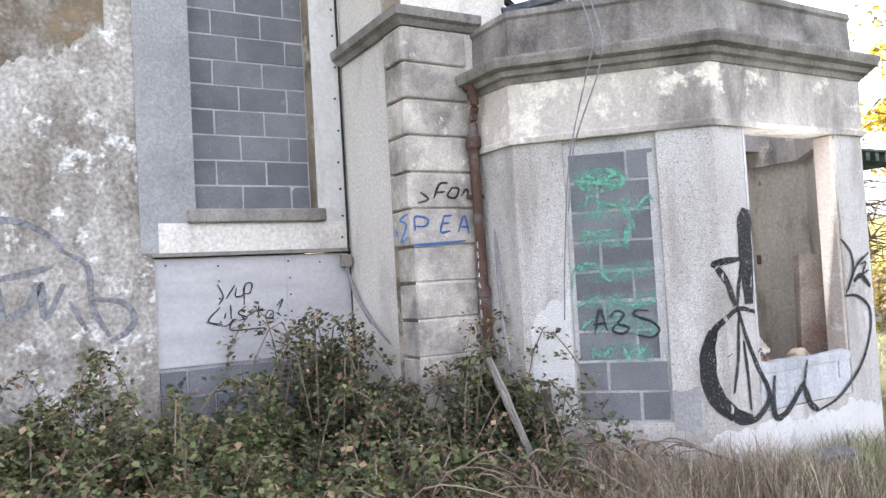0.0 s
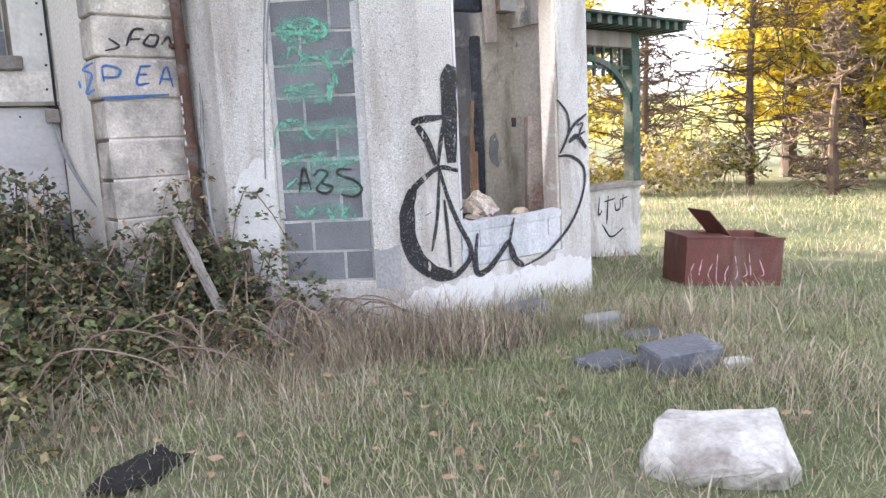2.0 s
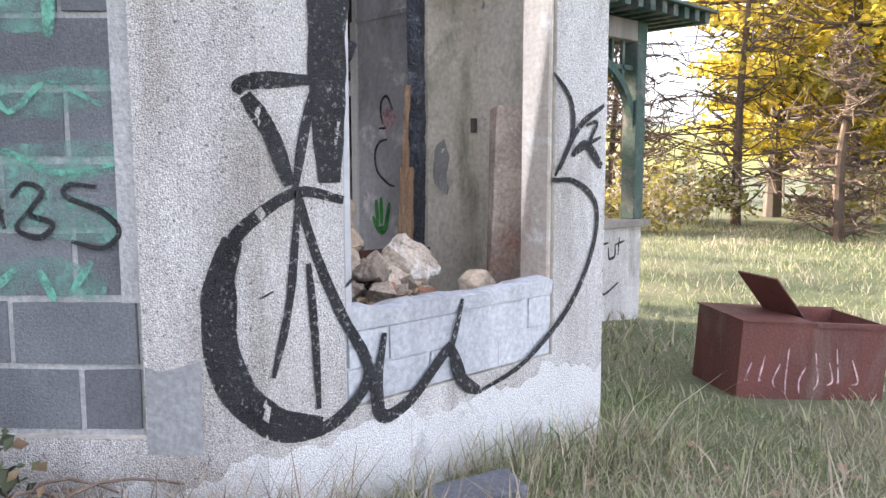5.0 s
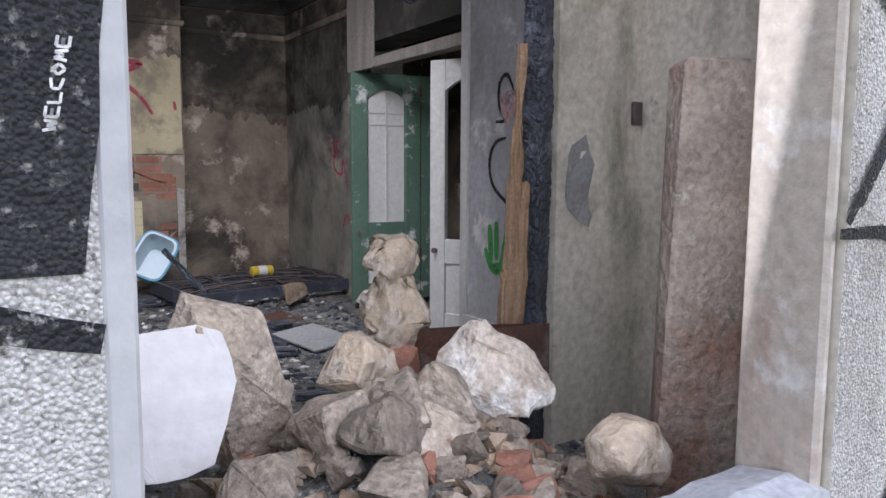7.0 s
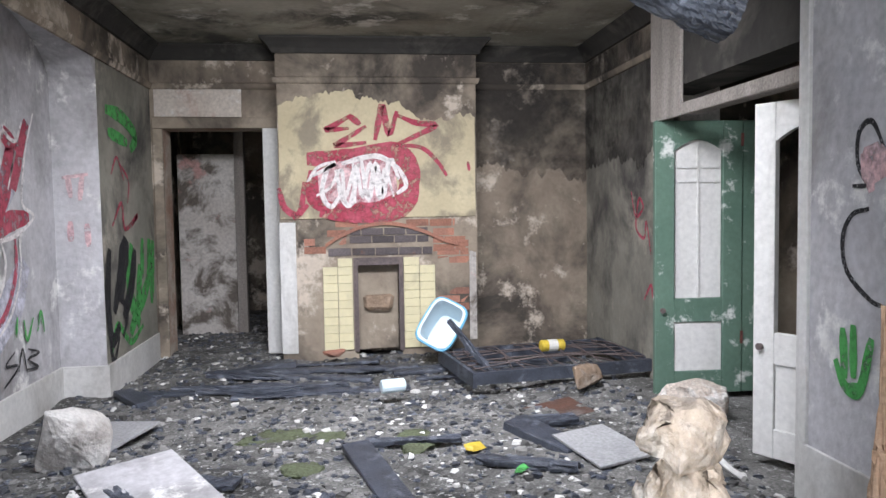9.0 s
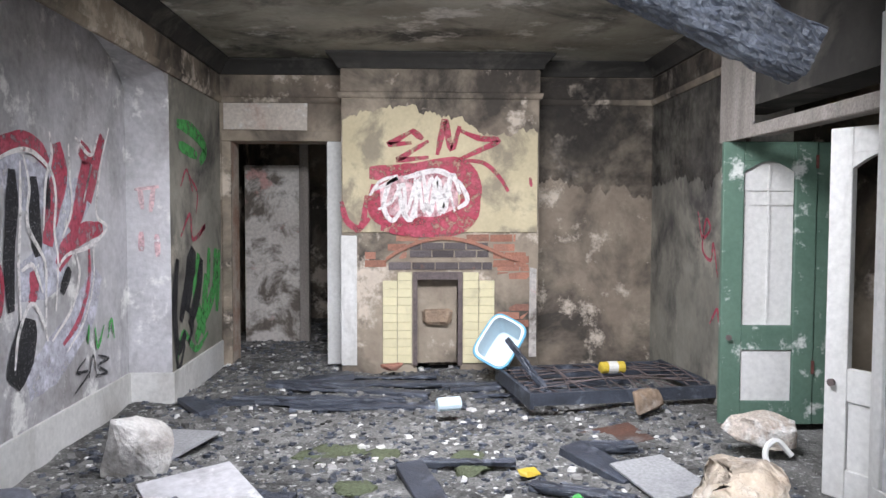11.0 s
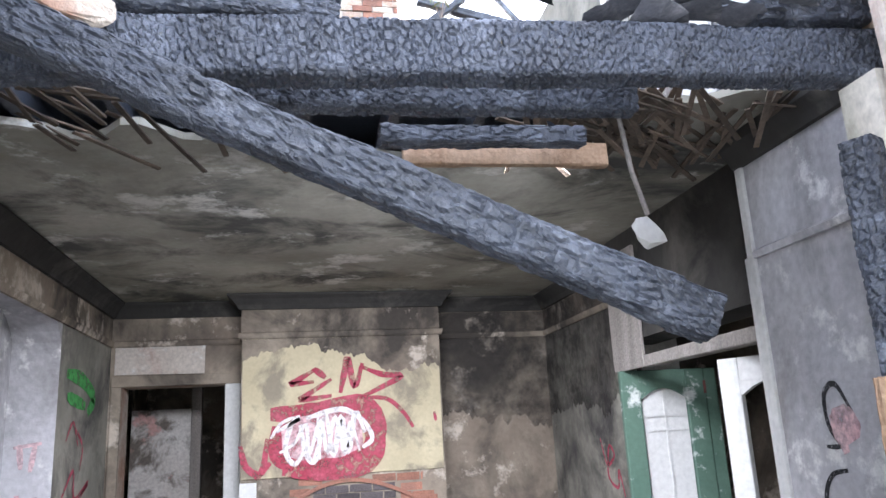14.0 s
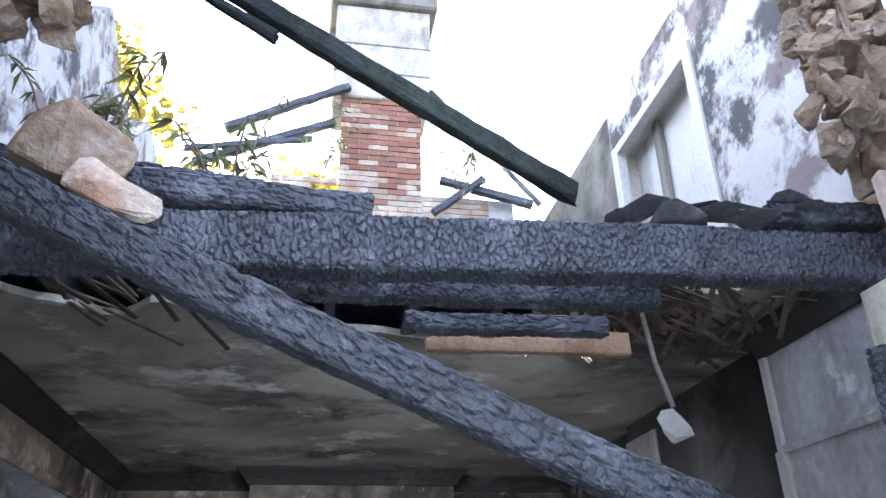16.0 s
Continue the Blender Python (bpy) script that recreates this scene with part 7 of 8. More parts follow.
gold = [M_NEEDLE, M_NEEDLEDARK]
TREES = (((30, 10.5), 15, 4.8, gold), ((29, 6.0), 15, 4.6, gold), ((33, 0.5), 14, 4.6, gold), ((36, 12), 14, 4.5, gold), ((31, 13.5), 13, 4.0, gold), ((42, 6), 16, 5.0, gold), ((27, -5), 13, 4.5, gold),
         ((42, 34), 13, 4.5, gold), ((23, 21), 11, 3.4, gold), ((48, 14), 15, 5.0, gold))
for i, ((x, y), h, s, mats) in enumerate(TREES):
    tree("tall pine with golden evening light on its flat boughs", (x, y, ground_z(x, y)), h, s, 100 + i, mats, clumps=120, per=120, trunk_r=0.26, crown_from=0.16, flat=0.22, leaf_s=(0.16, 0.36))
for i, (x, y, h, s) in enumerate(((25.5, 12.2, 10.5, 3.6), (23, 14.5, 7, 2.2), (26, 17, 6.5, 2.2), (22, 8.0, 5, 1.8))):
    tree("bare brown dead conifer with fine twigs", (x, y, ground_z(x, y)), h, s, 140 + i, None, clumps=75, trunk_r=0.13, crown_from=0.05, bare=True)
for i, (x, y, s) in enumerate(((21, 12.5, 1.6), (24, 13, 2.0), (26, 9, 1.8), (25, 3, 1.6), (30, 9, 2.2), (30, 2, 2.0), (19.5, 14.5, 1.3), (26, 0, 1.6), (35, 6, 2.2), (36, -4, 2.2))):
    bramble("hedge_bush", "olive hedge bush at the edge of the field", (x, y), (s, s, s * 1.1), 1800, 18, 160 + i, [M_NEEDLEDARK, M_STRAW], leaf_size=(0.1, 0.2)).location.z = ground_z(x, y)
tree("tall dark pine behind the ruin", (-1.5, 24, 0), 19, 4.6, 190, [M_NEEDLEDARK, M_NEEDLE], clumps=60, per=110, trunk_r=0.35, crown_from=0.3)
tree("golden tree behind the ruin", (4.0, 26, 0), 15.5, 3.4, 191, gold, clumps=40, per=90, trunk_r=0.3, crown_from=0.3)
tree("golden tree behind the ruin", (8.5, 30, 0), 15.5, 3.4, 192, gold, clumps=40, per=90, trunk_r=0.3, crown_from=0.3)
# far hill
bm = bmesh.new()
hv = []
for i in range(50):
    a = radians(-30 + i * 3.2)
    row = []
    for d, h in ((70, -1.2), (110, 2.5), (170, 9 + 4 * math.sin(i * 0.5)), (240, 4)):
        row.append(bm.verts.new((5 + d * math.cos(a), d * math.sin(a), h + 1.2 * noise.noise(Vector((i * 0.6, d * 0.02, 0))))))
    hv.append(row)
for a, b in zip(hv, hv[1:]):
    for k in range(3):
        bm.faces.new((a[k], b[k], b[k + 1], a[k + 1]))
tagged(part("far_hill", bm, M_FIELD, smooth=True), "far sunlit yellow field on a hill", "hill", kind="structure")

def pm_front(u, z, lift=0.0):
    """The bay's front, going on round the corner onto the cant."""
    if u >= 0:
        return plane_map(BL, BR)(u, z, lift)
    return plane_map(CL, BL)(math.hypot(BL[0] - CL[0], BL[1] - CL[1]) + u, z, lift)

# ---- graffiti: sprayed lines on the walls, along and up each wall in metres ----
graffiti(pm_front, [
    (0.05, [(0.314, 1.184), (0.129, 1.216), (-0.049, 1.115), (-0.144, 0.969), (-0.181, 0.777), (-0.136, 0.571), (-0.008, 0.448), (0.149, 0.397), (0.298, 0.43), (0.413, 0.565), (0.297, 0.789), (0.204, 0.992), (0.129, 1.222)]),
    (0.11, [(-0.093, 1.071), (-0.139, 0.925), (-0.14, 0.749), (-0.088, 0.572), (0.025, 0.472), (0.204, 0.408)]),
    (0.15, [(0.299, 1.947), (0.263, 1.815), (0.257, 1.569), (0.258, 1.245)]),
    (0.05, [(-0.066, 1.526), (-0.031, 1.56), (0.192, 1.58)]),
    (0.06, [(-0.038, 1.521), (0.046, 1.388), (0.101, 1.239)]),
    (0.035, [(0.199, 1.551), (0.157, 1.39), (0.122, 1.222)]),
    (0.03, [(0.136, 1.222), (0.093, 0.864), (0.025, 0.616)]),
    (0.03, [(0.167, 0.979), (0.186, 0.736), (0.197, 0.474)]),
    (0.05, [(0.413, 0.59), (0.463, 0.391), (0.598, 0.412), (0.767, 0.552), (0.819, 0.598)]),
    (0.04, [(0.484, 0.695), (0.453, 0.522), (0.471, 0.374)]),
    (0.03, [(0.883, 0.771), (0.832, 0.613), (0.807, 0.548)]),
    (0.06, [(0.82, 0.581), (0.881, 0.437), (0.975, 0.373)]),
    (0.03, [(0.975, 0.366), (1.266, 0.445), (1.574, 0.654), (1.741, 0.907), (1.759, 1.113), (1.603, 1.221), (1.431, 1.233)]),
    (0.028, [(1.432, 1.699), (1.558, 1.583), (1.566, 1.423), (1.451, 1.25)]),
    (0.03, [(1.481, 1.279), (1.618, 1.468), (1.808, 1.576)]),
    (0.05, [(1.569, 1.344), (1.677, 1.389), (1.796, 1.288)]),
    (0.02, [(1.672, 1.48), (1.756, 1.494), (1.704, 1.408), (1.788, 1.428)]),
    (0.05, [(0.01, 0.895), (0.013, 0.889)]),
    (0.05, [(0.326, 0.904), (0.334, 0.894)]),
], M_BLACKPAINT, bay_front, "black outline tag sprayed round the window")
WORD_U, WORD_Z, WORD_LEAN, WORD_L, WORD_H = 0.2830, 1.3710, 0.0160, 0.0830, 0.0100
LETTERS = {"W": ((0, 1), (0.25, 0), (0.5, 0.7), (0.75, 0), (1, 1)), "E": ((1, 1), (0, 1), (0, 0.5), (0.8, 0.5), (0, 0.5), (0, 0), (1, 0)), "L": ((0, 1), (0, 0), (1, 0)),
           "C": ((1, 1), (0, 0.8), (0, 0.2), (1, 0)), "O": ((0.5, 1), (0, 0.5), (0.5, 0), (1, 0.5), (0.5, 1)), "M": ((0, 0), (0.2, 1), (0.5, 0.3), (0.8, 1), (1, 0))}
bm = bmesh.new()
for k, ch in enumerate("WELCOME"):
    for a, b in zip(LETTERS[ch], LETTERS[ch][1:]):
        ends = [(WORD_U + WORD_LEAN * (k + 0.75 * q[0]) / 7 - WORD_H * q[1], WORD_Z + WORD_L * (k + 0.75 * q[0]) / 7) for q in (a, b)]
        stroke(bm, pm_front, ends, 0.0028, 0.0085 + 0.0001 * k, taper=1.0)
part("graffiti", bm, M_WHITESPRAY, bay_front, "small white scratched word")
graffiti(plane_map(CL, BL, -0.018), [
    (0.02, [(0.539, 1.09), (0.584, 1.265), (0.629, 1.1)]),
    (0.018, [(0.529, 1.148), (0.631, 1.159)]),
    (0.02, [(0.656, 1.202), (0.703, 1.247), (0.761, 1.219), (0.714, 1.151), (0.788, 1.118), (0.742, 1.073), (0.669, 1.101), (0.709, 1.16)]),
    (0.02, [(0.939, 1.236), (0.851, 1.243), (0.836, 1.206), (0.952, 1.156), (1.004, 1.093), (0.949, 1.04), (0.846, 1.061)]),
], M_BLACKPAINT, bay_left, "black three-letter tag on the blocks")
graffiti(plane_map(CL, BL, -0.018), [
    (0.03, [(0.508, 2.254), (0.676, 2.315), (0.824, 2.213), (0.659, 2.151), (0.502, 2.192), (0.751, 2.264)]),
    (0.03, [(0.465, 2.239), (0.783, 2.198), (0.55, 2.269)]),
    (0.025, [(0.528, 2.043), (0.556, 2.123), (0.649, 2.049), (0.561, 1.977)]),
    (0.025, [(0.899, 1.999), (0.986, 2.082), (1.021, 2.054)]),
    (0.03, [(0.611, 2.074), (0.803, 2.01), (0.867, 1.861), (0.805, 1.827)]),
    (0.04, [(0.822, 1.886), (0.812, 1.704)]),
    (0.02, [(0.533, 1.69), (0.509, 1.858), (0.66, 1.76)]),
    (0.02, [(0.485, 1.819), (0.71, 1.857)]),
    (0.02, [(0.385, 1.415), (0.42, 1.577), (0.564, 1.605), (0.67, 1.474), (0.798, 1.564), (0.981, 1.488)]),
    (0.02, [(0.413, 1.289), (0.619, 1.356), (0.808, 1.282), (1.0, 1.308)]),
    (0.03, [(0.503, 0.999), (0.576, 0.915), (0.659, 0.971)]),
    (0.03, [(0.737, 0.967), (0.783, 0.866)]),
    (0.025, [(0.844, 0.903), (0.912, 0.998)]),
    (0.02, [(0.437, 1.124), (0.544, 1.199)]),
    (0.02, [(0.362, 1.396), (0.38, 1.456)]),
], M_TEALPAINT, bay_left, "teal scribbles on the blocks")
graffiti(plane_map(CL, BL, -0.029), [
    (0.16, [(0.45, 2.24), (0.65, 2.26), (0.86, 2.2)]),
    (0.15, [(0.43, 2.03), (0.7, 2.0), (1.0, 2.04)]),
    (0.14, [(0.45, 1.8), (0.65, 1.8), (0.8, 1.76)]),
    (0.16, [(0.43, 1.56), (0.7, 1.52), (1.0, 1.56)]),
    (0.14, [(0.45, 1.33), (0.7, 1.3), (1.02, 1.34)]),
    (0.15, [(0.45, 1.12), (0.7, 1.16), (1.02, 1.1)]),
    (0.12, [(0.5, 0.92), (0.75, 0.95), (0.95, 0.9)]),
], M_TEALHAZE, bay_left, "thin teal spray over the blocks")
graffiti(plane_map((0, QUOIN_Y - 0.04), (1, QUOIN_Y - 0.04)), [
    (0.018, [(2.836, 2.081), (2.765, 2.03), (2.819, 1.993), (2.769, 1.864), (2.829, 1.896)]),
    (0.018, [(2.897, 1.946), (2.902, 2.056), (3.013, 2.039), (2.993, 1.986), (2.9, 1.981)]),
    (0.018, [(3.165, 2.061), (3.128, 1.936), (3.219, 1.941)]),
    (0.018, [(3.134, 2.003), (3.21, 2.005)]),
    (0.018, [(3.155, 2.061), (3.242, 2.067)]),
    (0.018, [(3.29, 1.929), (3.355, 2.063), (3.392, 1.916)]),
    (0.016, [(3.31, 1.974), (3.398, 1.97)]),
    (0.022, [(2.862, 1.833), (3.069, 1.841), (3.355, 1.858)]),
    (0.016, [(2.729, 1.953), (2.734, 1.901)]),
], M_BLUEPAINT, quoins, "blue sprayed word on the quoins")
graffiti(plane_map((0, QUOIN_Y - 0.04), (1, QUOIN_Y - 0.04)), [
    (0.02, [(3.079, 2.207), (3.139, 2.319), (3.217, 2.331)]),
    (0.016, [(3.108, 2.252), (3.184, 2.259)]),
    (0.02, [(3.254, 2.294), (3.207, 2.227), (3.282, 2.211), (3.315, 2.284), (3.254, 2.294)]),
    (0.02, [(3.335, 2.224), (3.393, 2.282), (3.41, 2.199)]),
    (0.016, [(2.927, 2.166), (3.028, 2.199), (2.959, 2.255)]),
], M_BLACKPAINT, quoins, "black sprayed tag on the quoins")
graffiti(plane_map((0, MAIN_Y + 0.02), (1, MAIN_Y + 0.02)), [
    (0.014, [(1.667, 1.62), (1.709, 1.519), (1.671, 1.45)]),
    (0.014, [(1.813, 1.609), (1.732, 1.493)]),
    (0.014, [(1.826, 1.584), (1.816, 1.511), (1.881, 1.52), (1.885, 1.579)]),
    (0.014, [(1.885, 1.431), (1.901, 1.602), (1.962, 1.613), (1.942, 1.535), (1.897, 1.529)]),
    (0.014, [(1.679, 1.425), (1.577, 1.314), (1.695, 1.278)]),
    (0.014, [(1.725, 1.372), (1.712, 1.325)]),
    (0.014, [(1.768, 1.441), (1.77, 1.319)]),
    (0.014, [(1.899, 1.42), (1.831, 1.362), (1.908, 1.321), (1.827, 1.299)]),
    (0.014, [(2.015, 1.42), (2.002, 1.312)]),
    (0.012, [(1.961, 1.375), (2.072, 1.375)]),
    (0.014, [(2.097, 1.373), (2.068, 1.316), (2.128, 1.3), (2.137, 1.359), (2.097, 1.373)]),
    (0.014, [(2.176, 1.406), (2.232, 1.461), (2.183, 1.355)]),
    (0.012, [(1.553, 1.306), (1.718, 1.261), (1.794, 1.317), (1.764, 1.223), (2.061, 1.217), (1.957, 1.154)]),
], M_BLACKPAINT, board, "black handwritten tag on the boards")
graffiti(plane_map((0, MAIN_Y), (1, MAIN_Y)), [
    (0.05, [(-0.228, 2.388), (-0.115, 2.406), (-0.034, 2.316), (-0.047, 2.163)]),
    (0.05, [(-0.237, 2.086), (-0.046, 2.185), (0.187, 2.174), (0.383, 2.076), (0.5, 1.934)]),
    (0.05, [(-0.161, 2.125), (-0.192, 1.74), (-0.147, 1.395), (-0.036, 1.341)]),
    (0.05, [(0.5, 1.934), (0.661, 1.81), (0.689, 1.49), (0.805, 1.252)]),
    (0.05, [(0.692, 1.558), (0.904, 1.517), (0.993, 1.393), (0.936, 1.284), (0.803, 1.207)]),
    (0.04, [(0.525, 1.55), (0.639, 1.315)]),
    (0.05, [(-0.023, 1.727), (0.211, 1.775), (0.414, 1.827)]),
    (0.06, [(0.052, 1.678), (0.083, 1.458), (0.242, 1.53), (0.328, 1.7), (0.357, 1.432), (0.49, 1.687)]),
], M_GREYSPRAY, main_wall, "faded grey bubble tag")
graffiti(plane_map((0, BREAST - 0.02), (1, BREAST - 0.02)), [
    (0.05, [(5.244, 2.379), (5.088, 2.287), (5.01, 2.244), (5.219, 2.258)]),
    (0.05, [(5.377, 2.277), (5.142, 2.132), (5.1, 2.1), (5.378, 2.126)]),
    (0.06, [(5.218, 2.378), (5.324, 2.292)]),
    (0.06, [(5.457, 2.148), (5.497, 2.332), (5.532, 2.463), (5.589, 2.203), (5.665, 2.414)]),
    (0.05, [(5.639, 2.387), (5.852, 2.303), (6.028, 2.285), (5.828, 2.182), (5.643, 2.099)]),
    (0.04, [(5.643, 2.099), (5.882, 2.078), (6.034, 1.949), (6.122, 1.812)]),
    (0.03, [(6.324, 1.943), (6.337, 1.858)]),
    (0.5, [(4.909, 1.746), (5.251, 1.751), (5.648, 1.784)]),
    (0.06, [(4.57, 1.715), (4.623, 1.532), (4.754, 1.481), (4.804, 1.771)]),
    (0.05, [(4.702, 1.428), (4.832, 1.561)]),
    (0.2, [(4.829, 1.98), (5.248, 1.987), (5.671, 2.021), (5.77, 1.786), (5.678, 1.53), (5.254, 1.472), (4.937, 1.5)]),
    (0.12, [(4.882, 1.877), (4.884, 1.615), (5.042, 1.511)]),
], M_REDPAINT, breast, "red sprayed letters")
graffiti(plane_map((0, BREAST - 0.02), (1, BREAST - 0.02)), [
    (0.4, [(4.93, 1.747), (5.304, 1.768), (5.647, 1.794)]),
], M_PINKPAINT, breast, "pale pink sprayed fill")
graffiti(plane_map((0, BREAST - 0.02), (1, BREAST - 0.02)), [
    (0.03, [(4.831, 1.771), (4.934, 1.904), (5.091, 1.959)]),
    (0.035, [(4.91, 1.641), (5.041, 1.722), (5.144, 1.881), (5.173, 1.619), (5.276, 1.909), (5.332, 1.621), (5.407, 1.938), (5.491, 1.597), (5.54, 1.887), (5.623, 1.625)]),
    (0.045, [(4.883, 1.824), (5.091, 1.932), (5.013, 1.879), (4.962, 1.668), (5.042, 1.538), (5.146, 1.671)]),
    (0.05, [(5.092, 1.88), (5.147, 1.618), (5.226, 1.567), (5.302, 1.936)]),
    (0.05, [(5.328, 1.963), (5.385, 1.595), (5.46, 1.939), (5.517, 1.623), (5.592, 1.967), (5.674, 1.784)]),
    (0.05, [(5.144, 1.933), (5.459, 2.002), (5.673, 1.89)]),
    (0.045, [(5.673, 1.89), (5.739, 1.732), (5.65, 1.652)]),
    (0.03, [(5.249, 1.961), (5.263, 1.567)]),
], M_WHITESPRAY, breast, "white sprayed fill")
graffiti(plane_map((7.28, 0), (7.28, -1)), [
    (0.025, [(-6.257, 1.723), (-6.333, 1.84), (-6.409, 1.803), (-6.413, 1.678), (-6.36, 1.596), (-6.445, 1.588)]),
    (0.025, [(-6.341, 1.495), (-6.442, 1.472), (-6.501, 1.376), (-6.472, 1.236), (-6.332, 1.135), (-6.241, 1.113)]),
], M_BLACKPAINT, hand_wall, "black line hearts")
graffiti(plane_map((7.28, 0), (7.28, -1)), [
    (0.16, [(-6.331, 1.751), (-6.313, 1.672), (-6.286, 1.605)]),
    (0.06, [(-6.38, 1.721), (-6.326, 1.562)]),
], M_PINKPAINT, hand_wall, "pink fill inside the hearts")
graffiti(plane_map((7.28, 0), (7.28, -1)), [
    (0.05, [(-6.537, 0.854), (-6.479, 0.758), (-6.39, 0.744), (-6.341, 0.86), (-6.327, 0.931)]),
    (0.05, [(-6.472, 0.784), (-6.492, 0.996)]),
    (0.05, [(-6.419, 0.796), (-6.424, 1.018)]),
    (0.06, [(-6.46, 0.738), (-6.373, 0.76)]),
    (0.05, [(-6.357, 0.81), (-6.311, 0.98)]),
], M_GREENSPRAY, hand_wall, "green sprayed hand shape")
graffiti(plane_map((RW, 0), (RW, -1)), [
    (0.03, [(-9.757, 1.629), (-9.654, 1.419), (-9.49, 1.494), (-9.586, 1.561), (-9.646, 1.325), (-9.467, 1.244), (-9.425, 1.383), (-9.326, 1.119)]),
    (0.03, [(-9.466, 0.738), (-9.325, 0.872), (-9.295, 0.773)]),
], M_REDPAINT, right_far, "red scrawl")
graffiti(plane_map((LW - 0.335, 0), (LW - 0.335, 1)), [
    (0.3, [(8.95, 1.2), (8.72, 0.93), (8.33, 0.72), (7.97, 0.6)]),
    (0.35, [(8.8, 1.75), (8.5, 1.6), (8.3, 1.3), (7.9, 1.2)]),
    (0.3, [(7.7, 1.9), (8.1, 1.75), (8.5, 1.9)]),
], M_LILACHAZE, recess, "thin lilac spray round the letters")
graffiti(plane_map((LW - 0.335, 0), (LW - 0.335, 1)), [
    (0.2, [(8.37, 2.04), (8.41, 1.84), (8.3, 1.63), (8.24, 1.41)]),
    (0.17, [(8.7, 2.05), (8.82, 1.96), (8.75, 1.81), (8.67, 1.63), (8.55, 1.49)]),
    (0.14, [(9.07, 2.15), (8.93, 1.94), (8.82, 1.68)]),
    (0.15, [(9.04, 1.5), (8.72, 1.47), (8.49, 1.38), (8.36, 1.27)]),
    (0.12, [(7.6, 1.93), (7.8, 1.98), (8.0, 2.02), (8.17, 1.97), (8.26, 1.9)]),
    (0.1, [(8.05, 1.27), (8.07, 1.16), (8.02, 1.08)]),
    (0.05, [(8.81, 1.36), (8.8, 1.14), (8.64, 0.9), (8.41, 0.77)]),
    (0.14, [(7.6, 1.4), (7.68, 1.2), (7.62, 1.0)]),
], M_REDPAINT, recess, "magenta letter fills")
graffiti(plane_map((LW - 0.335, 0), (LW - 0.335, 1)), [
    (0.12, [(7.85, 1.85), (7.84, 1.63), (7.8, 1.35), (7.81, 1.06)]),
    (0.13, [(8.08, 1.82), (8.09, 1.56), (8.12, 1.35)]),
    (0.08, [(8.24, 1.83), (8.25, 1.63)]),
    (0.09, [(8.52, 1.25), (8.4, 1.1)]),
    (0.26, [(7.99, 1.0), (7.94, 0.84), (7.81, 0.65)]),
    (0.2, [(7.5, 1.8), (7.6, 1.5), (7.55, 1.1)]),
], M_BLACKPAINT, recess, "black letter shadows")
graffiti(plane_map((LW - 0.335, 0), (LW - 0.335, 1)), [
    (0.03, [(7.6, 1.85), (7.8, 1.93), (8.0, 1.97), (8.17, 1.93), (8.31, 1.84), (8.35, 1.68), (8.32, 1.5), (8.36, 1.31), (8.32, 1.0)]),
    (0.03, [(7.97, 1.94), (8.03, 1.76), (8.0, 1.54), (8.19, 1.32), (8.2, 1.14), (8.19, 0.92)]),
    (0.03, [(7.83, 0.73), (7.88, 0.93), (8.02, 1.08), (8.15, 0.97), (8.21, 0.83)]),
    (0.03, [(8.53, 2.05), (8.54, 1.84), (8.56, 1.63), (8.42, 1.45)]),
    (0.03, [(9.17, 2.22), (9.03, 1.97), (8.95, 1.74), (8.94, 1.58), (9.11, 1.5), (8.81, 1.38), (8.49, 1.34), (8.33, 1.25)]),
    (0.03, [(8.6, 1.35), (8.65, 1.2), (8.53, 0.99), (8.26, 0.82)]),
    (0.025, [(8.77, 1.76), (8.87, 1.94), (8.73, 1.68)]),
    (0.03, [(7.92, 1.28), (8.05, 1.3), (8.16, 1.13)]),
    (0.03, [(7.93, 1.9), (7.92, 1.6), (7.89, 1.3), (7.9, 1.0)]),
    (0.03, [(8.28, 2.1), (8.3, 1.95), (8.22, 1.8), (8.18, 1.5)]),
    (0.03, [(8.62, 2.1), (8.85, 2.0), (8.98, 2.14)]),
    (0.025, [(8.86, 1.36), (8.86, 1.14), (8.7, 0.88), (8.45, 0.72)]),
], M_WHITESPRAY, recess, "white letter outlines")
graffiti(plane_map((LW - 0.335, 0), (LW - 0.335, 1)), [
    (0.02, [(8.716, 0.627), (8.579, 0.56), (8.758, 0.522), (8.546, 0.426)]),
    (0.02, [(8.756, 0.484), (8.829, 0.625), (8.88, 0.457)]),
    (0.02, [(8.907, 0.61), (9.089, 0.555), (8.904, 0.539), (9.064, 0.457), (8.881, 0.476)]),
], M_BLACKPAINT, recess, "black small tag")
graffiti(plane_map((LW - 0.335, 0), (LW - 0.335, 1)), [
    (0.03, [(8.773, 0.847), (8.748, 0.717)]),
    (0.03, [(8.867, 0.814), (8.91, 0.669), (9.017, 0.811)]),
    (0.03, [(9.075, 0.701), (9.145, 0.834), (9.193, 0.681)]),
], M_GREENSPRAY, recess, "small green letters")
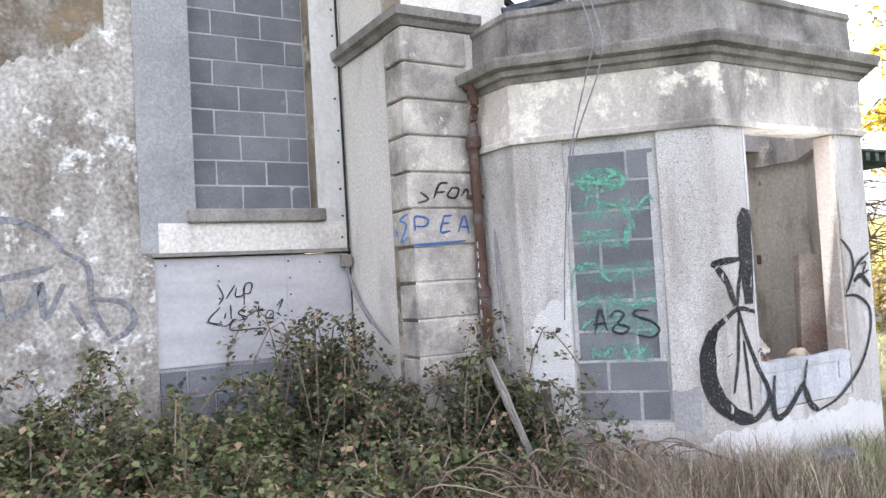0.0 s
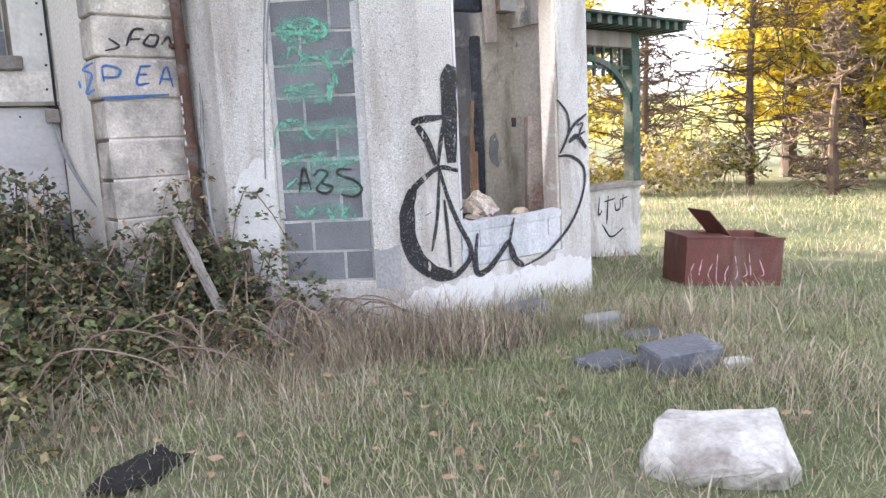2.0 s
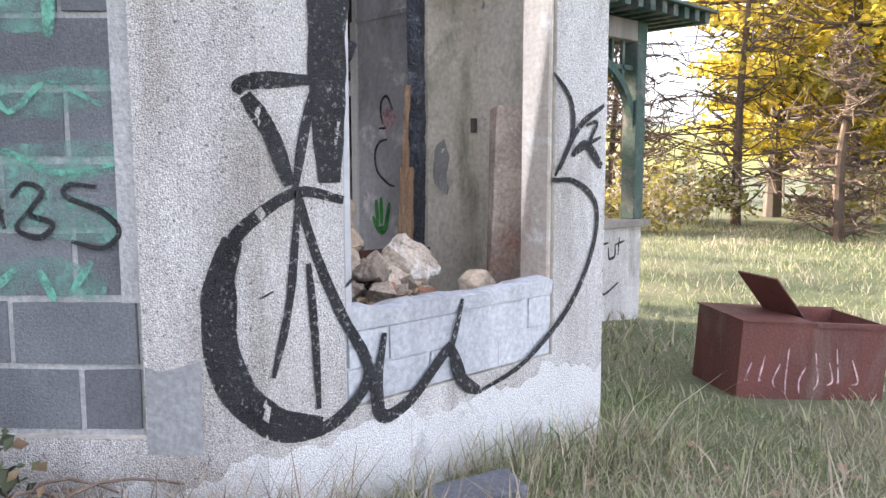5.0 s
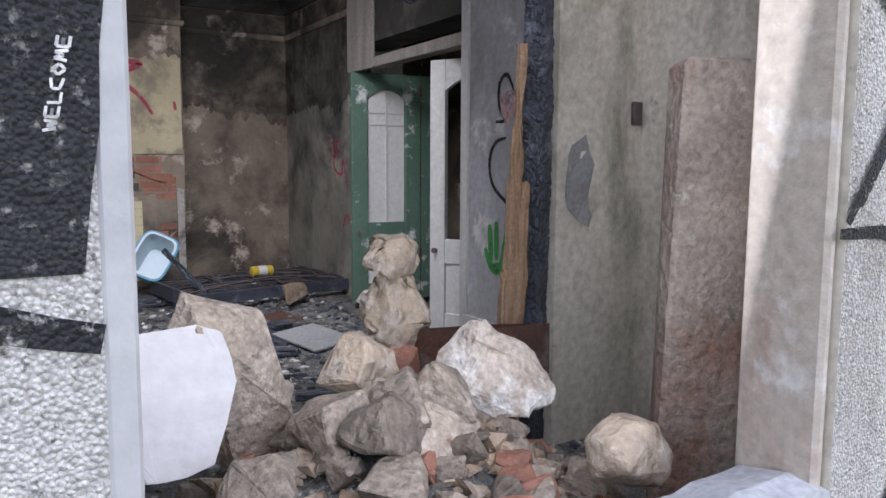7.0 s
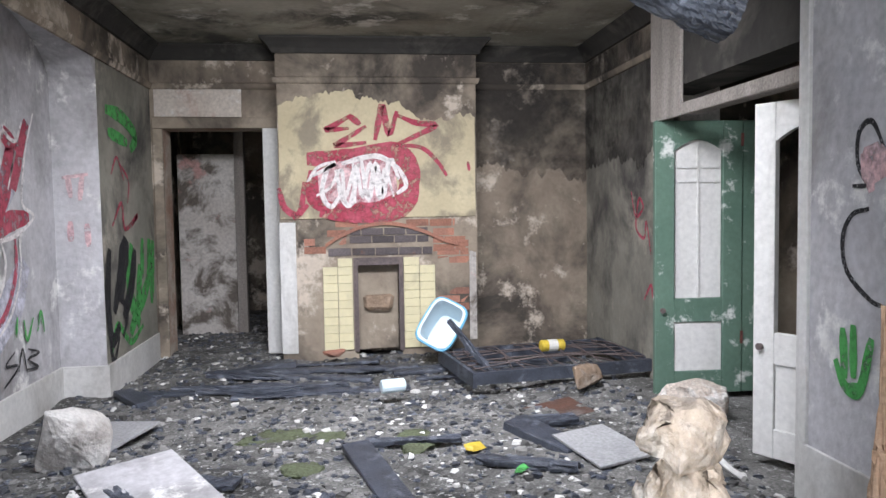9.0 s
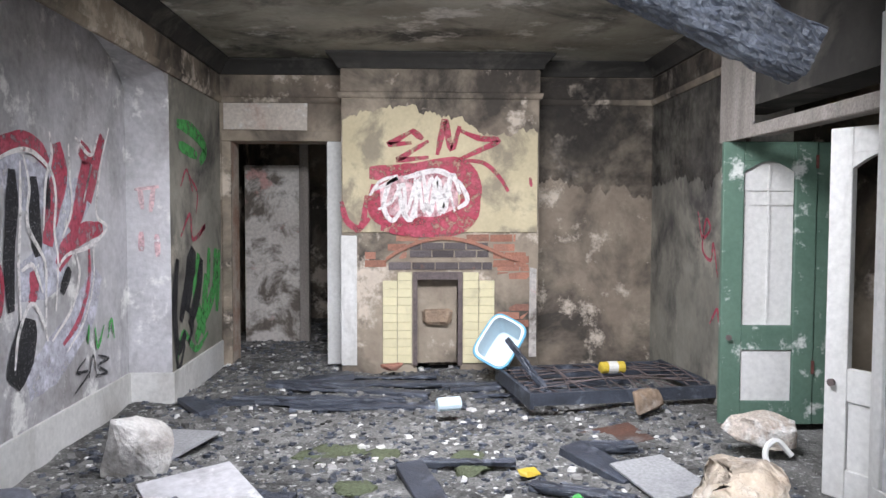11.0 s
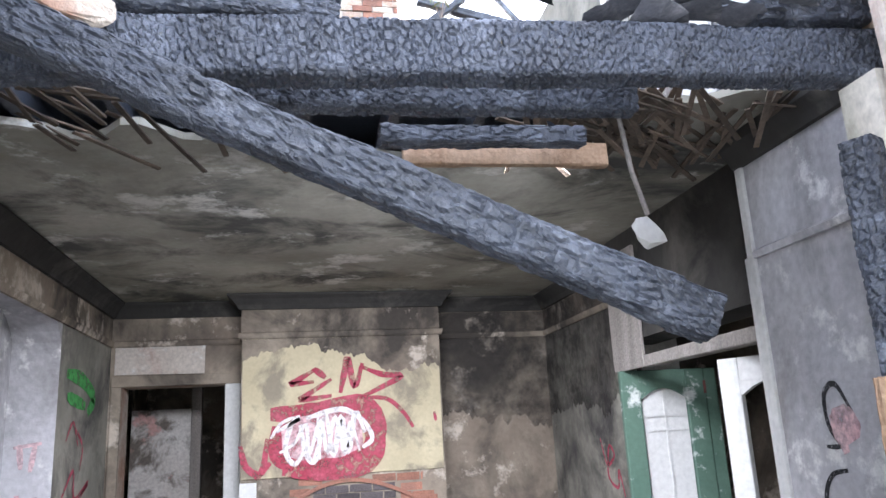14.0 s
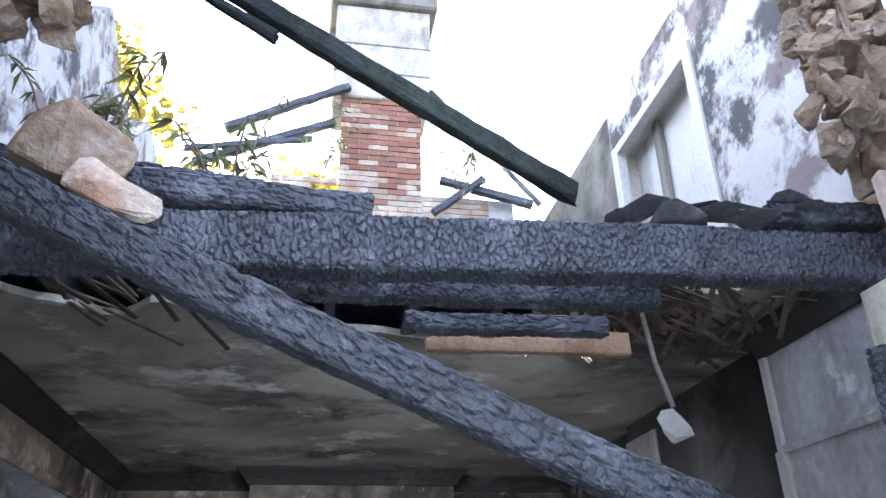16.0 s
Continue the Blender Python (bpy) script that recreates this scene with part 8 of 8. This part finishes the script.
graffiti(plane_map((LW, 0), (LW, 1)), [
    (0.16, [(10.232, 1.251), (10.128, 0.868), (10.399, 0.532)]),
    (0.12, [(10.564, 1.285), (10.512, 0.928)]),
    (0.06, [(9.612, 0.431), (9.778, 0.631), (10.113, 0.43), (10.499, 0.516)]),
    (0.12, [(9.68, 2.32), (10.1, 2.3), (10.47, 2.18), (10.3, 2.05)]),
    (0.1, [(9.72, 2.15), (10.22, 2.1)]),
    (0.16, [(10.78, 1.27), (10.7, 0.89), (10.17, 0.56)]),
    (0.14, [(10.9, 1.25), (10.8, 0.67)]),
    (0.16, [(10.44, 1.06), (10.36, 0.73), (10.11, 0.5)]),
], M_GREENSPRAY, left_wall, "dark green bubble letters")
graffiti(plane_map((LW, 0), (LW, 1)), [
    (0.14, [(10.054, 1.308), (9.873, 0.991), (9.701, 0.734)]),
    (0.06, [(9.639, 1.148), (9.575, 0.663), (9.641, 0.357), (9.807, 0.533)]),
    (0.06, [(9.788, 0.907), (10.033, 0.687), (9.906, 0.516)]),
    (0.24, [(10.08, 1.3), (9.96, 1.09), (9.84, 0.8)]),
    (0.16, [(10.31, 1.2), (10.18, 0.91), (9.94, 0.66)]),
    (0.12, [(9.64, 1.24), (9.55, 0.9), (9.62, 0.53), (9.83, 0.62)]),
], M_BLACKPAINT, left_wall, "black bubble letters")
graffiti(plane_map((LW, 0), (LW, 1)), [
    (0.03, [(9.741, 1.819), (9.908, 1.963), (10.071, 1.784)]),
    (0.03, [(9.956, 1.92), (10.196, 1.787), (10.153, 1.594)]),
    (0.04, [(9.726, 1.414), (9.978, 1.594), (10.057, 1.38), (10.431, 1.493), (10.237, 1.398)]),
], M_REDPAINT, left_wall, "dark red scrawl")
graffiti(plane_map((0, 9.5), (1, 9.5)), [
    (0.04, [(3.132, 1.806), (3.151, 1.635)]),
    (0.04, [(3.238, 1.808), (3.214, 1.614)]),
    (0.05, [(3.14, 1.461), (3.138, 1.309)]),
    (0.05, [(3.258, 1.441), (3.265, 1.267)]),
    (0.03, [(3.09, 1.784), (3.28, 1.809)]),
], M_PINKPAINT, left_wall, "faded pink letters")
graffiti(plane_map((0, 5.02), (1, 5.02), -0.012), [
    (0.012, [(3.419, 1.843), (3.424, 1.788)]),
    (0.012, [(3.416, 1.762), (3.421, 1.708)]),
    (0.012, [(3.418, 1.681), (3.418, 1.627)]),
    (0.012, [(3.419, 1.591), (3.42, 1.555)]),
    (0.012, [(3.416, 1.511), (3.422, 1.466)]),
    (0.012, [(3.417, 1.377), (3.418, 1.333)]),
    (0.012, [(3.419, 1.288), (3.422, 1.226)]),
], M_WHITESPRAY, downpipe, "white vertical lettering on the pipe")
